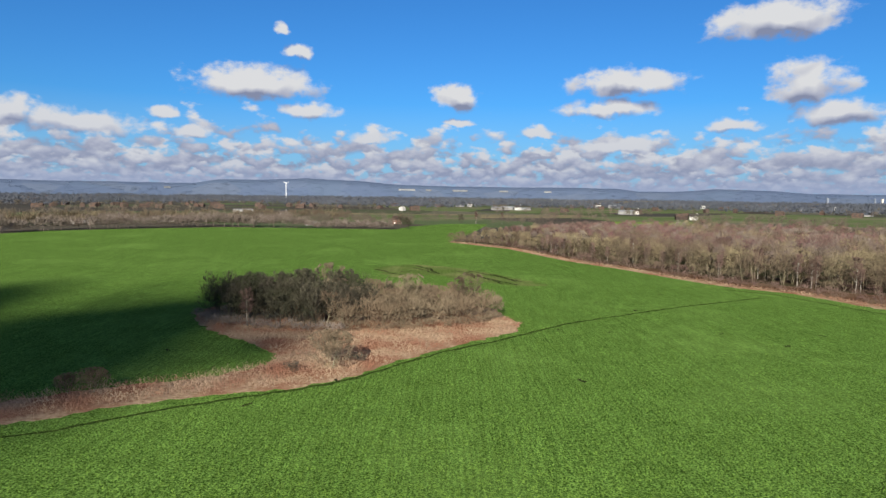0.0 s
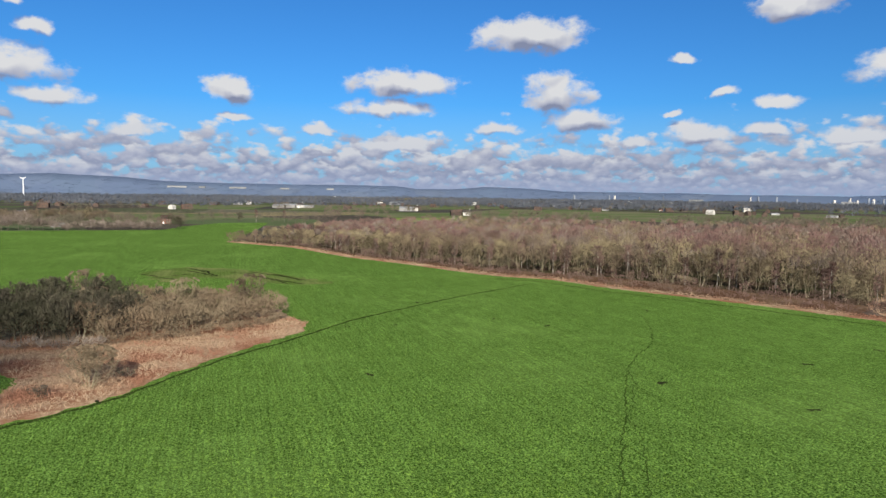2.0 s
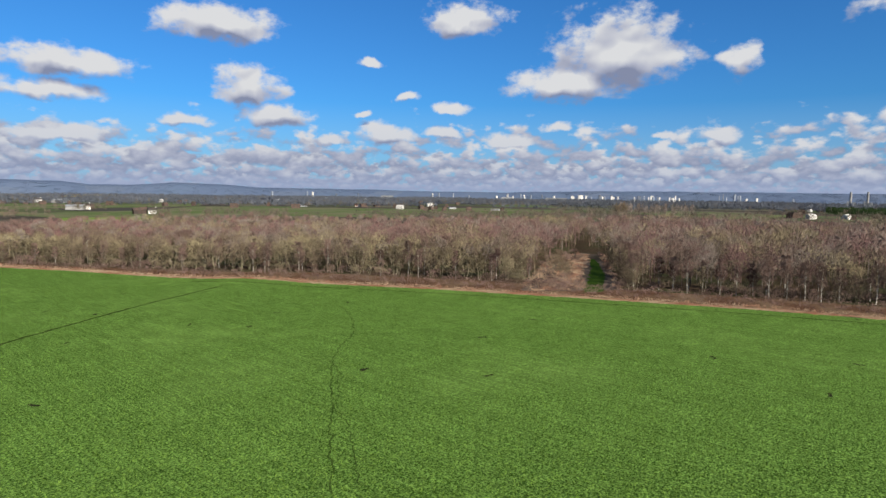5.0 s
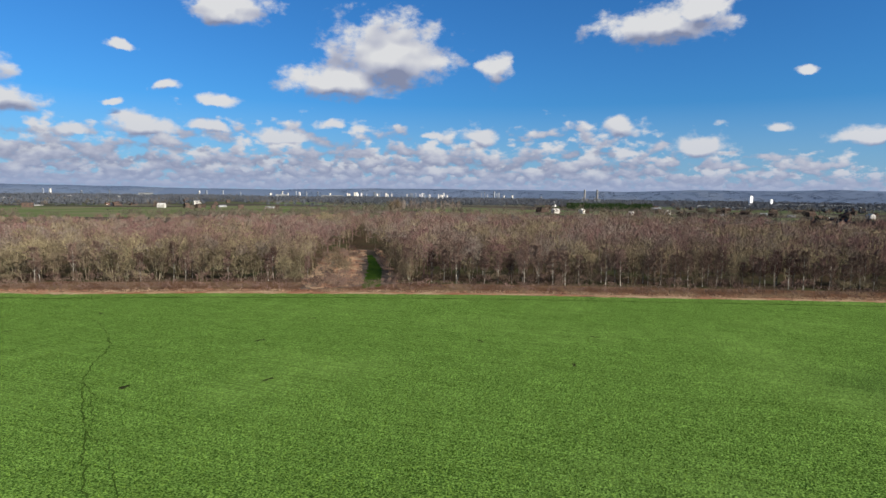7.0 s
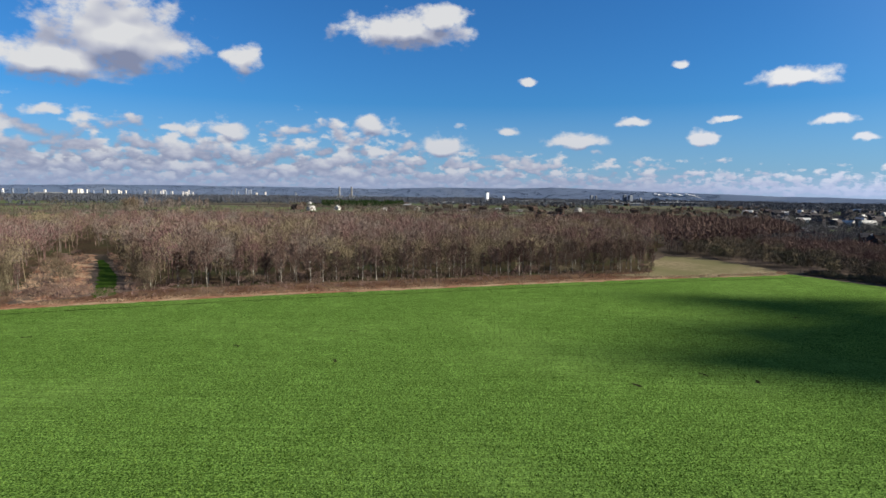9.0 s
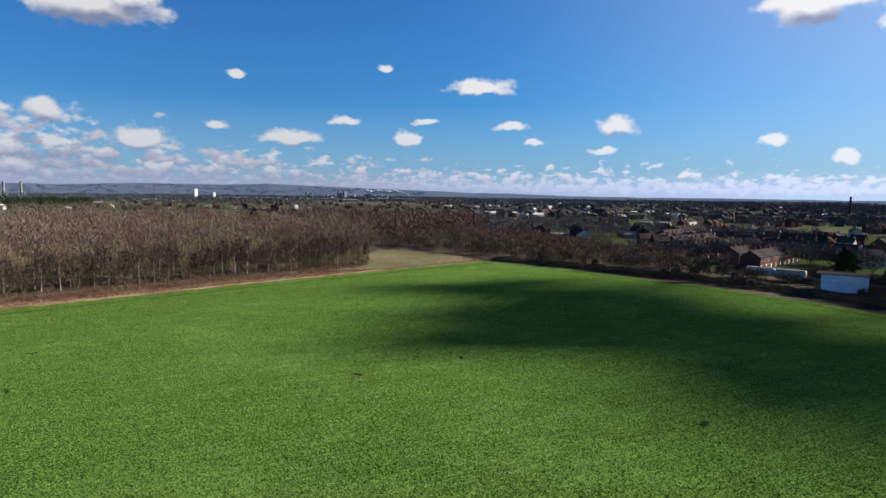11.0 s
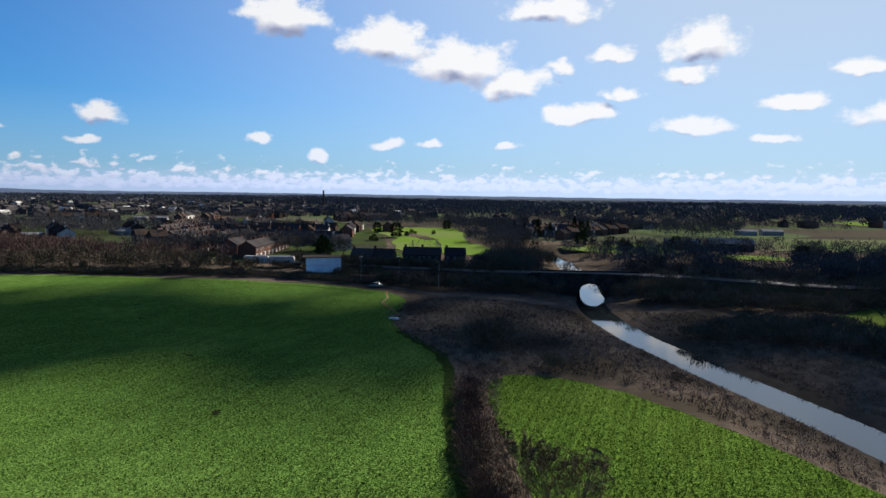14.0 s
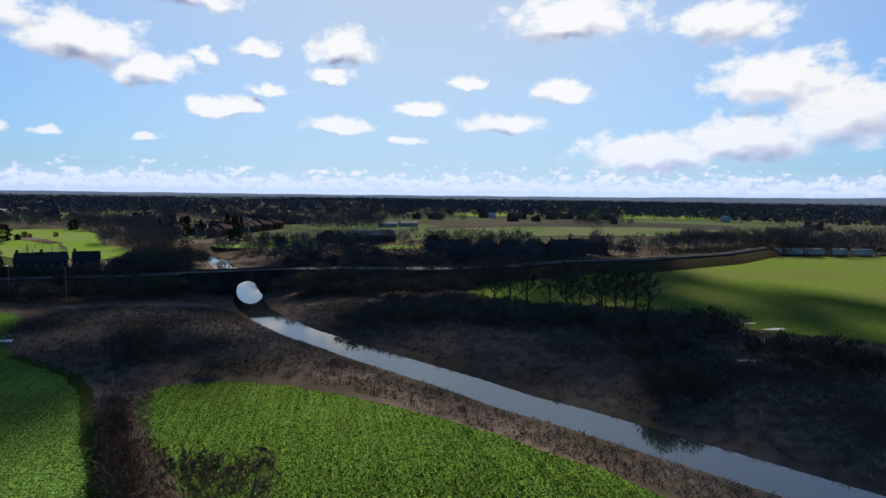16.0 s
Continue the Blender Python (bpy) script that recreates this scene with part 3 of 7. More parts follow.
def sheet(name, outline, mat, z, label, ragged=0.0, seed=1, category="field", step=3.0):
    """A thin slab of ground with a ragged edge, its sides let into the earth."""
    r = np.random.default_rng(seed)
    pts = []
    for p, u in along(list(outline) + [outline[0]], step):
        o = r.normal(0, ragged) if ragged else 0.0
        pts.append((p[0] - u[1] * o, p[1] + u[0] * o))
    bm = bmesh.new()
    top = [bm.verts.new((x, y, z)) for x, y in pts]
    low = [bm.verts.new((x, y, z - 0.3)) for x, y in pts]
    fc = bm.faces.new(top)
    fc.normal_update()
    if fc.normal.z < 0:
        fc.normal_flip()
    n = len(pts)
    for i in range(n):
        bm.faces.new((top[i], low[i], low[(i + 1) % n], top[(i + 1) % n]))
    bmesh.ops.triangulate(bm, faces=[fc])
    me = bpy.data.meshes.new(name)
    bm.to_mesh(me)
    bm.free()
    me.materials.append(mat)
    return tagged(new(name, me), label, category, kind="structure")


EDGE = [(3.8, 390.4), (36.6, 347.2), (57.1, 287.4), (74.5, 256.3), (87.1, 227.3), (98.6, 207.3), (111.8, 196.5), (122.6, 169.3), (142.5, 134.4), (159.3, 99), (178.7, 55.1), (191.6, 19.4), (210.5, -31.4), (226.7, -77.2), (241.7, -129.8), (246.9, -139.2)]
SOUTH = [(225.2, -148.8), (199.5, -159.6), (172.5, -166), (150, -172.2), (129.4, -174.8), (111.5, -176.9), (95.6, -175.9), (80.6, -172.4), (70.7, -162.9), (66.8, -154.2), (64, -141.4), (62.1, -134.5), (55, -124.6), (45.9, -115.7), (38.2, -107.7), (31, -90.5), (25.9, -74), (18.1, -57.4), (6, -25), (-8, 0)]
DITCH_LOW = [(-124.8, 43.7), (-56.8, 77.8), (-51, 80.5), (-45.8, 84.2), (-39.4, 87.8), (-32.1, 91), (-24.2, 93.6), (-19.4, 96.7), (-14.7, 100.8), (-10, 107.9), (-4.2, 115), (0.5, 120.1), (8.3, 127.6), (16.6, 136), (18.6, 143.9), (16, 150.9)]
DITCH_UP = [(-62.7, 154.2), (-57.3, 142), (-48.2, 130.7), (-40.6, 123.8), (-33.9, 117.4), (-30.8, 111.9), (-31.4, 105.8), (-35.6, 101.2), (-40.9, 97.5), (-50.8, 93.8), (-57.1, 89.6), (-62.9, 85.5), (-129.7, 49.8)]
FAR_EDGE = [(-352.8, 379.9), (-297.6, 414.7), (-293.4, 442.8), (-256.2, 478.4), (-185.4, 524.1), (-107.9, 521.7), (-40.6, 521.8), (-31.9, 567.6), (3.5, 631.2), (44.9, 630.8), (27.2, 508.4)]
MAIN_FIELD = [(-63.6, 21.2)] + [(-126.8, 45.7)] + [(-370.8, 114.1)] + FAR_EDGE + EDGE + SOUTH
sheet("crop_field", MAIN_FIELD, CROP, 0.05, "broad green field of young winter wheat", 0.25, 2)
FIELD_TWO = [(26.3, -94.6), (25.2, -99.7), (21, -101.8), (13.3, -101.8), (6.3, -98.3), (-2.5, -92.7), (-10.3, -86), (-16.9, -79.2), (-23, -72), (-27.5, -65.7), (-31.8, -59.9), (-42.5, -37.2), (-44.8, -10.7), (-20, -18), (0, -38), (12.7, -61.6), (17.5, -72), (22.7, -83.3)]
sheet("small_crop_field", FIELD_TWO, CROP_SMALL, 0.05, "small rounded green field above the river", 0.2, 3)
FIELD_THREE = [(-37.4, -178), (-52.8, -199), (-82.4, -226), (-122.2, -256), (-148, -268), (-207.5, -279), (-298.7, -278.5), (-390, -150), (-250, -62), (-117, -107.6), (-94.2, -127.5), (-87.8, -138.3), (-62.2, -149), (-45.3, -159.2)]
sheet("meadow_beyond_river", FIELD_THREE, MEADOW, 0.06, "green meadow beyond the river with wet hollows", 0.3, 4)
DITCH = DITCH_LOW + [(12.4, 154.8), (-8.3, 139), (-34.2, 135.9), (-53.7, 146.5)] + DITCH_UP
sheet("reed_bed", DITCH, REED, 0.08, "dry tan reeds and russet bracken along a ditch", 0.45, 5, "reeds", 1.5)
COPSE = [(-59.8, 149.4), (-49.7, 138.7), (-34.3, 133.9), (-21.8, 133.5), (-10.4, 135), (7.3, 143), (16.5, 151.8), (13.4, 164.6), (0, 170.5), (-25.6, 174.2), (-48.1, 171.1), (-61.6, 160.1)]
sheet("copse_floor", COPSE, REED, 0.11, "dry grass and leaf litter under the copse", 0.5, 6, "woodland floor", 2.0)


def offset_line(line, d):
    out = []
    for i, p in enumerate(line):
        a, b = Vector(line[max(i - 1, 0)]), Vector(line[min(i + 1, len(line) - 1)])
        u = (b - a).normalized()
        out.append((p[0] - u.y * d, p[1] + u.x * d))
    return out


VERGE = EDGE + offset_line(EDGE, 3.6)[::-1]
sheet("reed_verge", VERGE, REED, 0.09, "strip of dry tan grass along the wood", 0.5, 7, "verge", 2.0)
FRONT = [(7.6, 397.8), (45.2, 352.2), (66.8, 292.5), (85.1, 263.3), (101.6, 237.2), (118.1, 214.2), (138.4, 194.6), (149, 173.2), (165.6, 143.4), (180.3, 109.4), (199.6, 62.8), (214.4, 22.2), (232.1, -28.1), (245.3, -71.8), (252.3, -87.4)]
BRACKEN_STRIP = offset_line(EDGE, 3.4)[:-2] + FRONT[::-1]
sheet("bracken_strip", BRACKEN_STRIP, BRACKEN, 0.06, "russet bracken and bramble before the trees", 0.5, 8, "verge", 2.5)
WOOD_AREA = FRONT + [(319.6, -108.5), (394.7, -141), (504.8, -153.2), (612, 0), (631.3, 204.7), (528, 408.8), (361.2, 533.2), (201.7, 561.2), (99.6, 506.9)]
sheet("wood_floor", WOOD_AREA, LITTER, 0.07, "brown leaf litter under the birch wood", 0.8, 9, "woodland floor", 6.0)
CLEARING = [(161, 114), (172, 103), (186, 93), (206, 105), (240, 124), (284, 147), (292, 166), (286, 170), (262, 168), (226, 150), (196, 134), (176, 124)]
sheet("clearing", CLEARING, ROUGH, 0.12, "dry grass clearing in the wood", 0.8, 10, "clearing", 3.0)
sheet("grass_track", [(172, 98.5), (177.5, 95), (203, 108), (226, 121), (266, 146.5), (264, 148.5), (222, 124.5), (198, 112)], TRACK_GRASS, 0.16, "green grass track through the clearing", 0.4, 11, "track", 2.0)
sheet("dry_path", [(164, 112), (172, 104), (190, 112), (216, 126), (250, 141), (286, 162), (288, 168), (250, 150), (214, 136), (196, 124), (180, 119)], REED, 0.14, "pale dry grass beside the track", 0.9, 15, "track", 2.0)
TAN_FIELD = [(236.3, -64.1), (231.9, -91.9), (244.3, -135.5), (261.4, -140.5), (306.5, -130.9), (316.8, -114.3), (275.8, -90.6), (248.7, -85.5)]
sheet("dry_pasture", TAN_FIELD, PALE_PASTURE, 0.10, "pale dry pasture in a corner of the wood", 0.6, 12, "pasture", 3.0)


def ribbon(name, line, width, mat, z, label, category="track", seed=1, wobble=0.0, step=2.0):
    """A narrow strip along a line."""
    r = np.random.default_rng(seed)
    v = []
    for p, u in along(line, step):
        w, o = width * r.uniform(0.7, 1.3) / 2, r.normal(0, wobble) if wobble else 0.0
        v += [(p[0] - u[1] * (w + o), p[1] + u[0] * (w + o), z), (p[0] + u[1] * (w - o), p[1] - u[0] * (w - o), z)]
    n = len(v) // 2
    return tagged(new(name, mesh_of(name, v, [(2 * i, 2 * i + 1, 2 * i + 3, 2 * i + 2) for i in range(n - 1)], mat)), label, category, kind="structure")


THIN_CROP = rows_over(material("thin_crop", (0.030, 0.055, 0.010), (0.100, 0.140, 0.034), (0.110, 0.125, 0.042), fine=1.6, broad=0.06, bump=0.8, deep=0.2), 20, 0.2, 0.6)
sheet("thin_wheat", [(-28.7, 249.1), (-11.9, 266.2), (12.5, 247.6), (27.4, 223.6), (36.8, 206.2), (21.6, 207.3), (10.9, 217.1), (-4.5, 232.8), (-13.4, 217.8), (-22, 232)], THIN_CROP, 0.075, "thin yellowish wheat round old tyre scars", 1.2, 16, "field", 3.0)
TRAM = [(-53.7, 73.2), (-48.5, 75.9), (-43.7, 80.1), (-37.9, 84.2), (-31.6, 88.4), (-24.2, 92.1), (-14.7, 98.8), (-8.4, 106.9), (0, 117), (14, 129.1), (29, 144.4), (45.8, 156), (65, 168.8), (85.4, 180), (97.3, 186.4)]
ribbon("field_rut", TRAM, 0.8, SOIL, 0.10, "dark wheel rut across the wheat", seed=20, wobble=0.15)
ribbon("edge_rut", offset_line(EDGE[5:], -7.5), 0.9, SOIL, 0.10, "dark wheel rut beside the wood", seed=21, wobble=0.1)
ribbon("south_rut", offset_line(SOUTH[:8], -5), 0.6, SOIL, 0.10, "dark wheel rut along the field's end", seed=22, wobble=0.1)
ribbon("trodden_path", [(101.8, 130.6), (93.1, 115.8), (85.2, 104.9), (75.1, 97), (67, 89), (59.9, 79.8), (55.3, 73.7), (50.7, 67.6), (46.5, 62.4), (36.1, 47.8)], 0.22, FAINT, 0.10, "thin trodden path through the wheat", seed=23, wobble=0.2, step=1.2)
ribbon("trodden_path", [(67, 89), (63, 81.9), (58.4, 75.7), (52.7, 69.6), (49.7, 62.4), (39.3, 47.8)], 0.14, FAINT, 0.10, "thin trodden path through the wheat", seed=24, wobble=0.2, step=1.2)
ribbon("headland_track", [(55.1, -123.6), (47.9, -116.7), (39.7, -108.7), (33.6, -96.6), (29.5, -84.3), (25.4, -74), (18.6, -58.4), (8, -30)], 2.2, SOIL, 0.09, "dark worn headland track", seed=25, wobble=0.2)
SCARS = [(-11.6, 260.1, -0.5, 232.3), (-11.9, 252.6, -2.5, 234.1), (-16.7, 239.2, -10.9, 243.5), (-27.3, 245.6, -20.5, 236.5), (3.7, 243.4, 11.9, 237.1), (7.7, 236, 25.3, 206.7), (10.1, 244.3, 28.2, 214.5), (14.2, 223.9, 20.8, 208.7), (18.1, 234.5, 26.3, 214.8), (-7.1, 253.8, -4.7, 246.2), (-21.3, 235, -14, 227.9)]
for k, (x0, y0, x1, y1) in enumerate(SCARS):
    ribbon("tyre_scar", [(x0, y0), ((x0 + x1) / 2 + 1, (y0 + y1) / 2), (x1, y1)], 0.95, MUD, 0.10, "dark muddy tyre scar in the wheat", seed=30 + k, wobble=0.2)
rs = np.random.default_rng(40)
for k in range(46):
    a, d = radians(rs.uniform(-30, 150)), rs.uniform(75, 300)
    x, y = d * math.sin(a), d * math.cos(a)
    if not inside(np.array([x]), np.array([y]), offset_line(MAIN_FIELD, 0))[0] or inside(np.array([x]), np.array([y]), DITCH)[0] or inside(np.array([x]), np.array([y]), COPSE)[0]:
        continue
    h = rs.uniform(0, 3.14)
    ribbon("bare_spot", [(x - math.cos(h), y - math.sin(h)), (x, y + 0.2), (x + math.cos(h), y + math.sin(h))], rs.uniform(0.4, 0.9), MUD, 0.11, "small bare wet spot in the wheat", "bare soil", 50 + k, 0.15, 0.4)

# the river, and standing water
rv, rf = [], []
for i, (p, u) in enumerate(along(RIVER, 4.0)):
    rv += [(p[0] - u[1] * 7.5, p[1] + u[0] * 7.5, RIVER_Z), (p[0] + u[1] * 7.5, p[1] - u[0] * 7.5, RIVER_Z)]
rf = [(2 * i, 2 * i + 1, 2 * i + 3, 2 * i + 2) for i in range(len(rv) // 2 - 1)]
wb = WATER.node_tree
wb.nodes["Principled BSDF"].inputs["Specular IOR Level"].default_value = 1.0
wv = wb.nodes.new("ShaderNodeTexNoise")
wv.inputs["Scale"].default_value = 1.2
wbp = wb.nodes.new("ShaderNodeBump")
wbp.inputs["Strength"].default_value, wbp.inputs["Distance"].default_value = 0.04, 0.05
wg = wb.nodes.new("ShaderNodeNewGeometry")
wb.links.new(wg.outputs["Position"], wv.inputs["Vector"])
wb.links.new(wv.outputs[0], wbp.inputs["Height"])
wb.links.new(wbp.outputs[0], wb.nodes["Principled BSDF"].inputs["Normal"])
tagged(new("river_water", mesh_of("river_water", rv, rf, WATER)), "smooth river reflecting the bright sky", "river", kind="structure")
for x, y, a, b, s in [(-79.2, -100, 2.6, 1.5, 60), (-99.6, -98.5, 2.0, 1.0, 61), (-104, -124.1, 3.6, 0.9, 62), (-101.8, -130.6, 3.0, 0.5, 63)]:
    r = np.random.default_rng(s)
    sheet("puddle", [(x + a * math.cos(q) * r.uniform(0.6, 1.2), y + b * math.sin(q) * r.uniform(0.6, 1.2)) for q in np.arange(0, 6.28, 0.5)], WATER, 0.12, "pool of standing water in wet ground", 0.1, s, "puddle", 0.6)

# gardens and yards of the estate
GARDENS = material("garden_ground", (0.020, 0.024, 0.012), (0.045, 0.046, 0.030), (0.035, 0.055, 0.016), fine=0.25, broad=0.03, bump=0.5)
sheet("estate_ground", [(100.4, -214.8), (149, -220.6), (224.3, -226.2), (313.4, -232.7), (437.1, -245.9), (533.2, -361.2), (462.5, -578.1), (286.1, -554.9), (236.4, -469.1), (190.9, -400.4), (145.1, -307.7), (91.1, -259.5), (66, -239.9)], GARDENS, 0.1, "dark gardens and yards between the houses", 0.8, 69, "gardens", 8.0)
# far fields
FAR_FIELDS = [
    ("lane_field", [(176, 638), (254, 647), (336, 812), (241, 873)], PASTURE), ("lane_field", [(340, 911), (425, 712), (533, 549), (879, 846), (730, 1004), (566, 1180)], CROP_FAR),
    ("stubble_field", [(-30, 760), (-190, 826), (-222, 944), (-36, 912), (210, 960), (225, 880)], PALE_PASTURE), ("stubble_field", [(194, 3339), (1003, 2697), (1510, 4065), (500, 4500)], PALE_PASTURE),
    ("far_meadow", [(-247.7, 851.4), (46.3, 894.2), (49.5, 742.2), (-153.4, 647.8), (-242.5, 668.9)], CROP_FAR), ("far_meadow", [(204.4, 735.8), (438.2, 743.3), (633.5, 879.8), (364.3, 947.1), (176.8, 884)], CROP_FAR),
    ("far_meadow", [(106.4, 1063.8), (561.1, 1184.5), (696.5, 1393.1), (169.3, 1467.3)], CROP_FAR), ("far_meadow", [(697.5, 542.5), (1007.5, 604.5), (1112.5, 878.3), (746.4, 882.1)], CROP_FAR),
    ("far_meadow", [(901.6, 300.5), (1223.5, 270.4), (1299, 531.4), (1022.7, 518.1)], CROP_FAR), ("far_meadow", [(-67.9, 1153.5), (42.6, 1065.4), (115.2, 1439.8), (-169.3, 1467.3)], CROP_FAR),
    ("park_meadow", [(245.1, -499.1), (182.9, -522), (138.9, -435.4), (121.4, -374.7), (93.5, -337.4), (70.1, -313.7), (86.3, -290.3), (126.8, -292.5), (144.6, -318.2), (169.5, -376.7), (219.4, -438.9)], PASTURE),
    ("riverside_meadow", [(59.4, -363.9), (34.1, -397.6), (7.5, -414.2), (-5.8, -364.4), (7.7, -347.4), (48.3, -340.2)], PASTURE), ("barn_meadow", [(-19.3, -351.6), (-59.5, -357.1), (-63.8, -338.2), (-29.1, -328.3)], PASTURE),
    ("far_green", [(-56.8, -397.3), (-188.3, -440.8), (-306.9, -424.3), (-420.6, -467.4), (-310.9, -552.7), (-180.2, -562.5), (-72.5, -507.7)], CROP_FAR),
    ("far_green", [(-415.5, -471.7), (-340.2, -425.3), (-298.4, -425), (-305.5, -440.2), (-352.4, -466.9), (-389.5, -493.4)], PASTURE),
    ("far_green", [(-333.3, -761.8), (-558.9, -755.2), (-627.6, -906.5), (-311.5, -927)], PASTURE), ("far_green", [(-204.5, -826), (-307.7, -846.1), (-304.5, -978.6), (-177.8, -963.3)], PASTURE),
    ("far_green", [(-470.5, -1075.3), (-931.6, -931.6), (-958.1, -1127.1), (-484.5, -1271.8)], PASTURE), ("far_green", [(-686.4, -610.2), (-928.6, -500), (-1007.5, -604.5), (-724.8, -724.8)], PASTURE),
]
for k, (n, o, m) in enumerate(FAR_FIELDS):
    sheet(n, o, m, 0.2 + 0.01 * k, "distant green field among hedges and trees", 1.5, 70 + k, "field", 18.0)

# hills on the skyline, haze blue in their colour: bearing and elevation of the crest
CREST = [(-45, 0.7), (-26, 0.65), (-22, 0.66), (-20, 0.97), (-17, 1.04), (-12.3, 1.24), (-7.6, 1.05), (-3.3, 0.72), (3, 0.68), (10, 0.66), (15.5, 0.64), (17.5, 0.42), (20.5, 0.41), (23.5, 0.66),
         (27.7, 0.56), (30.8, 0.34), (41, 0.3), (45, 0.2), (52.5, 0.22), (55, 0.28), (61, 0.41), (76, 0.43), (84, 0.37), (89.6, 0.59), (96.6, 0.57), (99.9, 0.7), (105.7, 0.51), (111.8, 0.32),
         (116.5, 0.18), (130, -0.1), (160, -0.15), (175, -0.2), (192, -0.18), (212, -0.07), (227, 0.1), (250, 0.3), (290, 0.6), (315, 0.7)]
ca, ce = np.array([c[0] for c in CREST]), np.array([c[1] for c in CREST])
ha = np.arange(-45, 315.01, 0.25)
rough_hill = np.array([noise.fractal((math.cos(radians(a)) * 14, math.sin(radians(a)) * 14, 3.0), 1.0, 2.0, 5) for a in ha])
he = np.interp(ha, ca, ce) + 0.05 * rough_hill
hv = []
for a, e in zip(ha, he):
    for d, fz in ((4420, 0.0), (4500, 0.3), (4590, 0.66), (4700, 1.0), (4850, 0.5)):
        q = bearing(a, 0, d)
        top = EYE + 4700 * math.tan(radians(e))
        hv.append((q.x, q.y, max(0.2, top * fz)))
hf = [(5 * i + k, 5 * i + k + 1, 5 * i + k + 6, 5 * i + k + 5) for i in range(len(ha) - 1) for k in range(4)]
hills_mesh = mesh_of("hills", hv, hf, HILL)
tagged(new("hills", hills_mesh), "low hills along the skyline, coloured blue with haze", "hills", kind="structure")

# ---- clouds that shade the field: they stand towards the sun, above the view ----
def cloud_bank(name, spots, far, seed, label):
    """spots: where the shade of a lobe falls, its half axes, its turn in degrees and how dense it is."""
    r = np.random.default_rng(seed)
    bm = bmesh.new()
    for x, y, a, b, turn, full in spots:
        for k in range(max(6, int(full * a * b / 26))):
            q, s = r.uniform(0, 6.283), math.sqrt(r.uniform(0, 1))
            u, v = a * s * math.cos(q), b * s * math.sin(q)
            c, n = math.cos(radians(turn)), math.sin(radians(turn))
            rad = r.uniform(6, 10)
            p = Vector((x + c * u - n * v, y + n * u + c * v, 0)) + SUNWARD * far + Vector((0, 0, r.uniform(-6, 10)))
            bmesh.ops.create_icosphere(bm, subdivisions=1, radius=rad, matrix=Matrix.Translation(p) @ Matrix.Diagonal((1.2, 1.2, 0.7, 1)))
    me = bpy.data.meshes.new(name)
    bm.to_mesh(me)
    bm.free()
    me.materials.append(CLOUD)
    return tagged(new(name, me), label, "cloud", kind="stuff")


cloud_bank("cloud", [(123.1, -121.1, 62, 26, -8, 1.0), (153.2, -106.2, 40, 10, 28, 1.0), (108.2, -74.9, 46, 13, 30, 1.0), (64.7, -104.3, 36, 18, 10, 1.0), (41.6, -126.8, 40, 22, 0, 0.28), (20.6, -164.6, 70, 42, 5, 0.28), (-41.6, -126.8, 40, 22, -35, 0.28), (-73.1, -94, 40, 22, -30, 0.28), (-91.6, -173.1, 70, 50, 0, 0.4), (-59.6, -258.4, 90, 50, 0, 1.0), (60.3, -226.1, 50, 32, 0, 1.0), (-65.2, -69.4, 22, 16, -30, 0.28), (-102.1, -73, 42, 30, -30, 0.4), (62.8, -94.2, 12, 6, 62, 1.0), (-122.2, -152.7, 40, 30, 0, 0.4), (-82, -50.5, 22, 14, -30, 0.4)], 2200, 91, "bank of white cumulus cloud high over the fields")
cloud_bank("cloud", [(-67.1, 82.8, 22, 9, 25, 1.0), (-94.7, 131.8, 52, 18, 24, 1.0), (-62.5, 112.4, 34, 17, 10, 1.0), (-121.5, 174.1, 46, 8, 6, 1.0), (-152.7, 122.2, 50, 30, 0, 1.0), (-98.6, 95.5, 40, 12, 15, 1.0)], 2200, 92, "small white cumulus cloud high over the fields")


# ---- trees ----
def twigs(r, start, way, length, width, facing=None):
    """Thin three-cornered twigs from the given places, flat to a facing if there is one."""
    n = len(start)
    side = np.cross(way, r.normal(size=(n, 3)) if facing is None else facing + r.normal(0, 0.28, (n, 3)))
    side /= np.linalg.norm(side, axis=1, keepdims=True) + 1e-9
    w = (np.asarray(width) * np.ones(n))[:, None]
    l = (np.asarray(length) * np.ones(n))[:, None]
    v = np.stack([start - side * w / 2, start + side * w / 2, start + way * l], 1).reshape(-1, 3)
    return v, np.arange(3 * n).reshape(-1, 3)


def unit(a):
    return a / (np.linalg.norm(a, axis=-1, keepdims=True) + 1e-9)


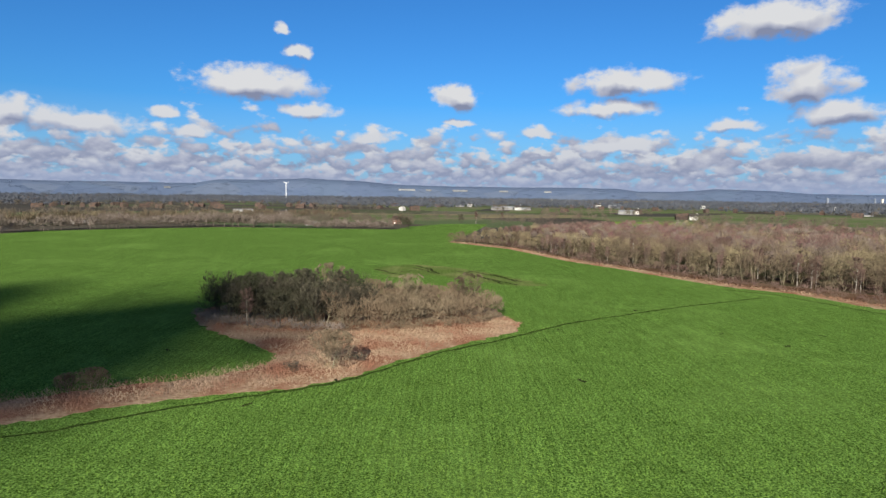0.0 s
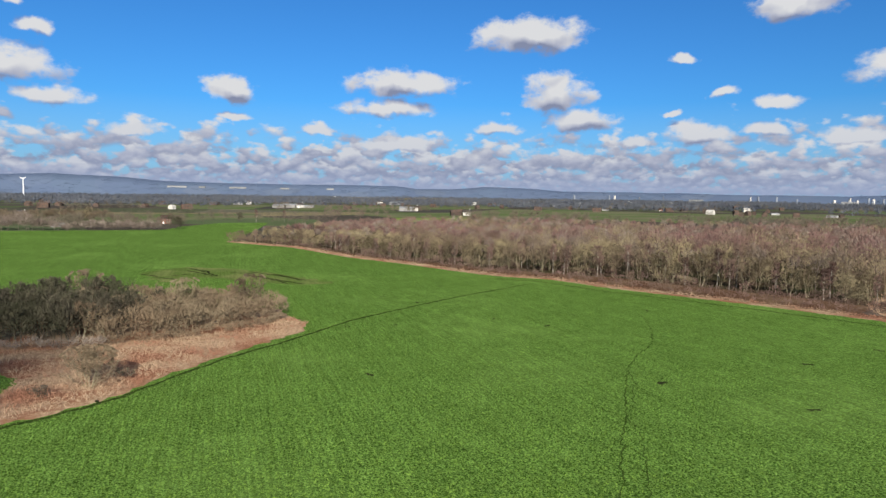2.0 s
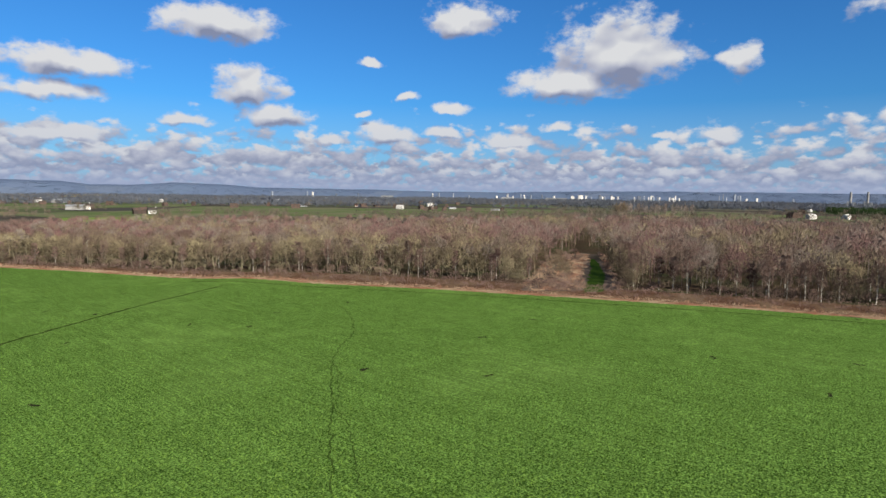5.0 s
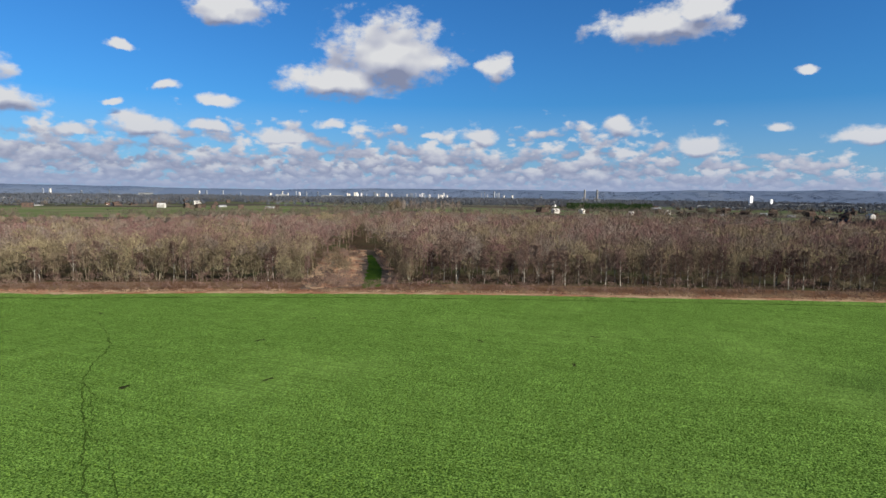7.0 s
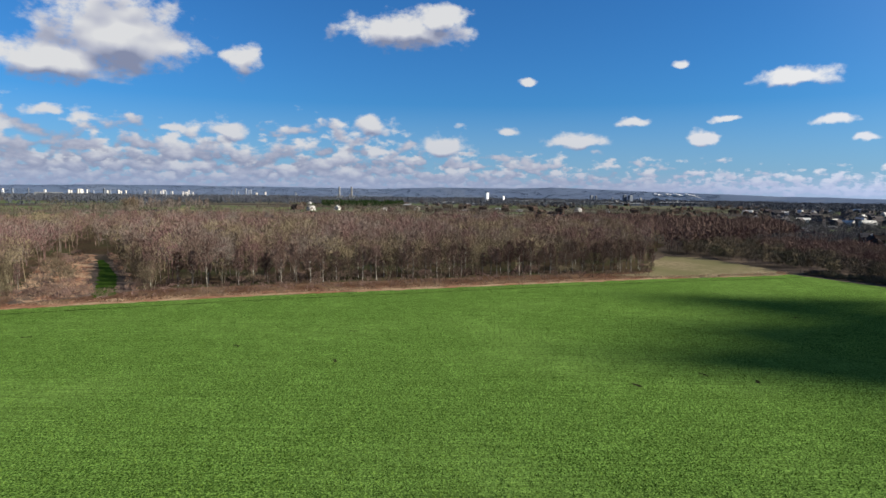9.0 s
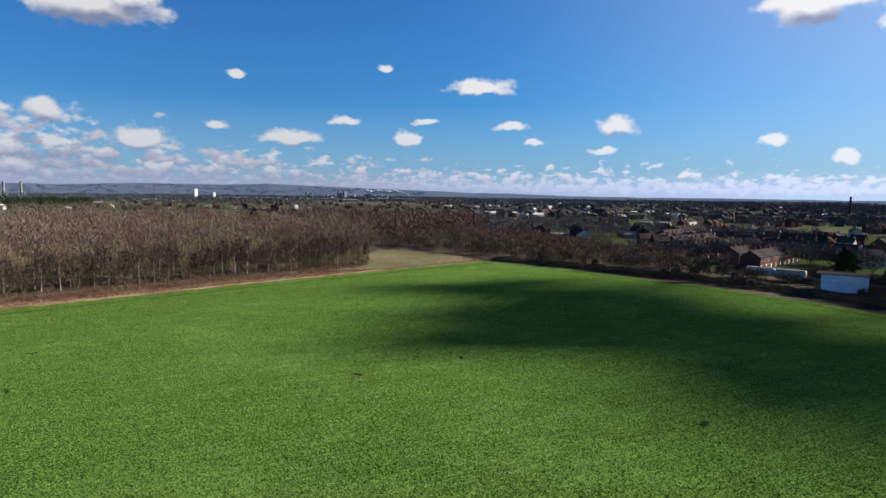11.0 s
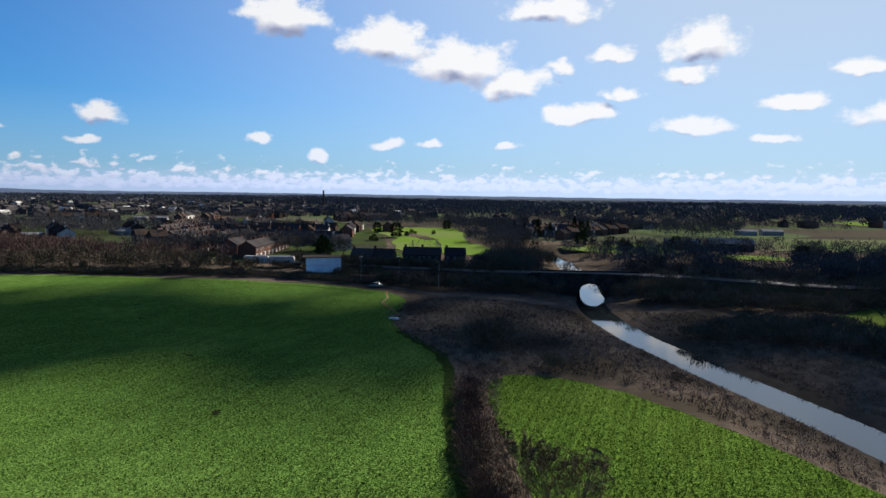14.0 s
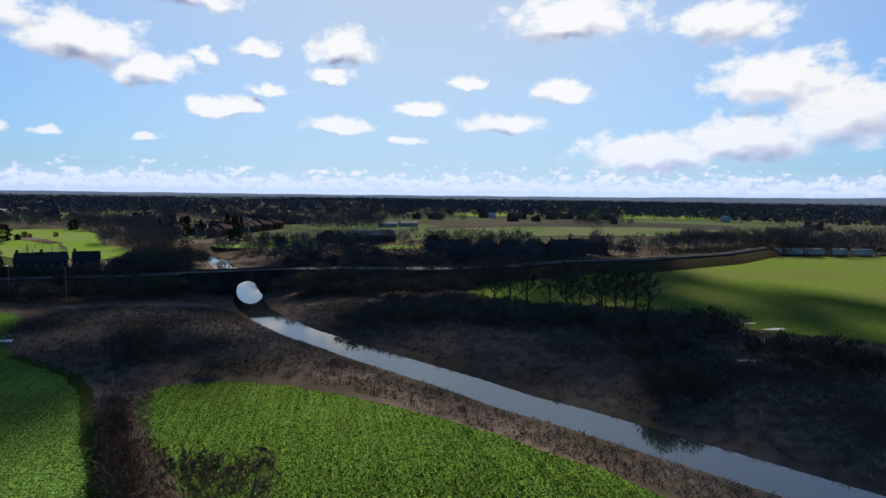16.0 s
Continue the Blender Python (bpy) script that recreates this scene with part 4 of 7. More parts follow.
def bare_tree(seed, tall, spread, low, stems=1, limbs=14, twig_count=800, twig_width=0.045, upright=0.9, girth=0.012):
    """Meshes of a leafless tree: trunk with limbs, and crown of branches and twigs."""
    r = np.random.default_rng(seed)
    wood, fine, limb_list = Geo(), Geo(), []
    tips = []
    for s in range(stems):
        lean = r.uniform(0, 6.28)
        foot = Vector((0, 0, -0.2)) if stems == 1 else Vector((math.cos(lean), math.sin(lean), -0.2)) * 0.35
        out = spread * (0.06 if stems == 1 else 0.5)
        top = Vector((math.cos(lean) * out, math.sin(lean) * out, tall * r.uniform(0.78, 0.9)))
        bend = Vector(r.normal(0, spread * 0.06, 3))
        line = [foot.lerp(top, q) + bend * math.sin(q * math.pi) for q in (0, 0.2, 0.42, 0.64, 0.84, 1.0)]
        g0 = tall * girth / math.sqrt(stems)
        rads = [g0 * 1.25, g0, g0 * 0.8, g0 * 0.56, g0 * 0.34, g0 * 0.12]
        wood.tube(line, rads, 6)
        for k in range(max(3, limbs // stems)):
            q = low + (0.97 - low) * (k + r.uniform(0.1, 0.9)) / max(3, limbs // stems)
            j = min(int(q * 5), 4)
            p = line[j].lerp(line[j + 1], q * 5 - j)
            a = k * 2.4 + r.uniform(-0.5, 0.5) + lean
            reach = spread * (1.05 - 0.65 * q) * r.uniform(0.7, 1.15)
            d = Vector((math.cos(a), math.sin(a), upright * r.uniform(0.6, 1.3))).normalized()
            m = p + d * reach * 0.5
            e = m + (d + Vector((0, 0, 0.28))).normalized() * reach * 0.6
            w = g0 * (0.55 - 0.35 * q)
            limb_list.append(Geo().tube([p, m, e], [w, w * 0.6, w * 0.2], 4))
            for i in range(5):
                c = r.uniform(0.25, 1.0)
                b0 = p.lerp(m, c * 2) if c < 0.5 else m.lerp(e, c * 2 - 1)
                bd = (d + Vector(r.normal(0, 0.7, 3)) + Vector((0, 0, 0.35))).normalized()
                b1 = b0 + bd * reach * r.uniform(0.3, 0.55)
                fine.tube([b0, b1], [w * 0.3, w * 0.1], 3)
                tips.append((np.array(b0), np.array(b1)))
            tips.append((np.array(m), np.array(e)))
        tips.append((np.array(line[3]), np.array(line[5])))
    a, b = np.array([t[0] for t in tips]), np.array([t[1] for t in tips])
    pick, c = r.integers(0, len(a), twig_count), r.uniform(0.2, 1.0, (twig_count, 1))
    st = a[pick] + (b[pick] - a[pick]) * c
    way = unit(unit(b[pick] - a[pick]) + r.normal(0, 0.65, (twig_count, 3)) + (0, 0, 0.3))
    v, f = twigs(r, st, way, r.uniform(0.07, 0.15, twig_count) * tall ** 0.85, twig_width * r.uniform(0.6, 1.4, twig_count))
    # keep the twigs within a domed crown
    axes = np.array([spread * 1.2, spread * 1.2, tall * 0.50])
    for q in (v.reshape(-1, 3),):
        rel = (q - (0, 0, tall * 0.5)) / axes
        far = np.linalg.norm(rel, axis=1, keepdims=True)
        keep_in = np.where(far > 0.95, 0.95 / np.maximum(far, 1e-6) * r.uniform(0.94, 1.03, far.shape), 1.0)
        v = rel * keep_in * axes + (0, 0, tall * 0.5)
    fv = np.array([tuple(p) for p in fine.v])
    fq = np.array(fine.f)
    ft = np.concatenate([fq[:, [0, 1, 2]], fq[:, [0, 2, 3]]])
    return wood, limb_list, np.concatenate([fv, v]), np.concatenate([ft, f + len(fv)])


def tree_kind(name, label, bark, twig, category="tree", lift_limbs=False, **shape):
    wood, limb_list, v, f = bare_tree(**shape)
    root = tagged(new(name), label, category)
    if not lift_limbs:
        for g in limb_list:
            wood.add(g.v, g.f)
    trunk = part("trunk", wood.mesh(name + "_trunk", bark), root)
    if lift_limbs:
        for g in limb_list:
            part("limb", g.mesh(name + "_limb", bark), trunk)
    part("crown", mesh_of(name + "_crown", v, f, twig), root)
    return root


def evergreen(name, label, seed, tall, wide, conical, count=2600):
    """A dense dark tree: trunk and a crown of many small sprays."""
    r = np.random.default_rng(seed)
    root = tagged(new(name), label, "tree")
    g = Geo().tube([(0, 0, -0.2), (0.1, 0, tall * 0.5), (0, 0, tall * 0.9)], [tall * 0.02, tall * 0.014, 0.03], 6)
    part("trunk", g.mesh("evergreen_trunk", BARK_DARK), root)
    h = r.uniform(0.08, 1.0, count)
    rad = wide * ((1 - h) ** 0.8 if conical else np.sqrt(np.clip(1 - ((h - 0.5) / 0.52) ** 2, 0, 1))) * np.sqrt(r.uniform(0.3, 1.0, count))
    rad *= 1 + 0.25 * np.sin(h * 23 + r.uniform(0, 6))
    q = r.uniform(0, 6.283, count)
    st = np.stack([rad * np.cos(q), rad * np.sin(q), h * tall], 1)
    way = unit(np.stack([np.cos(q), np.sin(q), np.full(count, 0.1)], 1) + r.normal(0, 0.5, (count, 3)))
    v, f = twigs(r, st, way, r.uniform(0.5, 1.1, count) * wide * 0.22, wide * 0.09)
    part("crown", mesh_of("evergreen_crown", v, f, LEAF_DARK), root)
    return root


def plant(kinds, spots, seed, group, lo=0.85, hi=1.15, sizes=None):
    """Stand copies of the kinds at the spots, turned and scaled at random."""
    r = np.random.default_rng(seed)
    made = []
    for i, (x, y) in enumerate(spots):
        k = kinds[int(r.integers(0, len(kinds)))]
        s = r.uniform(lo, hi) * (sizes[i] if sizes is not None else 1.0)
        ob = copy_thing(k, Matrix())
        z = float(height(np.array(x), np.array(y))) if river_gap(np.array(x), np.array(y)) < 30 else 0.0
        ob.matrix_basis = Matrix.LocRotScale((x, y, z), Euler((0, 0, r.uniform(0, 6.28))), (s, s, s * r.uniform(0.92, 1.08)))
        tagged(ob, group=group)
        made.append(ob)
    return made


def retire(*kinds):
    """Drop the pattern things after their copies stand."""
    for k in kinds:
        for o in (*k.children_recursive, k):
            bpy.data.objects.remove(o)


birches = [tree_kind("birch_tree", "tall leafless birch with pale trunk and red-brown twigs", BARK_PALE, TWIG_RED, seed=s, tall=14.0, spread=3.4, low=0.3, limbs=20, twig_count=1500, upright=1.2, twig_width=0.09, girth=0.0115) for s in (101, 102, 103)]
willows = [tree_kind("willow_tree", "leafless willow with grey limbs and olive twigs", BARK, TWIG_OLIVE, seed=s, tall=11.5, spread=4.6, low=0.2, stems=4, limbs=24, twig_count=1700, upright=0.9, twig_width=0.09, girth=0.010) for s in (111, 112, 113)]
alders = [tree_kind("alder_tree", "dark leafless alder with dense branches", BARK_DARK, TWIG_COPSE, seed=s, tall=11.5, spread=4.4, low=0.15, stems=3, limbs=24, twig_count=3000, upright=0.9, twig_width=0.07) for s in (121, 122, 123)]
thorns = [tree_kind("thorn_tree", "low leafless hawthorn with tan tangled twigs", BARK, TWIG_TAN, seed=s, tall=7.2, spread=3.9, low=0.06, stems=5, limbs=30, twig_count=3000, upright=0.8, twig_width=0.05) for s in (131, 132)]
shrubs = [tree_kind("willow_shrub", "spreading leafless willow shrub with tan stems", BARK_PALE, TWIG_OLIVE, "shrub", seed=s, tall=5.2, spread=3.8, low=0.08, stems=7, limbs=35, twig_count=5600, upright=0.8, twig_width=0.08) for s in (141, 142)]
brambles = [tree_kind("bramble_bush", "low brown leafless bramble bush", BARK_DARK, TWIG_DARK, "bush", seed=s, tall=3.0, spread=2.8, low=0.05, stems=6, limbs=24, twig_count=1700, upright=0.6, twig_width=0.11) for s in (151, 152)]
reed_shrubs = [tree_kind("thorn_shrub", "broad domed leafless thorn shrub with pinkish-tan twigs", BARK, TWIG_TAN, "shrub", seed=s, tall=6.0, spread=3.9, low=0.05, stems=9, limbs=54, twig_count=7000, upright=0.8, twig_width=0.05, girth=0.016) for s in (145, 146)]
oaks = [tree_kind("bare_oak", "dark leafless field tree with spreading limbs", BARK_DARK, TWIG_DARK, lift_limbs=True, seed=s, tall=12.0, spread=5.0, low=0.25, limbs=18, twig_count=1900, upright=0.8, twig_width=0.06, girth=0.018) for s in (161, 162)]
firs = [evergreen("conifer", "dark green conifer among the houses", 171, 12.0, 3.0, True), evergreen("holm_oak", "round dark evergreen tree", 172, 8.0, 3.6, False)]

OAKS = [(-45.3, -157.5), (-49, -154.5), (-53.5, -153.4), (-57.7, -148.4), (-61.4, -146.4), (-64.9, -145.7), (-68.7, -143.7), (-73.7, -144.2), (-77.2, -145.6), (-80.7, -147), (-82.3, -143), (-62.8, -149.3), (-71, -147.2)]
rt = np.random.default_rng(200)
# the wood's edge: two loose rows, olive in the north, birch further round
edge_spots, edge_sizes = [], []
for p, u in along(FRONT, 4.6):
    for row in range(2):
        d = 1.5 + row * 6.5 + rt.uniform(-1.5, 2.5)
        x, y = p[0] - u[1] * d + rt.uniform(-1, 1), p[1] + u[0] * d
        if inside(np.array([x]), np.array([y]), CLEARING)[0] or (178 < x < 200 and 86 < y < 112):
            continue
        edge_spots.append((x, y))
        edge_sizes.append(0.62 + 0.36 * min(1.0, max(0.0, (400 - y) / 200)))
north = [i for i, s in enumerate(edge_spots) if s[1] > 95 and rt.uniform() < 0.8]
rest = [i for i in range(len(edge_spots)) if i not in set(north)]
plant(willows, [edge_spots[i] for i in north], 201, "trees at the wood's edge", 0.62, 1.12, [edge_sizes[i] for i in north])
plant(birches + birches + willows[:1], [edge_spots[i] for i in rest], 202, "trees at the wood's edge", 0.66, 1.1, [edge_sizes[i] for i in rest])
plant(birches[:1], [(135, 197.6), (179.4, 124.3)], 203, "lone birches", 0.62, 0.72)
plant(birches + willows[:1], [(187, 88.5), (194, 92.5), (202, 97), (210, 101.5), (218, 106), (227, 111.5), (236, 117), (246, 123), (256, 130)], 224, "trees at the wood's edge", 0.85, 1.05)
plant(thorns, [(5.7, 387.9), (9.5, 381.2), (200.8, 124.5), (222.8, 139.3), (193.4, 118.9), (199, 121.6), (188.5, 91.2), (197.9, 95.9), (210.9, 104.5), (225.7, 111.8), (238.3, 123.1), (258.1, 134), (214.5, 137.7), (237.2, 150.2)], 204, "thorns by the wood", 0.8, 1.0)
# the copse: tall and dark at one end, low and tan at the other
cx, cy = scatter([(-58.7, 150.4), (-49.6, 140.6), (-34.2, 135.9), (-21.8, 136), (-10.4, 137), (7.2, 145), (14.5, 152.8), (10.3, 162.7), (0, 167.5), (-25.6, 171.3), (-46.1, 168.2), (-58.5, 159.2)], 5.6, 205)
dark = [i for i in range(len(cx)) if cx[i] + rt.normal(0, 5) < -24]
light = [i for i in range(len(cx)) if i not in set(dark)]
plant(alders, [(cx[i], cy[i]) for i in dark], 206, "trees of the copse", 0.72, 0.92, [1.1 - 0.4 * max(0, (-48 - cx[i]) / 10) for i in dark])
plant(thorns + willows[:1], [(cx[i], cy[i]) for i in light], 207, "trees of the copse", 0.85, 1.1, [1.05 - 0.2 * max(0.0, min(1.0, (cx[i] + 25) / 40)) for i in light])
plant(birches[1:2], [(-43.5, 136.3)], 208, "trees of the copse", 0.72, 0.74)
plant(reed_shrubs[:1], [(-19.4, 105.5)], 209, "shrubs in the reeds", 1.12, 1.15)
plant(reed_shrubs, [(-52.5, 90.5), (-55.5, 90)], 210, "shrubs in the reeds", 0.55, 0.7)
plant(brambles, [(-15.2, 108.4), (-25.2, 101.8)], 211, "brambles in the reeds", 0.6, 0.8)
# the river land
plant(shrubs, [(17.3, -105.9), (18.4, -106.9)], 213, "bushes in the rough", 0.45, 0.55)
plant(brambles, [(-2.7, -109)], 214, "bushes in the rough", 0.7, 0.8)
plant(thorns, [(9.4, -57.6), (12.2, -59.2), (7.2, -56.2)], 215, "trees in the field hedge", 0.9, 1.08)
plant(brambles, [(25.8, -83.3), (24.8, -79.2), (23.3, -75.1), (21.7, -70.9), (20.1, -67.3), (18.6, -63.7), (17, -60.5), (27.9, -90.5), (14.9, -57.4)], 216, "bushes of the field hedge", 0.62, 0.85)
plant(oaks, OAKS, 217, "bare trees by the meadow", 0.9, 1.15)
bx, by = scatter([(-4.1, -154.8), (-30.8, -170.3), (-59.7, -152.3), (-94.8, -129.8), (-86.9, -118), (-51.8, -136.6), (-31.1, -142.9)], 6.5, 218)
plant(brambles, list(zip(bx, by)), 219, "thicket by the river", 0.6, 1.0)
plant(alders, [(-74.6, -121.3), (-80.7, -122.1), (-86.8, -123), (-68.4, -125.4), (-72.4, -128.3)], 220, "thicket by the river", 0.5, 0.62)
plant(brambles, [(-86.3, -100.9), (-90.3, -102.8), (-94.5, -100.7), (-82.1, -104), (-97.5, -98.6), (-58.8, -84), (-60.8, -89.1), (-57.5, -102.4), (-62.7, -101.3)], 221, "thicket by the river", 0.6, 1.0)


def wood_mass(name, label, xs, ys, tall, mat, seed, per_tree=120, width=0.14, reach=1.5, crown=0.62, spread=2.6, trunk=0.12, category="wood", base=None, sizes=(0.74, 1.18)):
    """Many leafless trees as one mesh: a stem each, and twigs about a domed crown."""
    r = np.random.default_rng(seed)
    n = len(xs)
    h = np.asarray(tall) * r.uniform(*sizes, n)
    w = spread * r.uniform(0.8, 1.25, n) * (h / np.mean(h))
    zb = np.maximum(np.where(river_gap(xs, ys) < 30, height(xs, ys), 0.0), bank_height(xs, ys) - 0.1) if np.min(np.hypot(xs - 10, ys + 200)) < 300 else np.zeros(n)
    if base is not None:
        zb = base
    # twigs spring from a rounded crown, most of them near its skin
    ball = unit(r.normal(size=(n, per_tree, 3)))
    ball[..., 2] = np.where(ball[..., 2] < -0.55, -ball[..., 2], ball[..., 2])
    rad = r.uniform(0.03, 1, (n, per_tree)) ** 0.36
    lump = 1 + 0.16 * np.sin(ball[..., 0] * 5 + r.uniform(0, 6.28, (n, 1))) * np.cos(ball[..., 1] * 5 + r.uniform(0, 6.28, (n, 1)))
    half = h * crown / 2
    px = xs[:, None] + w[:, None] * rad * lump * ball[..., 0]
    py = ys[:, None] + w[:, None] * rad * lump * ball[..., 1]
    pz = zb[:, None] + np.maximum((h - half)[:, None] + half[:, None] * rad * lump * ball[..., 2], 0.02)
    st = np.stack([px, py, pz], -1).reshape(-1, 3)
    way = (ball * 0.7 + (0, 0, 0.6)).reshape(-1, 3) + r.normal(0, 0.4, (n * per_tree, 3))
    v, f = twigs(r, st, unit(way), reach * r.uniform(0.6, 1.3, len(st)), width * r.uniform(0.6, 1.3, len(st)), ball.reshape(-1, 3) + (0, 0, 0.25))
    # stems: three thin blades
    foot = np.stack([xs, ys, zb - 0.2], -1)
    for k in range(2):
        a = r.uniform(0, 6.283, n)
        up = unit(np.stack([r.normal(0, 0.05, n), r.normal(0, 0.05, n), np.ones(n)], -1))
        side = np.stack([np.cos(a), np.sin(a), np.zeros(n)], -1) * trunk * r.uniform(0.6, 1.2, n)[:, None]
        tv = np.stack([foot - side, foot + side, foot + up * (h * 0.92)[:, None]], 1).reshape(-1, 3)
        f = np.concatenate([f, np.arange(3 * n).reshape(-1, 3) + len(v)])
        v = np.concatenate([v, tv])
    return tagged(new(name, mesh_of(name, v, f, mat)), label, category, kind="stuff")


def off_meadow(x, y):
    k = ~inside(x, y, FIELD_THREE)
    return x[k], y[k]


def belt(line, wide, step, seed):
    r = np.random.default_rng(seed)
    pts = [(p[0] - u[1] * o, p[1] + u[0] * o) for p, u in along(line, step) for o in r.uniform(-wide, wide, 2)]
    a = np.array(pts)
    a = a[river_gap(a[:, 0], a[:, 1]) > 6.5]
    return off_meadow(a[:, 0], a[:, 1])


BUSHES = [(-73.8, -113.2, 6.5, 7.5), (-85.4, -92.7, 7.0, 5.5), (-92.7, -89.5, 5.0, 4.5), (-59.5, -102.4, 4.2, 4.5), (-55.1, -87.1, 4.6, 5.6), (-66.7, -105.3, 3.6, 4.0), (-65.4, -121.4, 5.0, 6.0)]
rm = np.random.default_rng(300)
wx, wy = scatter(WOOD_AREA, 6.6, 301)
depth = np.full(len(wx), 1e9)
for p, u in along(FRONT, 6.0):
    depth = np.minimum(depth, np.hypot(wx - p[0], wy - p[1]))
clear = inside(wx, wy, CLEARING) | inside(wx, wy, TAN_FIELD)
lane = np.abs((wx - 178) * 0.52 - (wy - 98) * 0.855) < 5
dist = np.hypot(wx, wy)
keep = ~clear & ~(lane & (dist < 380)) & (depth > 10) & (rm.uniform(0, 1, len(wx)) < np.clip(1.25 - depth / 320, 0.22, 1.0))
wx, wy, depth, dist = wx[keep], wy[keep], depth[keep], dist[keep]
tone = np.array([noise.noise((x / 55, y / 55, 0.0)) for x, y in zip(wx, wy)]) + np.where((wy > 95) & (depth < 42), -0.6, 0.2) + rm.normal(0, 0.12, len(wx))
red = tone > 0.04
swell = np.array([noise.noise((x / 16, y / 16, 7.0)) for x, y in zip(wx, wy)])
ht = 2.6 * swell + 7.4 + 6.2 * np.clip((420 - wy) / 260, 0, 1) + 1.5 * np.clip((depth - 30) / 60, 0, 1)
near = depth < 75
pick = rm.uniform(0, 1, len(wx))
for sel, m, lab in ((red & (pick < 0.42), TWIG_RED, "leafless birch wood with red-brown crowns"), (red & (pick >= 0.42) & (pick < 0.74), TWIG_PLUM, "leafless young birch wood with plum-brown crowns"),
                    ((pick >= 0.74) & (red | (pick > 0.86)), TWIG_GREY, "leafless ash wood with grey-brown crowns"),
                    (~red & (pick < 0.45), TWIG_OLIVE, "leafless willow wood with olive crowns"), (~red & (pick >= 0.45) & (pick <= 0.86), TWIG_STRAW, "leafless sallow wood with straw-coloured crowns")):
    k = sel & near
    wood_mass("birch_wood", lab, wx[k], wy[k], ht[k], m, 302, 340, 0.15, 0.95, 0.74, 3.1, sizes=(0.7, 1.15))
    k = sel & ~near
    wood_mass("birch_wood", lab, wx[k], wy[k], ht[k], m, 303, 150, 0.26, 1.3, 0.7, 3.9, sizes=(0.7, 1.15))
# low growth before the trees
sx_, sy_ = scatter(BRACKEN_STRIP, 2.6, 304)
k = rm.uniform(0, 1, len(sx_)) < 0.75
wood_mass("bracken", "russet bracken and bramble along the wood", sx_[k], sy_[k], np.full(k.sum(), 1.7), TWIG_RED, 305, 26, 0.12, 0.8, 0.95, 1.4, 0.02, "undergrowth")
# shrubs and saplings at the trees' feet, thick in places
fx_, fy_ = scatter(FRONT + offset_line(FRONT, 9)[::-1], 3.0, 350)
thick = np.array([noise.noise((a / 14, b / 14, 5.0)) for a, b in zip(fx_, fy_)])
k = (thick > -0.1) & ~inside(fx_, fy_, CLEARING)
for sel, m, lab in ((k & (thick > 0.12), TWIG_OLIVE, "olive sallow bushes at the wood's foot"), (k & (thick <= 0.12), TWIG_RED, "red-brown saplings and bramble at the wood's foot")):
    wood_mass("edge_shrubs", lab, fx_[sel], fy_[sel], np.full(sel.sum(), 3.2), m, 351, 120, 0.11, 0.8, 0.98, 1.7, 0.03, "undergrowth")
cx_, cy_ = scatter(CLEARING, 1.6, 352)
on_track = np.abs((cx_ - 180) * 0.52 - (cy_ - 97) * 0.855) < 4.5
k = ~on_track & (rm.uniform(0, 1, len(cx_)) < 0.7)
wood_mass("clearing_grass", "dry tan grass tufts in the clearing", cx_[k], cy_[k], np.full(k.sum(), 0.9), REED_STALK, 353, 12, 0.12, 0.7, 1.0, 0.9, 0.01, "grass")
k = ~on_track & (np.array([noise.noise((a / 12, b / 12, 9.0)) for a, b in zip(cx_, cy_)]) > 0.22) & (rm.uniform(0, 1, len(cx_)) < 0.3)
wood_mass("clearing_scrub", "low brown scrub in the clearing", cx_[k], cy_[k], np.full(k.sum(), 2.6), TWIG_RED, 354, 110, 0.12, 0.8, 0.98, 1.6, 0.03, "undergrowth")
vx, vy = scatter(VERGE, 1.1, 306)
wood_mass("verge_grass", "tufts of dry tan grass along the wood", vx, vy, np.full(len(vx), 0.8), REED_STALK, 307, 10, 0.10, 0.6, 1.0, 0.7, 0.01, "grass")
# shrubs south of the field
SHRUBS = [(257.5, -147.4), (229.6, -156.3), (199.1, -167.3), (172.2, -173.2), (150.7, -179.8), (138.8, -185.1), (149.9, -199.9), (187.8, -209.5), (234, -216.5), (313.7, -228.2), (405.4, -239.6), (433.6, -175.3), (361.2, -142.6), (319.1, -123.8), (278.4, -144.6)]
qx, qy = scatter(SHRUBS, 5.8, 308)
depth2 = np.abs(qy - np.interp(qx, [138, 262], [-184, -150]))
k = (depth2 < 26)
q_tall = np.array([6.6 + 5.0 * noise.noise((a / 16, b / 16, 2.0)) for a, b in zip(qx, qy)])
for half, m in ((0, TWIG_OLIVE), (1, TWIG_DARK)):
    s_ = k & ((np.arange(len(qx)) % 3 > 0) == bool(half))
    wood_mass("willow_scrub", "grey-brown leafless willow scrub", qx[s_], qy[s_], q_tall[s_], m, 309, 420, 0.24, 0.8, 0.98, 2.8, 0.05, "scrub")
wood_mass("scrub_wood", "brown leafless scrub wood", qx[~k], qy[~k], np.full((~k).sum(), 8.0), TWIG_RED, 310, 240, 0.22, 1.1, 0.9, 3.4, 0.07, "scrub")
ex, ey = scatter([(394.7, -141), (319.4, -114.2), (319, -125.7), (413.6, -238.9), (554.2, -294.4), (646.9, -170.2), (551.3, -106.7)], 7.5, 311)
wood_mass("scrub_wood", "brown leafless scrub wood", ex, ey, np.full(len(ex), 13.0), TWIG_RED, 312, 80, 0.45, 2.2, 0.7, 4.4, 0.1, "scrub")
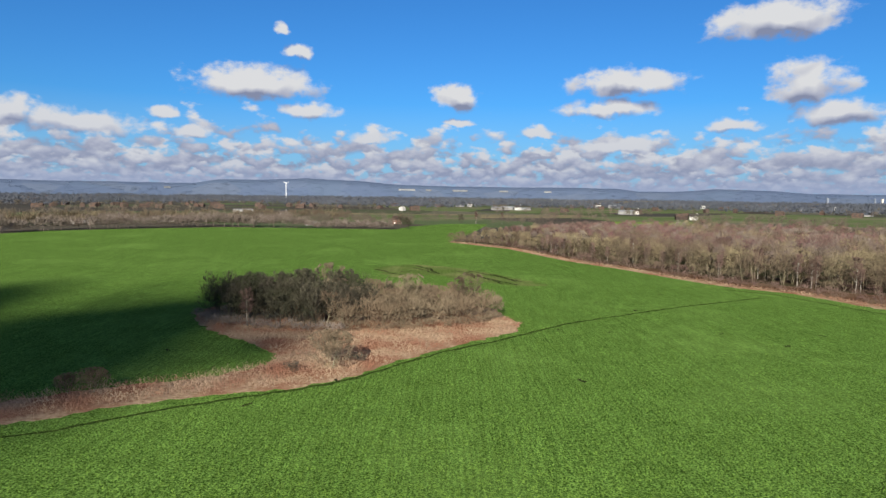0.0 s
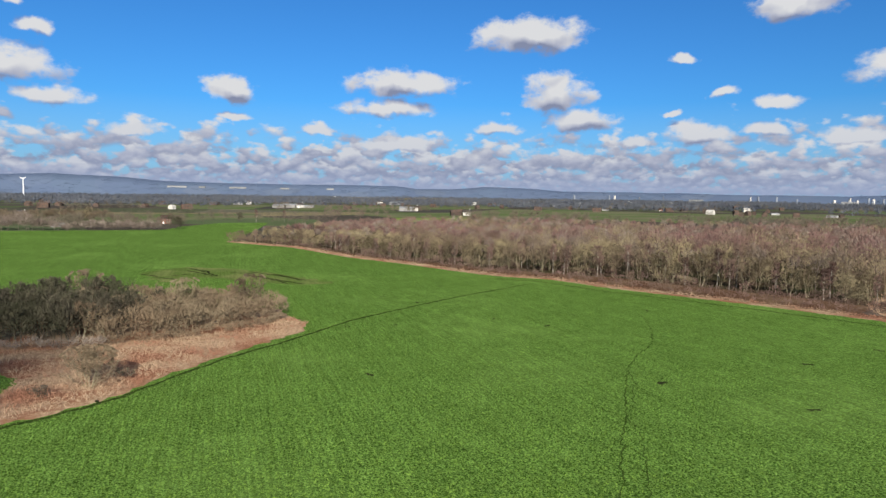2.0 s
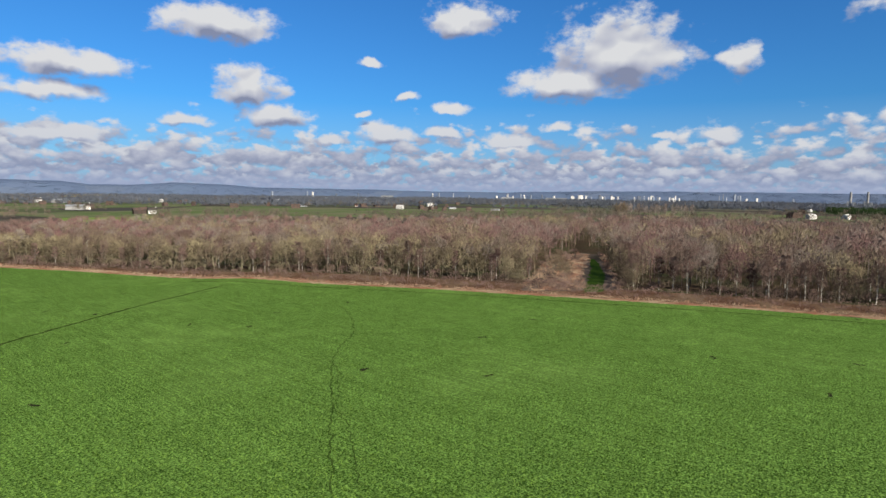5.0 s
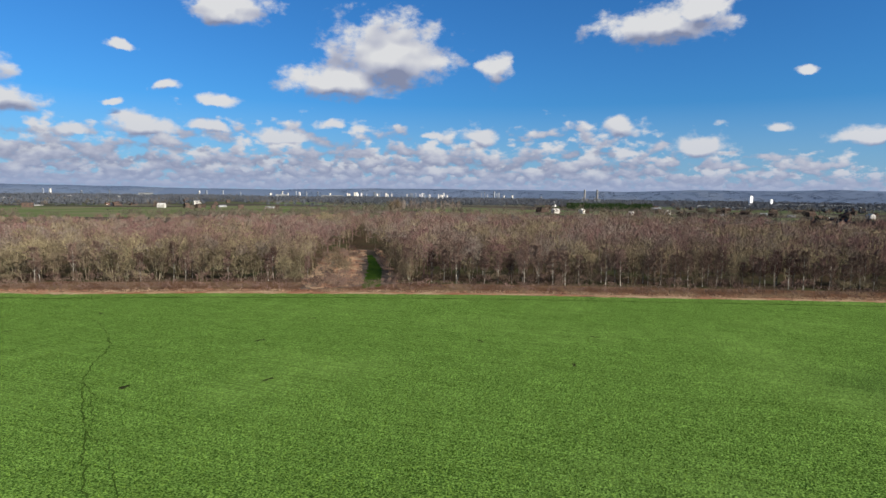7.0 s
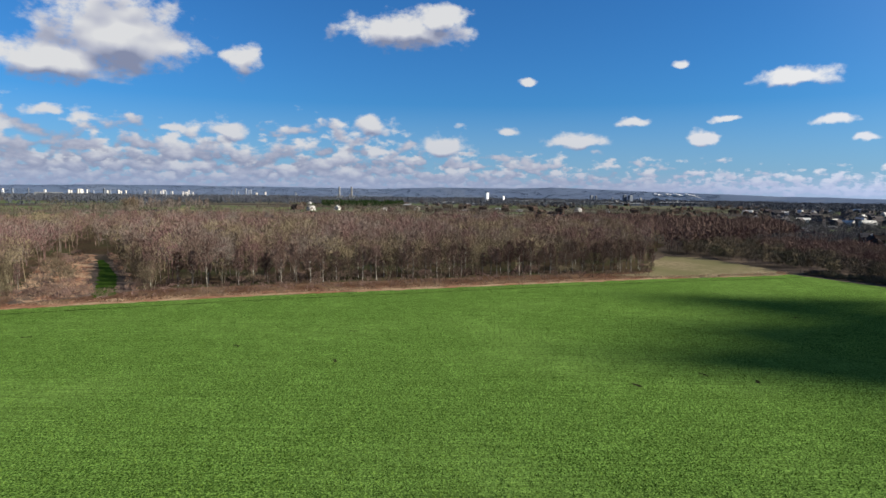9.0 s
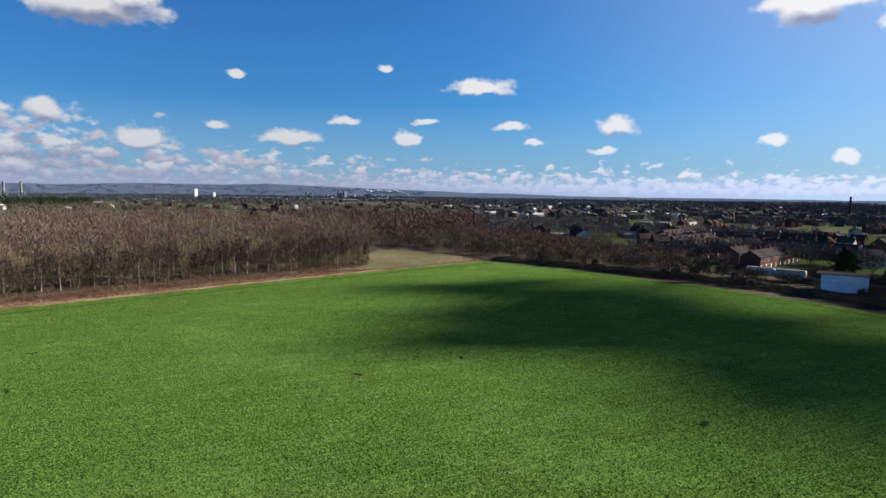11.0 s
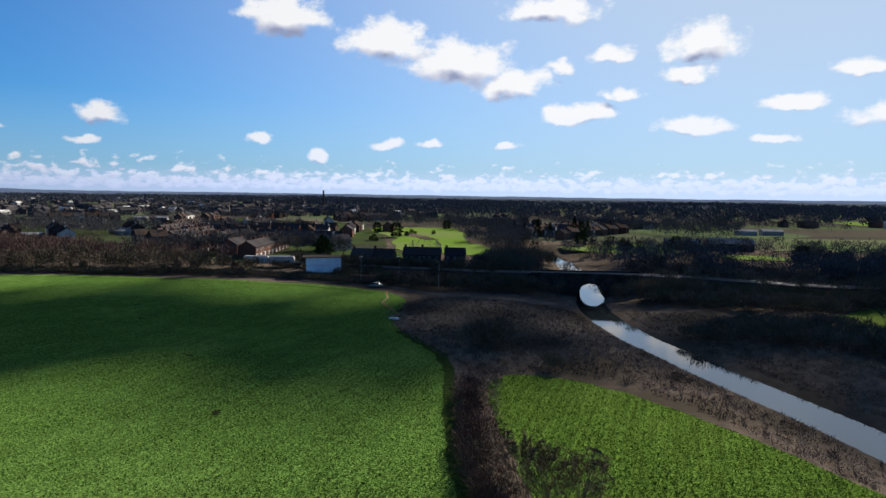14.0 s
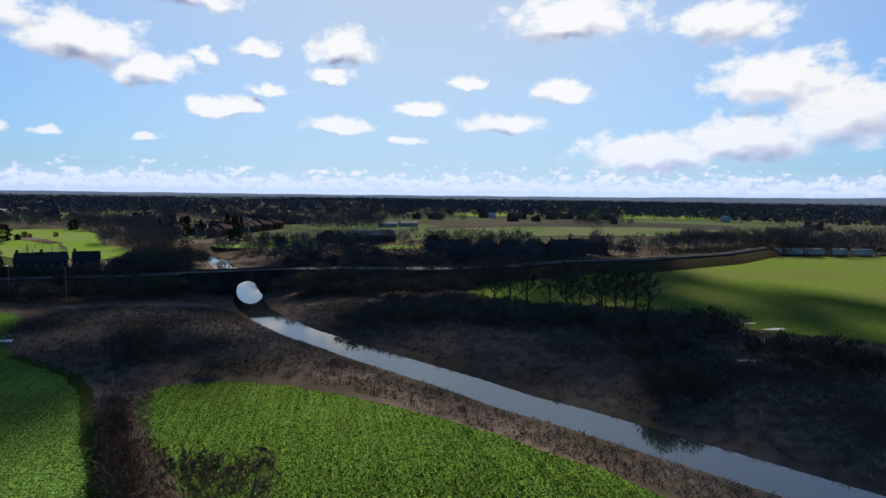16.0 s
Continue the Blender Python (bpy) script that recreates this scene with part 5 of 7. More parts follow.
# the copse's inner growth
kx, ky = scatter(COPSE, 3.4, 330)
dk = kx + rm.normal(0, 4, len(kx)) < -24
wood_mass("copse_thicket", "dense dark leafless growth inside the copse", kx[dk], ky[dk], np.full(dk.sum(), 8.5), TWIG_COPSE, 331, 170, 0.17, 1.1, 0.95, 2.3, 0.06, "thicket")
wood_mass("copse_thicket", "dense tan leafless thorn inside the copse", kx[~dk], ky[~dk], 6.6 - 1.6 * np.clip((kx[~dk] + 24) / 40, 0, 1), TWIG_TAN, 332, 170, 0.14, 1.0, 0.92, 2.2, 0.05, "thicket")
fx, fy = belt([(-57.7, 148.4), (-49.7, 138.2), (-34.2, 134.4), (-21.8, 134), (-10.4, 135.5), (7.3, 143.5), (15.5, 151.9)], 2.0, 2.4, 380)
for sel, m in ((fx < -22, TWIG_GREY), (fx >= -22, TWIG_TAN)):
    wood_mass("copse_skirt", "low bramble and thorn along the copse's foot", fx[sel], fy[sel], np.full(sel.sum(), 1.9), m, 381, 120, 0.09, 0.7, 0.98, 1.5, 0.02, "undergrowth")
# round sallow bushes beyond the river
for k, (x, y, wide, tall_) in enumerate(BUSHES):
    q = rm.uniform(0, 6.283, 12)
    s_ = np.sqrt(rm.uniform(0, 1, 12)) * wide
    wood_mass("sallow_bush", "round dark leafless sallow bush beyond the river", x + s_ * np.cos(q), y + s_ * np.sin(q), tall_ * (1 - 0.35 * (s_ / wide) ** 2), TWIG_DARK, 390 + k, 330, 0.11, 0.75, 0.98, wide * 0.55, 0.04, "bush")
# reeds
dx_, dy_ = scatter(DITCH, 0.8, 313)
k = ~inside(dx_, dy_, COPSE)
dx_, dy_ = dx_[k], dy_[k]
tallness = np.where((dx_ < -22) & (dy_ < 105), 1.3, 0.55) * rm.uniform(0.6, 1.2, len(dx_))
wood_mass("reeds", "dry tan reeds in the ditch", dx_, dy_, tallness, REED_STALK, 314, 9, 0.07, 0.55, 1.0, 0.5, 0.01, "reeds")
# rough tussocks by the river
TUSSOCKS = [(67.8, -154.1), (64.1, -137.4), (55.1, -123.6), (37.7, -105.7), (29.4, -98.7), (14.7, -104.9), (-4.2, -95.7), (-23.3, -75.1), (-36.1, -57.3), (-63.6, -31.8), (-88.4, -33.7), (-104.3, -62.6), (-133.7, -97.7), (-92.9, -125.9), (-57.7, -150.4), (-20.5, -170.4), (12.3, -180.1), (41, -172.1), (65.5, -169.8)]
tx, ty = scatter(TUSSOCKS, 1.05, 315)
k = (river_gap(tx, ty) > 6.3) & (rm.uniform(0, 1, len(tx)) < 0.8)
wood_mass("tussock_grass", "brown and straw-coloured tussock grass by the river", tx[k], ty[k], np.full(k.sum(), 0.28), TUSSOCK, 316, 10, 0.11, 0.6, 1.0, 0.6, 0.01, "grass")
hx, hy = scatter([(39.6, -116.8), (32.5, -97.6), (27.4, -90.5), (22.2, -74), (15.9, -57.4), (11.7, -55.3), (18, -74.1), (23.2, -88.5), (25.2, -102.8), (31.4, -110.8)], 0.8, 317)
wood_mass("tussock_grass", "brown and straw-coloured grass under the field hedge", hx, hy, np.full(len(hx), 0.7), TUSSOCK, 318, 10, 0.10, 0.6, 1.0, 0.5, 0.01, "grass")
hx, hy = [], []
for p, u in along([(27.9, -89.5), (25.3, -80.2), (22.7, -73), (19.6, -64.7), (14.9, -55.3), (10.7, -47.9)], 1.1):
    for o in rm.uniform(-1.5, 1.5, 2):
        hx.append(p[0] - u[1] * o)
        hy.append(p[1] + u[0] * o)
wood_mass("field_hedgerow", "thick russet bramble hedgerow between the fields", np.array(hx), np.array(hy), np.full(len(hx), 2.3), TWIG_RED, 333, 190, 0.06, 0.7, 1.0, 1.3, 0.02, "hedge")
# leafy scrub on the embankment and beyond the river
bxx, byy = belt([(89.2, -188.5), (67.2, -184.3), (50.9, -187.4), (38.7, -193.4)], 5, 2.0, 319)
wood_mass("embankment_scrub", "dark leafless bramble scrub on the embankment", bxx, byy, np.full(len(bxx), 4.2), TWIG_DARK, 320, 160, 0.22, 1.1, 0.95, 2.2, 0.04, "scrub")
bxx, byy = belt([(6.1, -195.5), (-16.3, -187.8), (-40.7, -191.4), (-66.8, -200.5), (-110.2, -216.4)], 8, 1.5, 321)
wood_mass("embankment_scrub", "dark leafless bramble scrub on the embankment", bxx, byy, np.full(len(bxx), 3.2), TWIG_DARK, 322, 160, 0.24, 1.2, 0.9, 2.6, 0.05, "scrub")
fx, fy = scatter([(0, -150.9), (-14.4, -162.6), (-36.9, -168.3), (-63.9, -148.3), (-98.9, -125.7), (-87, -117), (-58, -130.6), (-31.1, -140.9), (-14.5, -145)], 3.4, 323)
k = river_gap(fx, fy) > 7
wood_mass("river_thicket", "dark leafless thicket beside the river", fx[k], fy[k], np.full(k.sum(), 2.9), TWIG_DARK, 324, 170, 0.19, 1.2, 0.95, 2.4, 0.04, "scrub")
fx, fy = scatter([(-52.4, -92.3), (-62.6, -103.3), (-71, -97.1), (-62.9, -83.9), (-56.7, -84)], 2.8, 325)
wood_mass("river_thicket", "dark leafless thicket beside the river", fx, fy, np.full(len(fx), 2.8), TWIG_DARK, 326, 150, 0.18, 1.0, 0.95, 2.0, 0.04, "scrub")
fx, fy = scatter([(-79.1, -105.1), (-87.2, -107.9), (-101.5, -101.5), (-101.7, -95.4), (-87.4, -96.8)], 2.8, 327)
wood_mass("river_thicket", "dark leafless thicket beside the pools", fx, fy, np.full(len(fx), 3.6), TWIG_DARK, 328, 150, 0.18, 1.0, 0.95, 2.0, 0.04, "scrub")

bxx, byy = belt([(148.9, -224.3), (120, -217), (96.6, -210.2), (76.7, -207.9), (58.6, -208.3), (46.5, -214.1)], 5, 1.7, 340)
wood_mass("embankment_scrub", "dark leafless bramble scrub behind the railway", bxx, byy, np.full(len(bxx), 3.6), TWIG_DARK, 341, 170, 0.24, 1.0, 0.95, 2.2, 0.04, "scrub")
bxx, byy = belt([(65.5, -260.1), (58.9, -294.5), (47.3, -287.5), (73.1, -271.8), (64.1, -236.3), (48.1, -236.5)], 9, 2.6, 342)
wood_mass("garden_trees", "bare dark trees between houses and river", bxx, byy, np.full(len(bxx), 6.0), TWIG_DARK, 343, 170, 0.26, 1.2, 0.9, 2.8, 0.06, "trees")
bxx, byy = belt([(246.5, -147.9), (218.2, -160.7), (175.9, -176.9), (150.5, -184.6), (124.9, -188.4), (105.2, -187.1), (89.3, -185.7)], 4, 1.1, 346)
wood_mass("lane_scrub", "low dark bramble beside the lane", bxx, byy, np.full(len(bxx), 1.6), TWIG_DARK, 347, 140, 0.2, 0.8, 1.0, 1.8, 0.02, "scrub")
fx, fy = scatter([(28.7, -114.9), (32.4, -112.8), (36.5, -114.8), (37.5, -117.8), (34.4, -120.9), (29.2, -119.9)], 2.0, 344)
wood_mass("dark_bush", "round dark leafless bush in the rough grass", fx, fy, np.full(len(fx), 5.2), TWIG_DARK, 345, 300, 0.12, 0.8, 0.98, 2.0, 0.03, "bush")
# brown scrub over the embankment's flanks and the land behind it
bxx, byy = belt([(149.2, -217.8), (111.4, -208.8), (90.9, -200.9), (75.9, -198.4), (59.9, -197.3), (46.7, -200.9)], 13, 1.0, 360)
k = np.abs(byy - np.interp(bxx, [p[0] for p in RAIL[7:1:-1]], [p[1] for p in RAIL[7:1:-1]])) > 5.0
wood_mass("embankment_scrub", "dark leafless scrub on the railway bank", bxx[k], byy[k], np.full(k.sum(), 3.0), TWIG_DARK, 361, 150, 0.16, 0.9, 0.98, 1.9, 0.03, "scrub")
bxx, byy = belt([(4.1, -211.6), (-8.1, -211.6), (-40.5, -206.7), (-65.6, -211.9), (-93.1, -226.3), (-127.3, -230.7), (-185.5, -255.7), (-281.1, -320.5)], 13, 0.9, 362)
k = np.abs(byy - np.interp(bxx, [p[0] for p in RAIL[:7:-1]], [p[1] for p in RAIL[:7:-1]])) > 5.0
wood_mass("embankment_scrub", "dark leafless scrub on the railway bank", bxx[k], byy[k], np.full(k.sum(), 3.4), TWIG_DARK, 363, 150, 0.17, 0.95, 0.98, 2.0, 0.03, "scrub")
fx, fy = scatter([(14.1, -223.8), (-20.2, -223.8), (-60.3, -227), (-99.6, -240.9), (-95.2, -253.9), (-49.9, -249.4), (-14, -255.3), (7.9, -286.1), (17.9, -260.8)], 6.2, 364)
wood_mass("brown_wood", "brown leafless trees behind the railway", fx, fy, np.array([5.0 + 4.5 * noise.noise((a / 22, b / 22, 4.0)) for a, b in zip(fx, fy)]), TWIG_RED, 365, 260, 0.18, 1.1, 0.9, 3.0, 0.06, "wood")
fx, fy = scatter([(78.3, -222.9), (44.3, -223.5), (49.7, -260.4), (56.9, -294.5), (72.2, -308.4), (82.6, -285), (69.5, -260)], 5.6, 366)
wood_mass("brown_wood", "brown leafless trees behind the railway", fx, fy, np.full(len(fx), 5.2), TWIG_RED, 367, 260, 0.17, 1.0, 0.92, 2.7, 0.06, "wood")
fx, fy = scatter([(-12.2, -205.9), (15.2, -202.1), (14.3, -193.6), (-12.2, -193.6)], 2.2, 370)
wood_mass("abutment_scrub", "dark bramble scrub against the bridge", fx, fy, np.full(len(fx), 6.0), TWIG_DARK, 371, 170, 0.13, 0.9, 0.98, 1.8, 0.03, "scrub")
fx, fy = scatter([(30.5, -196.3), (46.8, -193.2), (46.9, -186.5), (30.6, -188.7)], 2.2, 372)
wood_mass("abutment_scrub", "dark bramble scrub against the bridge", fx, fy, np.full(len(fx), 5.2), TWIG_DARK, 373, 170, 0.13, 0.9, 0.98, 1.8, 0.03, "scrub")
# ---- railway: embankment, bridge, line ----


def bank(name, line, label):
    v = []
    for p, u in along(line, 6.0):
        n = Vector((-u.y, u.x, 0)).normalized()
        z = p.z - 0.5
        for o, zz in ((-(4.2 + (z + 3.4) * 1.5), -3.4), (-4.2, z), (4.2, z), (4.2 + (z + 3.4) * 1.5, -3.4)):
            v.append((p.x + n.x * o, p.y + n.y * o, zz))
    c = len(v) // 4
    f = [(4 * i + k, 4 * i + k + 1, 4 * i + k + 5, 4 * i + k + 4) for i in range(c - 1) for k in range(3)]
    f += [(0, 1, 2, 3), (4 * c - 4, 4 * c - 3, 4 * c - 2, 4 * c - 1)]
    return tagged(new(name, mesh_of(name, v, f, LITTER)), label, "embankment", kind="structure")


bank("embankment", RAIL[:8], "grassy railway embankment east of the river")
bank("embankment", RAIL[8:], "grassy railway embankment west of the river")


def rail_strip(name, o, wide, lift, thick, mat, parent, label=""):
    v = []
    for p, u in along(RAIL, 5.0):
        n = Vector((-u.y, u.x, 0)).normalized()
        a, b = p + n * (o - wide / 2), p + n * (o + wide / 2)
        v += [(a.x, a.y, p.z + lift), (b.x, b.y, p.z + lift), (b.x, b.y, p.z + lift + thick), (a.x, a.y, p.z + lift + thick)]
    c = len(v) // 4
    f = [(4 * i + k, 4 * i + (k + 1) % 4, 4 * i + 4 + (k + 1) % 4, 4 * i + 4 + k) for i in range(c - 1) for k in range(4)]
    return part(name, mesh_of(name, v, f, mat), parent, label)


railway = tagged(new("railway_line"), "double railway line on grey ballast", "railway", kind="structure")
rail_strip("ballast", 0, 7.2, -0.52, 0.42, BALLAST, railway)
for o in (-2.45, -1.0, 1.0, 2.45):
    rail_strip("rail", o, 0.08, -0.05, 0.16, STEEL, railway, "rusty steel rail")


def arch_bridge():
    """A masonry bridge: one river arch and a smaller land arch."""
    root = tagged(new("railway_bridge"), "dark stone railway bridge with an arch over the river", "bridge")
    x0, x1, top, base = BRIDGE_WEST[0], BRIDGE_EAST[0], 4.35, -4.2
    mid = lambda x: BRIDGE_EAST[1] - (BRIDGE_EAST[0] - x) * 0.256
    holes = [(23.2, 4.5, -3.0)]
    for side, off in (("near", 4.4), ("far", -4.4)):
        g = Geo()
        xs = sorted(set([x0, x1] + [c + r * math.cos(math.pi * k / 16) for c, r, s in holes for k in range(17)]))
        for a, b in zip(xs, xs[1:]):
            def low(x, m):
                for c, r, s in holes:
                    if abs(m - c) < r:
                        return s + math.sqrt(max(0.0, r * r - (x - c) ** 2))
                return base
            m = (a + b) / 2
            la, lb = low(a, m), low(b, m)
            pts = []
            for t in (0.0, -0.9 if off > 0 else 0.9):
                pts += [(a, mid(a) + off + t, la), (b, mid(b) + off + t, lb), (b, mid(b) + off + t, top), (a, mid(a) + off + t, top)]
            g.add(pts, [(0, 1, 2, 3), (7, 6, 5, 4), (0, 4, 5, 1), (3, 2, 6, 7)])
        part("spandrel_wall", g.mesh("spandrel_wall", STONE, weld=True), root)
        for c, r, s in holes:
            g = Geo()
            n = 18
            for k in range(n):
                p = []
                for q in (math.pi * k / n + 0.01, math.pi * (k + 1) / n - 0.01):
                    for rr in (r, r + 0.6):
                        for dy in (0.06, -0.3):
                            x = c + rr * math.cos(q)
                            p.append((x, mid(x) + off + (dy if off > 0 else -dy), s + rr * math.sin(q)))
                g.add(p, [(0, 2, 6, 4), (2, 3, 7, 6), (0, 4, 5, 1), (0, 1, 3, 2), (4, 6, 7, 5)])
            part("arch_ring", g.mesh("arch_ring", STONE), root, "dark dressed stone arch ring")
        for k in range(17):
            g = Geo()
            a, b = x0 + 2 * k, x0 + 2 * k + 1.97
            g.add([(a, mid(a) + off + d, z) for d in (-0.3, 0.3) for z in (top - 0.1, top + 0.45)] + [(b, mid(b) + off + d, z) for d in (-0.3, 0.3) for z in (top - 0.1, top + 0.45)],
                  [(0, 1, 5, 4), (2, 6, 7, 3), (1, 3, 7, 5), (0, 2, 3, 1), (4, 5, 7, 6)])
            part("parapet", g.mesh("parapet", STONE), root)
    g = Geo()
    for c, r, s in holes:
        n = 16
        for k in range(n):
            q0, q1 = math.pi * k / n, math.pi * (k + 1) / n
            p = [(c + r * math.cos(q), mid(c + r * math.cos(q)) + o, s + r * math.sin(q)) for q in (q0, q1) for o in (-4.3, 4.3)]
            g.add(p, [(0, 1, 3, 2)])
        for x in (c - r, c + r):
            g.add([(x, mid(x) - 4.3, base), (x, mid(x) + 4.3, base), (x, mid(x) + 4.3, s), (x, mid(x) - 4.3, s)], [(0, 1, 2, 3)])
    part("vault", g.mesh("vault", STONE), root)
    part("deck", Geo().add([(x, mid(x) + o, z) for x in (x0, x1) for o in (-4.0, 4.0) for z in (3.6, 3.86)], [(0, 1, 3, 2), (4, 6, 7, 5), (0, 2, 6, 4), (1, 5, 7, 3), (0, 4, 5, 1), (2, 3, 7, 6)]).mesh("deck", BALLAST), root)
    for x in (17.3, 29.1):
        part("pier_buttress", Geo().box(x - 0.8, mid(x) + 4.2, base, x + 0.8, mid(x) + 5.2, 3.0).mesh("pier_buttress", STONE, 0.12), root)
    return root


arch_bridge()


def pole(x, y, z, tall, label, arm=0.0, name="lineside_pole"):
    root = tagged(new(name), label, "pole", "poles by the railway")
    part("post", Geo().tube([(x, y, z - 0.3), (x, y, z + tall)], [0.09, 0.05], 8).mesh("post", GALV), root)
    if arm:
        part("arm", Geo().box(x - 0.05, y - arm, z + tall - 0.35, x + 0.05, y + arm, z + tall - 0.2).mesh("arm", GALV), root)
        part("lamp_head", Geo().box(x - 0.15, y + arm - 0.2, z + tall - 0.42, x + 0.15, y + arm + 0.45, z + tall - 0.24).mesh("lamp_head", GALV, 0.02), root)
    return root


pole(96, -184, 0, 9.5, "grey steel lamp post beside the lane", 1.1, "lamp_post")
pole(83, -186, 1.5, 8.5, "grey steel lamp post beside the lane", 1.1, "lamp_post")
pole(66, -178, 2.0, 8.0, "plain grey lineside pole")
ribbon("lane", [(150.4, -186.5), (121.2, -183.3), (101.4, -182), (85.4, -181.9), (71.4, -175.5), (55.3, -171.9), (41, -171.2), (27.7, -172.3)], 3.6, TARMAC, 0.13, "narrow tarmac lane below the railway", "road", 80)
ribbon("mown_path", [(62, -139.5), (68, -147.3), (73.9, -154), (75.8, -161.8), (81.6, -173.3)], 0.5, REED, 0.14, "pale worn footpath in the rough", "path", 81, 0.1, 1.0)
tagged(new("sheet_scrap", Geo().box(60.5, -136, 0.0, 62.8, -135, 0.35).mesh("sheet_scrap", WHITE, 0.05)), "white plastic sheeting lying at the field corner", "litter")
wall_low = tagged(new("boundary_wall"), "low brick wall beside the lane", "wall")
for k in range(4):
    part("wall_panel", Geo().box(92 + 2.6 * k, -188.2, 0, 94.55 + 2.6 * k, -187.8, 2.6).mesh("wall_panel", BRICK, 0.03), wall_low)


# ---- buildings ----
def window_part(parent, x, y, z, w, h, face=-1, axis="y"):
    """A white frame, greyed as if backlit, round a dark pane, set proud of a wall."""
    def put(g, u0, z0, u1, z1, d0, d1):
        if axis == "y":
            g.box(x + u0, min(y + face * d0, y + face * d1), z + z0, x + u1, max(y + face * d0, y + face * d1), z + z1)
        else:
            g.box(min(x + face * d0, x + face * d1), y + u0, z + z0, max(x + face * d0, x + face * d1), y + u1, z + z1)
    g = Geo()
    for a in ((-w / 2, -h / 2, w / 2, -h / 2 + 0.1), (-w / 2, h / 2 - 0.1, w / 2, h / 2), (-w / 2, -h / 2 + 0.1, -w / 2 + 0.1, h / 2 - 0.1), (w / 2 - 0.1, -h / 2 + 0.1, w / 2, h / 2 - 0.1), (-0.04, -h / 2 + 0.1, 0.04, h / 2 - 0.1)):
        put(g, *a, -0.03, 0.06)
    win = part("window", g.mesh("window", FRAME), parent)
    p = Geo()
    put(p, -w / 2 + 0.1, -h / 2 + 0.1, w / 2 - 0.1, h / 2 - 0.1, -0.02, 0.03)
    part("pane", p.mesh("pane", GLASS), win, "dark window glass")


def house(name, label, w, d, eave, ridge, walls, roof, cols=2, gable_x=True, chimneys=1, detail=True, door=True):
    """A pitched-roof house about the origin, front towards -y; the ridge runs along x."""
    root = tagged(new(name), label, "house")
    v = [(-w / 2, -d / 2, -0.3), (w / 2, -d / 2, -0.3), (w / 2, d / 2, -0.3), (-w / 2, d / 2, -0.3), (-w / 2, -d / 2, eave), (w / 2, -d / 2, eave), (w / 2, d / 2, eave), (-w / 2, d / 2, eave), (-w / 2, 0, ridge - 0.15), (w / 2, 0, ridge - 0.15)]
    me = bpy.data.meshes.new("wall")
    me.from_pydata(v, [], [(0, 1, 5, 4), (2, 3, 7, 6), (1, 2, 6, 9, 5), (3, 0, 4, 8, 7)])
    me.materials.append(walls)
    part("wall", me, root)
    g, o = Geo(), 0.35
    run = (ridge - eave) / (d / 2)
    for s in (-1, 1):
        lo = eave - o * run
        p = [(-w / 2 - o, s * (d / 2 + o), lo), (w / 2 + o, s * (d / 2 + o), lo), (w / 2 + o, 0, ridge), (-w / 2 - o, 0, ridge)]
        g.add(p + [(a, b, c + 0.18) for a, b, c in p], [(0, 1, 2, 3), (7, 6, 5, 4), (0, 4, 5, 1), (1, 5, 6, 2), (3, 7, 4, 0), (2, 6, 7, 3)])
    rf_ = part("roof", g.mesh("roof", roof), root)
    for k in range(chimneys):
        x = (k + 0.5) * w / chimneys - w / 2 + (w / 2 - 0.6 if chimneys == 1 else 0)
        c = part("chimney", Geo().box(x - 0.45, -0.3, ridge - 0.6, x + 0.45, 0.3, ridge + 1.1).box(x - 0.52, -0.37, ridge + 1.1, x + 0.52, 0.37, ridge + 1.25).mesh("chimney", walls), rf_)
    if detail:
        for f, yy in ((-1, -d / 2), (1, d / 2)):
            for k in range(cols):
                x = (k + 0.5) * w / cols - w / 2
                window_part(root, x, yy, eave * 0.76, 1.3, 1.2, f)
                if not (door and k == 0 and f < 0):
                    window_part(root, x, yy, eave * 0.27, 1.5, 1.3, f)
        if door:
            x = 0.5 * w / cols - w / 2
            dr = part("door", Geo().box(x - 0.48, -d / 2 - 0.06, 0, x + 0.48, -d / 2 + 0.02, 2.05).mesh("door", WHITE, 0.02), root, "white panelled front door")
            part("door_handle", Geo().box(x + 0.34, -d / 2 - 0.12, 0.98, x + 0.4, -d / 2 - 0.06, 1.08).mesh("door_handle", STEEL), dr)
    return root


def set_down(ob, x, y, turn, z=0.0, scale=1.0, group=""):
    c = copy_thing(ob, Matrix())
    c.matrix_basis = Matrix.LocRotScale((x, y, z), Euler((0, 0, radians(turn))), (scale, scale, scale))
    return tagged(c, group=group) if group else c


terrace = house("terraced_house", "red brick terraced house with a dark slate roof", 6.2, 8.5, 5.2, 7.8, BRICK, SLATE)
# fronts turned from the sun: their shade is put into the dark brick
semi = house("semi_detached_house", "dark brick house with a dark tiled roof", 9.0, 8.0, 5.3, 8.4, BRICK_DARK, SLATE, 3, chimneys=1)
red_house = house("brick_house", "red brick house with brown tiles and white windows", 9.0, 8.0, 5.0, 8.2, BRICK, TILE_BROWN, 3)
white_house = house("white_house", "white rendered house with a grey roof", 10.0, 7.5, 5.0, 8.0, RENDERED, SLATE, 3)
far_a = house("far_house", "small distant brick house with a slate roof", 8.5, 8.0, 5.0, 7.8, BRICK, SLATE, detail=False)
far_b = house("far_house", "small distant house with brown tiles", 8.0, 8.0, 5.0, 8.0, BRICK_DARK, TILE_BROWN, detail=False)
far_c = house("far_house", "small distant pale rendered house", 9.0, 8.0, 5.0, 7.6, RENDERED, SLATE, detail=False)
far_d = house("far_building", "low distant building with a pale sheet roof", 16.0, 10.0, 3.2, 4.6, CONCRETE, SHEET_ROOF, chimneys=0, detail=False)
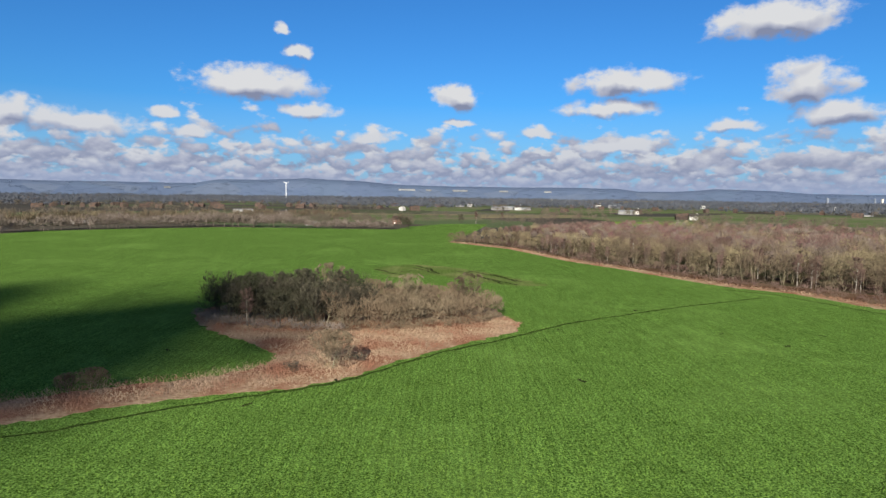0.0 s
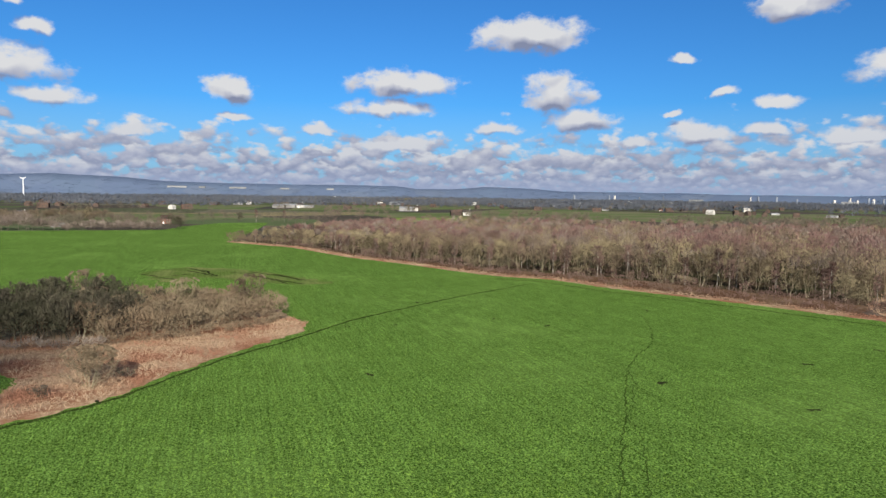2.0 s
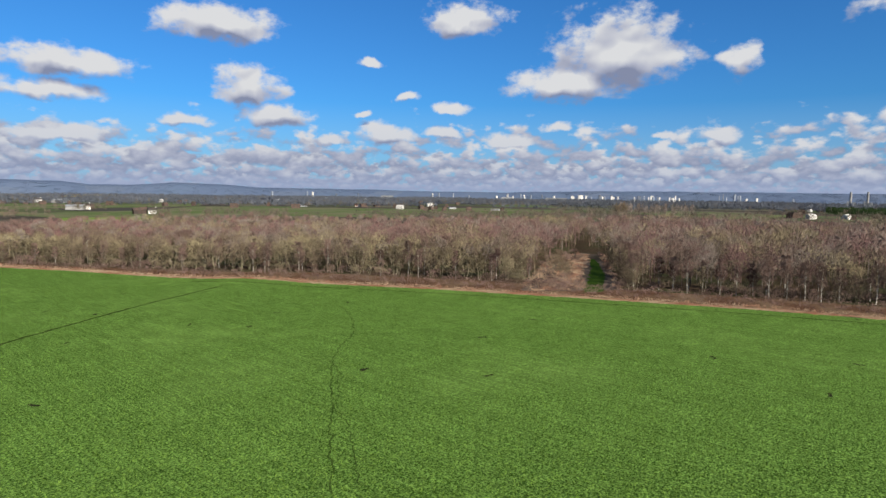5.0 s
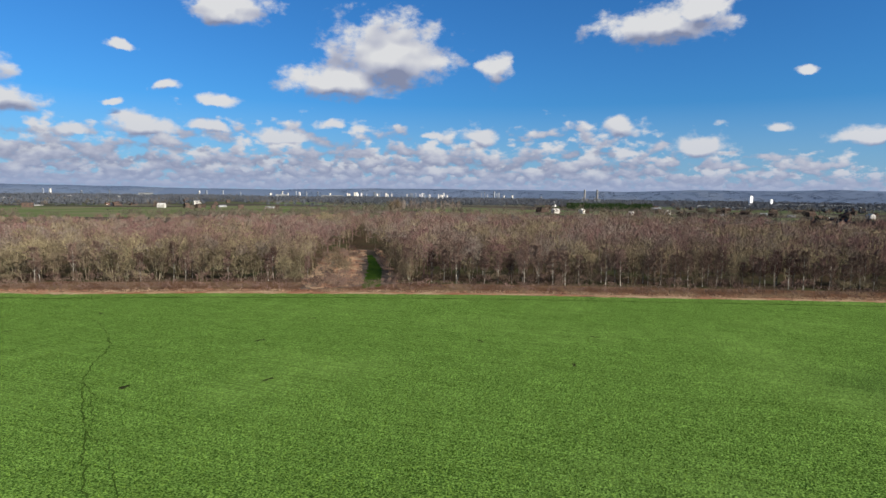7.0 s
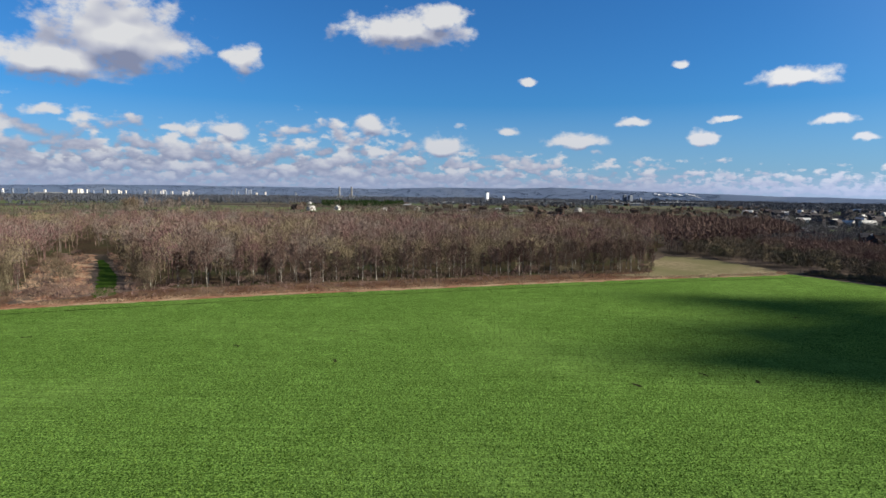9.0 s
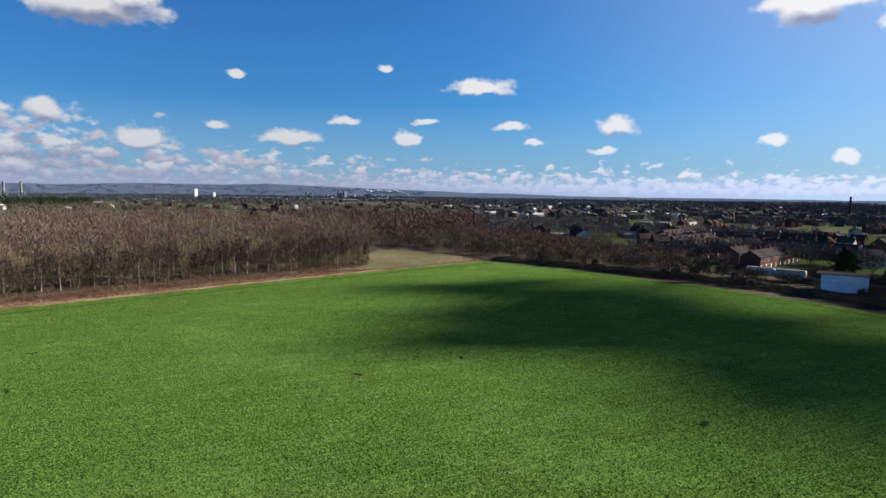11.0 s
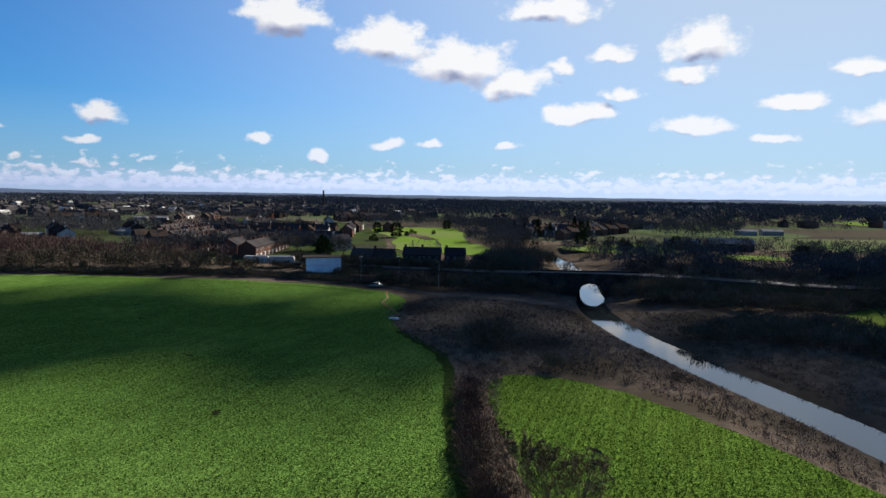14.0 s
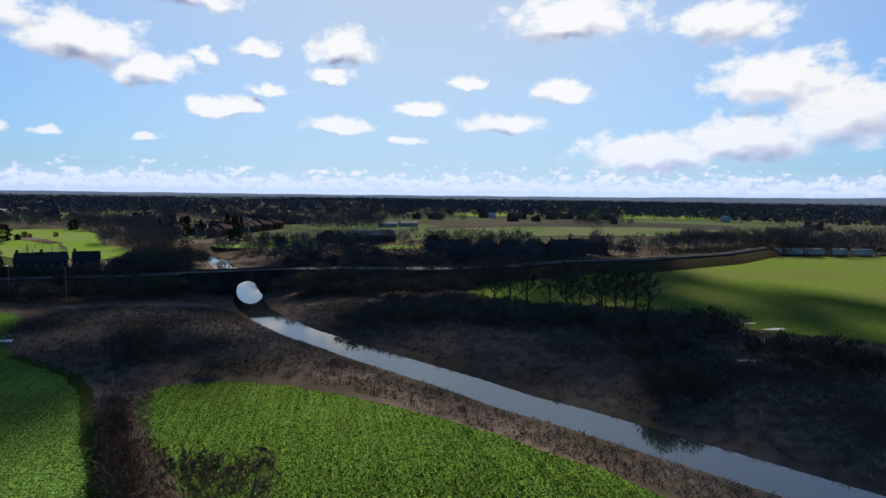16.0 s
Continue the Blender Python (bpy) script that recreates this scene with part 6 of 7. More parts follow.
barn = house("barn", "long brick barn with a pale sheet roof", 24.0, 11.0, 4.2, 7.0, BRICK_DARK, SHEET_ROOF, 4, chimneys=0, detail=True, door=False)

# rows of the brick estate, each row along its own line
ROWS_OF_HOUSES = [(181, -236, 71, 9), (197, -243, 71, 4), (222, -248, 71, 8), (246, -262, 71, 8), (284, -287, 71, 10), (262, -274, 71, 9), (232, -318, 162, 5), (312, -318, 71, 10), (206, -312, 160, 5), (330, -350, 71, 8), (270, -372, 160, 7), (300, -400, 71, 8), (352, -372, 71, 8)]
for k, (x, y, turn, n) in enumerate(ROWS_OF_HOUSES):
    c, s = math.cos(radians(-turn)), math.sin(radians(-turn))
    for i in range(n):
        set_down(terrace, x + c * 6.2 * i, y + s * 6.2 * i, -turn, 0, 1.0, "terraced houses of the estate")
for x, y, turn in [(116.8, -225.5, 12), (108.8, -228.6, 12), (101, -241.8, 14), (94.1, -243.8, 15), (84.1, -246.4, 15)]:
    set_down(semi, x, y, turn, 0, 0.93, "dark houses beyond the railway")
set_down(white_house, 165, -292, 60)
set_down(far_c, 172, -302, -25)
for x, y, turn in [(-66.7, -294.3, 20), (-82.1, -301.1, 100), (-92.9, -295.4, 15), (-105.5, -295.1, 105), (-117.2, -292.9, 15), (-130.2, -301.3, 20), (-145.1, -307.7, 110)]:
    set_down(red_house, x, y, turn, 0, 1.0, "brick houses beyond the meadow")
set_down(barn, -34, -392, 10)
set_down(barn, -8, -388, -8, 0, 0.8)
set_down(far_d, 70, -470, 8, 0, 1.3)
set_down(far_d, -60, -560, 0)
set_down(far_d, -80, -570, 12)

# the wider town: houses along short streets
rh = np.random.default_rng(400)
town = []


def street(az0, d, heading, n, gap=10.5, kinds=(far_a, far_b, far_a, far_b, far_b, far_c)):
    p = bearing(az0, 0, d)
    u = Vector((math.cos(radians(heading)), math.sin(radians(heading)), 0))
    for i in range(n):
        for side in (-1, 1):
            if rh.uniform() < 0.12:
                continue
            q = p + u * gap * i + Vector((-u.y, u.x, 0)) * side * 13
            town.append((q.x, q.y))
            set_down(kinds[int(rh.integers(0, len(kinds)))], q.x, q.y, heading + (180 if side > 0 else 0) + rh.normal(0, 2), 0, rh.uniform(0.9, 1.1), "houses of the town")


for k in range(17):
    street(rh.uniform(117, 156), 1 / rh.uniform(1 / 760, 1 / 405), rh.uniform(-70, 70), int(rh.integers(4, 8)))
for azs, ds, hd, n in [(173, 508.5, 75, 8), (175, 538.5, 70, 8), (171, 477.8, 10, 5), (178, 624.3, 20, 5), (168, 610.4, 40, 5), (110, 691.5, 30, 8), (106, 742.6, 20, 8), (101, 791.6, 30, 6)]:
    street(azs, ds, hd, n)
for azs, d, kind, big in [
        (-16.4, 665, far_c, 0.7), (-16.0, 672, white_house, 0.75), (-15.6, 668, far_c, 0.6), (-15.2, 690, far_b, 0.9), (-15.9, 700, far_c, 0.8), (-14.5, 800, white_house, 0.9), (-18.3, 971, far_d, 0.95), (-17.5, 971, far_d, 0.95),
        (-17.2, 720, red_house, 0.9), (-12.0, 585, far_d, 0.75), (-4.3, 622, red_house, 0.95), (-30.6, 640, white_house, 1.1), (-30.0, 642, far_c, 1.0), (-24.5, 655, far_c, 0.8), (-23.8, 660, far_c, 0.8), (-27.5, 690, far_b, 0.9),
        (5.0, 1227, far_d, 1.4), (5.9, 1240, far_d, 1.6), (6.8, 1227, white_house, 1.2), (7.6, 1235, far_d, 1.2), (1.5, 1500, far_d, 1.2), (2.4, 1540, far_c, 1.2), (15.5, 1600, far_d, 1.9), (14.0, 1650, far_c, 1.3), (16.5, 1079, far_d, 1.6), (17.2, 1085, far_c, 1.2),
        (20.8, 874, far_b, 1.00), (21.3, 880, far_b, 1.10), (22.0, 877, white_house, 1.00), (30.0, 1700, far_d, 0.99), (39.2, 1397, red_house, 0.81), (39.7, 1400, far_a, 0.81), (34.5, 1320, far_d, 0.81), (46.5, 1200, far_b, 0.74), (48.0, 1250, far_d, 0.87),
        (52.0, 1150, far_d, 0.93), (52.6, 1160, far_b, 0.74), (92.0, 1100, far_d, 0.68), (97.0, 1150, far_d, 0.74), (99.0, 1160, far_d, 0.74), (95.0, 1250, far_d, 0.74)]:
    q = bearing(azs, 0, d)
    set_down(kind, q.x, q.y, rh.uniform(-25, 25) - azs, 0, big, "scattered farms and houses")
# pale flat garage roofs among the houses
for k in range(22):
    q = bearing(rh.uniform(118, 140), 0, rh.uniform(450, 740))
    set_down(far_d, q.x, q.y, rh.uniform(-20, 40), 0, 0.8, "low roofs of the estate")
# caravans and sheds beyond the meadow
van = tagged(new("caravan"), "white static caravan at the field's far side", "caravan")
vb = part("body", Geo().box(-4.5, -1.5, 0.5, 4.5, 1.5, 3.1).mesh("body", RENDERED, 0.25), van)
part("roof", Geo().box(-4.4, -1.4, 3.1, 4.4, 1.4, 3.25).mesh("roof", SHEET_ROOF, 0.05), van)
for x in (-2.6, 0, 2.6):
    part("window", Geo().box(x - 0.6, -1.54, 1.5, x + 0.6, -1.49, 2.4).mesh("window", GLASS), vb, "dark caravan window")
for x in (-2.2, 2.2):
    part("wheel", Geo().tube([(x, -1.3, 0.35), (x, -1.05, 0.35)], [0.36, 0.36], 12).mesh("wheel", RUBBER), van)
for x, y, t in [(-226, -290.2, 5), (-237.8, -290.4, 0), (-249.7, -288.7, 12), (-261.4, -287.1, 0), (-273.2, -283.6, 20), (-284.9, -280.2, 5), (-254.5, -296.3, 40)]:
    set_down(van, x, y, t - 15, 0, 1.15, "caravans beyond the meadow")
# two pale trailers near the white building
for x, y, t in [(157.2, -209.9, 20), (147.4, -213.2, 24)]:
    set_down(van, x, y, t, 0.8, 1.1, "trailers beside the railway")

# the white-clad building by the railway
clad = tagged(new("clad_building"), "long white-clad two-storey building with a flat dark roof", "building")
panels = 10
for row, (z0, z1) in enumerate(((0.0, 2.66), (2.74, 5.4))):
    for k in range(panels):
        a = -6.3 + 12.6 * k / panels
        part("cladding_panel", Geo().box(a + 0.012, -4.0, z0, a + 12.6 / panels - 0.012, -3.9, z1).mesh("cladding_panel", CLAD, 0.01), clad)
part("core_wall", Geo().box(-6.25, -3.9, -1.2, 6.25, 4.0, 5.35).mesh("core_wall", CONCRETE), clad, "grey wall behind the cladding")
part("flat_roof", Geo().box(-7.6, -4.4, 5.4, 6.5, 4.4, 5.62).mesh("flat_roof", SLATE, 0.04), clad, "dark overhanging flat roof")
part("plinth", Geo().box(-6.4, -4.1, -1.6, 6.4, 4.1, 0.0).mesh("plinth", BRICK_DARK, 0.03), clad, "dark brick plinth")
clad.matrix_basis = pose(119.7, -199.4, 1.3, 0, 0, -148)

# a car on the lane
car = tagged(new("parked_car"), "dark silver car parked on the lane", "car")
g = Geo()
prof = [(-2.1, 0.35), (-2.15, 0.85), (-1.5, 0.95), (-0.9, 1.45), (0.7, 1.45), (1.35, 0.98), (2.1, 0.85), (2.15, 0.35)]
g.add([(x, s * 0.85, z) for s in (-1, 1) for x, z in prof], [(i, i + 1, i + 9, i + 8) for i in range(7)] + [(0, 1, 2, 7), (2, 5, 6, 7), (2, 3, 4, 5), (15, 10, 9, 8), (15, 14, 13, 10), (13, 12, 11, 10), (0, 7, 15, 8)])
cb = part("body", g.mesh("body", CAR_PAINT), car)
for s in (-1, 1):
    part("side_window", Geo().add([(-1.25, s * 0.862, 0.98), (1.15, s * 0.862, 1.0), (0.65, s * 0.862, 1.38), (-0.85, s * 0.862, 1.38)], [(0, 1, 2, 3)]).mesh("side_window", GLASS), cb)
    for x in (-1.35, 1.3):
        part("wheel", Geo().tube([(x, s * 0.70, 0.33), (x, s * 0.88, 0.33)], [0.33, 0.33], 12).mesh("wheel", RUBBER), car)
car.matrix_basis = pose(88, -179.2, 0.13, 0, 0, 8)

# ---- landmarks on the horizon ----
def wind_turbine(az_, d, hub_z, blade_long):
    root = tagged(new("wind_turbine"), "white three-bladed wind turbine at rest", "wind turbine")
    part("tower", Geo().tube([(0, 0, -1), (0, 0, hub_z)], [1.7, 1.0], 10).mesh("tower", WHITE), root)
    hub = part("nacelle", Geo().box(-1.6, -4, hub_z - 1, 1.6, 4, hub_z + 2.4).mesh("nacelle", WHITE, 0.5), root)
    for k in range(3):
        a = radians(30 + 120 * k)
        c, s, e, z = math.cos(a), math.sin(a), blade_long, hub_z + 0.6
        part("blade", Geo().add([(-s * 1.3, -5, z + c * 1.3), (c * e, -5, z + s * e), (s * 1.3, -5, z - c * 1.3), (-s * 1.3, -4.5, z + c * 1.3), (c * e, -4.7, z + s * e), (s * 1.3, -4.5, z - c * 1.3)],
                                [(0, 1, 2), (5, 4, 3), (0, 3, 4, 1), (1, 4, 5, 2), (2, 5, 3, 0)]).mesh("blade", WHITE), hub)
    q = bearing(az_, 0, d)
    root.matrix_basis = pose(q.x, q.y, 0, 0, 0, -az_)


wind_turbine(-14.25, 3000, 69, 17)


def tower_block(az_, d, w, tall, mat, label, floors=0, name="tower_block"):
    root = tagged(new(name), label, "building")
    part("body", Geo().box(-w / 2, -w / 3, -1, w / 2, w / 3, tall).mesh("body", mat), root)
    part("roof_plant", Geo().box(-w / 5, -w / 6, tall, w / 5, w / 6, tall + w * 0.12).mesh("roof_plant", CONCRETE), root)
    for k in range(floors):
        z = tall * (k + 0.5) / floors
        part("window_band", Geo().box(-w * 0.46, -w / 3 - 0.3, z - tall / floors * 0.25, w * 0.46, -w / 3 + 0.2, z + tall / floors * 0.2).mesh("window_band", GLASS), root)
    q = bearing(az_, 0, d)
    root.matrix_basis = pose(q.x, q.y, 0, 0, 0, 40 - az_)
    return root


tower_block(94.0, 2600, 12, 37, WHITE, "tall white tower block on the horizon")
tower_block(95.5, 2600, 8, 25, WHITE, "small white block on the horizon")
for a, h, w in ((103.4, 31, 15), (103.8, 30, 9), (106.25, 36, 16), (106.75, 34, 18), (105.2, 22, 12), (107.6, 22, 12), (108.6, 20, 16), (108.95, 24, 16), (109.8, 19, 16), (110.6, 16, 10)):
    tower_block(a, 3000, w, h, CONCRETE if a > 107 else HAZY, "grey concrete tower block of the works")
rc = np.random.default_rng(420)
for k in range(64):
    a = (rc.uniform(52, 77), rc.uniform(64.5, 68), rc.uniform(59, 62), rc.uniform(30, 52))[0 if k < 34 else 1 if k < 46 else 2 if k < 54 else 3]
    big = math.exp(-((a - 71) / 1.6) ** 2)
    pale = rc.uniform() < 0.5 and big < 0.3
    tower_block(a, rc.uniform(3700, 4050), rc.uniform(4, 11), 22 + rc.uniform(0, 13) + big * rc.uniform(4, 30), RENDERED if pale else HAZY, "distant pale city block on the skyline", 0, "city_block")


def stack_pair(az_, d):
    root = tagged(new("power_station"), "gas power station with two tall pale stacks", "power station")
    for x in (-22, 22):
        st_ = part("stack", Geo().tube([(x, 0, -1), (x, 0, 46), (x, 0, 52)], [3.6, 3.0, 3.0], 14).mesh("stack", CONCRETE), root)
        part("stack_rim", Geo().tube([(x, 0, 47), (x, 0, 49.5)], [3.6, 3.6], 14).mesh("stack_rim", GALV), st_)
        part("turbine_hall", Geo().box(x - 9, -10, -1, x - 5, 12, 24).box(x + 5, -10, -1, x + 13, 12, 20).mesh("turbine_hall", SHEET_ROOF), root, "pale metal turbine hall")
    q = bearing(az_, 0, d)
    root.matrix_basis = pose(q.x, q.y, 0, 0, 0, -az_)


stack_pair(81.0, 2300)
chim = tagged(new("mill_chimney"), "tall dark brick mill chimney", "chimney")
part("shaft", Geo().tube([(0, 0, -1), (0, 0, 31), (0, 0, 33)], [2.1, 1.5, 1.7], 12).mesh("shaft", BRICK_DARK), chim)
part("cap", Geo().tube([(0, 0, 33), (0, 0, 34)], [1.9, 1.9], 12).mesh("cap", STONE), chim)
q = bearing(149.06, 0, 1150)
chim.matrix_basis = pose(q.x, q.y, 0)
# long pale warehouses
for a, d, w, h in [(90.5, 1900, 40, 4), (97.4, 2600, 130, 6), (100, 2560, 110, 6), (92.6, 1700, 60, 4), (104.4, 2500, 150, 5), (107, 2300, 70, 4), (110.5, 2500, 110, 8), (112.4, 2500, 60, 7), (42, 3600, 70, 14), (-3.4, 4570, 120, 9), (-1.4, 4570, 40, 8), (1.5, 4570, 110, 8), (5.5, 4570, 60, 8), (9.5, 4570, 50, 8), (-24, 4570, 40, 8), (57.5, 3600, 120, 12), (53, 3500, 60, 14), (86.5, 1500, 26, 3)]:
    root = tagged(new("warehouse"), "long low pale warehouse in the distance", "warehouse")
    part("wall", Geo().box(-w / 2, -14, -1, w / 2, 14, h).mesh("wall", SHEET_ROOF), root)
    part("roof", Geo().add([(-w / 2 - 1, -15, h), (w / 2 + 1, -15, h), (w / 2 + 1, 0, h + 3), (-w / 2 - 1, 0, h + 3), (-w / 2 - 1, 15, h), (w / 2 + 1, 15, h)], [(0, 1, 2, 3), (3, 2, 5, 4)]).mesh("roof", SHEET_ROOF), root)
    q = bearing(a, 0, d)
    rise = 0.0 if d < 4200 else 0.57 * (EYE + 4700 * math.tan(radians(float(np.interp(a, ca, ce)))))
    root.matrix_basis = pose(q.x, q.y, rise, 0, 0, -a)
# plumes of steam over the works
rp = np.random.default_rng(430)
for a in (111.8, 112.7, 110.2, 111.2):
    bm = bmesh.new()
    for k in range(28):
        s = 1.2 + k * 0.17
        bmesh.ops.create_icosphere(bm, subdivisions=2, radius=s, matrix=Matrix.Translation((-k * 2.8 + rp.normal(0, 1), rp.normal(0, 2), 20 + 2.6 * k ** 0.62 + rp.normal(0, 0.8))))
    me = bpy.data.meshes.new("steam_plume")
    bm.to_mesh(me)
    bm.free()
    me.materials.append(STEAM)
    ob = tagged(new("steam_plume", me), "white steam plume drifting from the works", "steam", kind="stuff")
    q = bearing(a, 0, 3000)
    ob.matrix_basis = pose(q.x, q.y, 0, 0, 0, -a)

# ---- distant trees ----
def far_woods(name, label, seed, n, az0, az1, d0, d1, tall, mat=HAZED_TWIG, per=46, clump=26.0):
    """Clumps and belts of far trees, thinned where fields lie."""
    r = np.random.default_rng(seed)
    a = np.radians(r.uniform(az0, az1, n))
    d = 1 / r.uniform(1 / d1, 1 / d0, n)
    x, y = d * np.sin(a), d * np.cos(a)
    for nm, o, m in FAR_FIELDS:
        k = ~inside(x, y, o)
        x, y = x[k], y[k]
    k = ~(inside(x, y, MAIN_FIELD) | inside(x, y, WOOD_AREA) | inside(x, y, FIELD_THREE) | inside(x, y, FIELD_TWO) | inside(x, y, TUSSOCKS)) & (river_gap(x, y) > 9)
    for hx_, hy_ in town:
        k &= (np.abs(x - hx_) + np.abs(y - hy_)) > 11
    x, y = x[k], y[k]
    k = np.array([noise.noise((u / 130, v / 130, seed * 0.37)) for u, v in zip(x, y)]) > -0.02
    x, y = x[k], y[k]
    dd = np.hypot(x, y)
    s = 1 + dd / 1400
    k = dd < 720
    for sel, count, wide, long in ((k, 130, 0.30, 1.3), (~k, per, 0.60, 2.2)):
        if sel.any():
            wood_mass(name, label, x[sel], y[sel], (tall * np.clip(s, 1, 1.25))[sel], mat, seed, count, wide, long, 0.95, 3.8, 0.08, "wood")


far_woods("far_wood", "distant leafless woods and hedgerows", 501, 2700, -42, 40, 545, 4000, 8.0, FAR_BROWN, 60)
far_woods("far_wood", "distant leafless woods and hedgerows", 502, 3000, 40, 118, 650, 4000, 9.0, FAR_BROWN, 42)
far_woods("town_trees", "bare street and garden trees of the town", 503, 6000, 117, 168, 322, 2800, 7.0, HAZED_TWIG, 40)
far_woods("far_wood", "distant leafless woods and hedgerows", 504, 5200, 160, 232, 380, 2400, 8.0, HAZED_TWIG, 42)
def far_belts(name, label, seed, n, az0, az1, d0, d1, mat, tall=11.0):
    """Hedges and shelter belts of the outer plain: rows of small trees."""
    r = np.random.default_rng(seed)
    xs, ys = [], []
    for k in range(n):
        p, d = bearing(r.uniform(az0, az1), 0, r.uniform(d0, d1)), 0
        turn, count = r.uniform(-0.5, 0.5) + math.atan2(-p.x, p.y), int(r.integers(8, 40))
        for i in range(count):
            xs.append(p.x + math.cos(turn) * 11 * i + r.normal(0, 5))
            ys.append(p.y + math.sin(turn) * 11 * i + r.normal(0, 5))
    x, y = np.array(xs), np.array(ys)
    k = ~inside(x, y, WOOD_AREA) & (np.hypot(x, y) < 4080)
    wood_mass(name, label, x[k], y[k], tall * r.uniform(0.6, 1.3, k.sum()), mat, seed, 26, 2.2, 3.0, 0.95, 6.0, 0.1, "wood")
    # and up the lower slopes of the hills, in the hills' haze-blue colour
    a, d = r.uniform(az0, az1, 3 * n), r.uniform(4430, 4660, 3 * n)
    a = np.concatenate([a + o for o in (0.0, 0.12, 0.25, 0.36)]) + r.normal(0, 0.02, 12 * n)
    d = np.tile(d, 4) + r.normal(0, 3, 12 * n)
    high = np.interp(a, ca, ce) > 0.25
    if not high.any():
        return
    a, d = a[high], d[high]
    top = EYE + 4700 * np.tan(np.radians(np.interp(a, ca, ce)))
    z = top * np.interp(d, [4420, 4500, 4590, 4700], [0.0, 0.3, 0.66, 1.0]) - 1.0
    q = np.radians(a)
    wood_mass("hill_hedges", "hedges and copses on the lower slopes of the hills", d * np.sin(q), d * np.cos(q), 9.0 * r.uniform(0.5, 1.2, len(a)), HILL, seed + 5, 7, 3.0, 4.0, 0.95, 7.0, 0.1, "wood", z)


pr = np.random.default_rng(570)
pa, pd = np.radians(pr.uniform(63.0, 69.2, 46)), pr.uniform(880, 985, 46)
wood_mass("poplar_belt", "tall pale leafless poplars behind the wood", pd * np.sin(pa), pd * np.cos(pa), np.full(46, 18.5), TWIG_GREY, 571, 190, 0.32, 2.2, 0.9, 1.9, 0.2, "trees")
pa, pd = np.radians(pr.uniform(62.7, 63.6, 9)), pr.uniform(870, 900, 9)
wood_mass("poplar_belt", "round pale leafless tree behind the wood", pd * np.sin(pa), pd * np.cos(pa), np.full(9, 19.0), TWIG_TAN, 572, 260, 0.35, 2.2, 0.9, 3.4, 0.2, "trees")
pa, pd = np.radians(pr.uniform(79.0, 86.2, 300)), pr.uniform(1250, 1750, 300)
wood_mass("pine_plantation", "dark evergreen plantation before the power station", pd * np.sin(pa), pd * np.cos(pa), np.full(300, 11.5), LEAF_DARK, 573, 90, 0.9, 2.2, 0.95, 5.0, 0.2, "trees")


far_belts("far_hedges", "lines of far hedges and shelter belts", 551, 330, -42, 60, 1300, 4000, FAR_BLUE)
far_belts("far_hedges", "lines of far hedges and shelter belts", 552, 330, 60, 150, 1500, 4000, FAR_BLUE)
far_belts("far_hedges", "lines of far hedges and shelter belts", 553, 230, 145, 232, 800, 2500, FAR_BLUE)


def far_roofs(name, label, seed, n, az0, az1, d0, d1, mat):
    """Small pitched houses of the outer plain, too many and too far to count."""
    r = np.random.default_rng(seed)
    g = Geo()
    for k in range(n):
        p = bearing(r.uniform(az0, az1), 0, 1 / r.uniform(1 / d1, 1 / d0))
        if inside(np.array([p.x]), np.array([p.y]), WOOD_AREA)[0]:
            continue
        w, d, h, t = r.uniform(7, 18), r.uniform(7, 9), r.uniform(4, 6), r.uniform(0, 3.14)
        c, s = math.cos(t), math.sin(t)
        v = [(p.x + c * a - s * b, p.y + s * a + c * b, z) for a, b, z in ((-w / 2, -d / 2, 0), (w / 2, -d / 2, 0), (w / 2, d / 2, 0), (-w / 2, d / 2, 0), (-w / 2, -d / 2, h), (w / 2, -d / 2, h), (w / 2, d / 2, h), (-w / 2, d / 2, h), (-w / 2, 0, h + 2.6), (w / 2, 0, h + 2.6))]
        g.add(v, [(0, 1, 5, 4), (1, 2, 6, 5), (2, 3, 7, 6), (3, 0, 4, 7), (4, 5, 9, 8), (6, 7, 8, 9), (5, 6, 9, 9), (7, 4, 8, 8)])
    g.f = [q if q[2] != q[3] else q[:3] for q in g.f]
    return tagged(new(name, g.mesh(name, mat)), label, "houses", kind="stuff")


for seed_, n_, a0_, a1_, d0_, d1_ in ((561, 150, -40, 50, 1100, 3900), (562, 150, 76, 118, 1000, 3600), (563, 700, 116, 160, 800, 3600), (564, 90, 160, 230, 700, 3600)):
    far_roofs("far_roofs", "scattered far houses with slate and tiled roofs", seed_, n_, a0_, a1_, d0_, d1_, SLATE if n_ > 160 else TILE_BROWN)
    far_roofs("far_roofs", "scattered far pale houses and sheds", seed_ + 10, n_ // 12, a0_, a1_, d0_, d1_, RENDERED)
far_woods("valley_trees", "bare brown trees among the meadows beyond the railway", 506, 560, 163, 214, 258, 405, 7.0, HAZED_TWIG)
fx, fy = scatter([(-57.2, -280.2), (-155.4, -291.3), (-162.2, -305.1), (-117.3, -289.3), (-59.1, -285.5)], 5.0, 582)
wood_mass("garden_trees", "bare dark trees in front of the brick houses", fx, fy, np.array([5.0 + 4 * noise.noise((a / 12, b / 12, 1.0)) for a, b in zip(fx, fy)]), TWIG_DARK, 583, 200, 0.18, 1.1, 0.92, 2.4, 0.05, "trees")
hx2, hy2 = belt([(-356.2, 387.7), (-300.3, 423.2), (-296.4, 447.3), (-257.3, 486), (-186.6, 531.4), (-107.6, 529.2), (-45, 530.7)], 9, 3.2, 505)
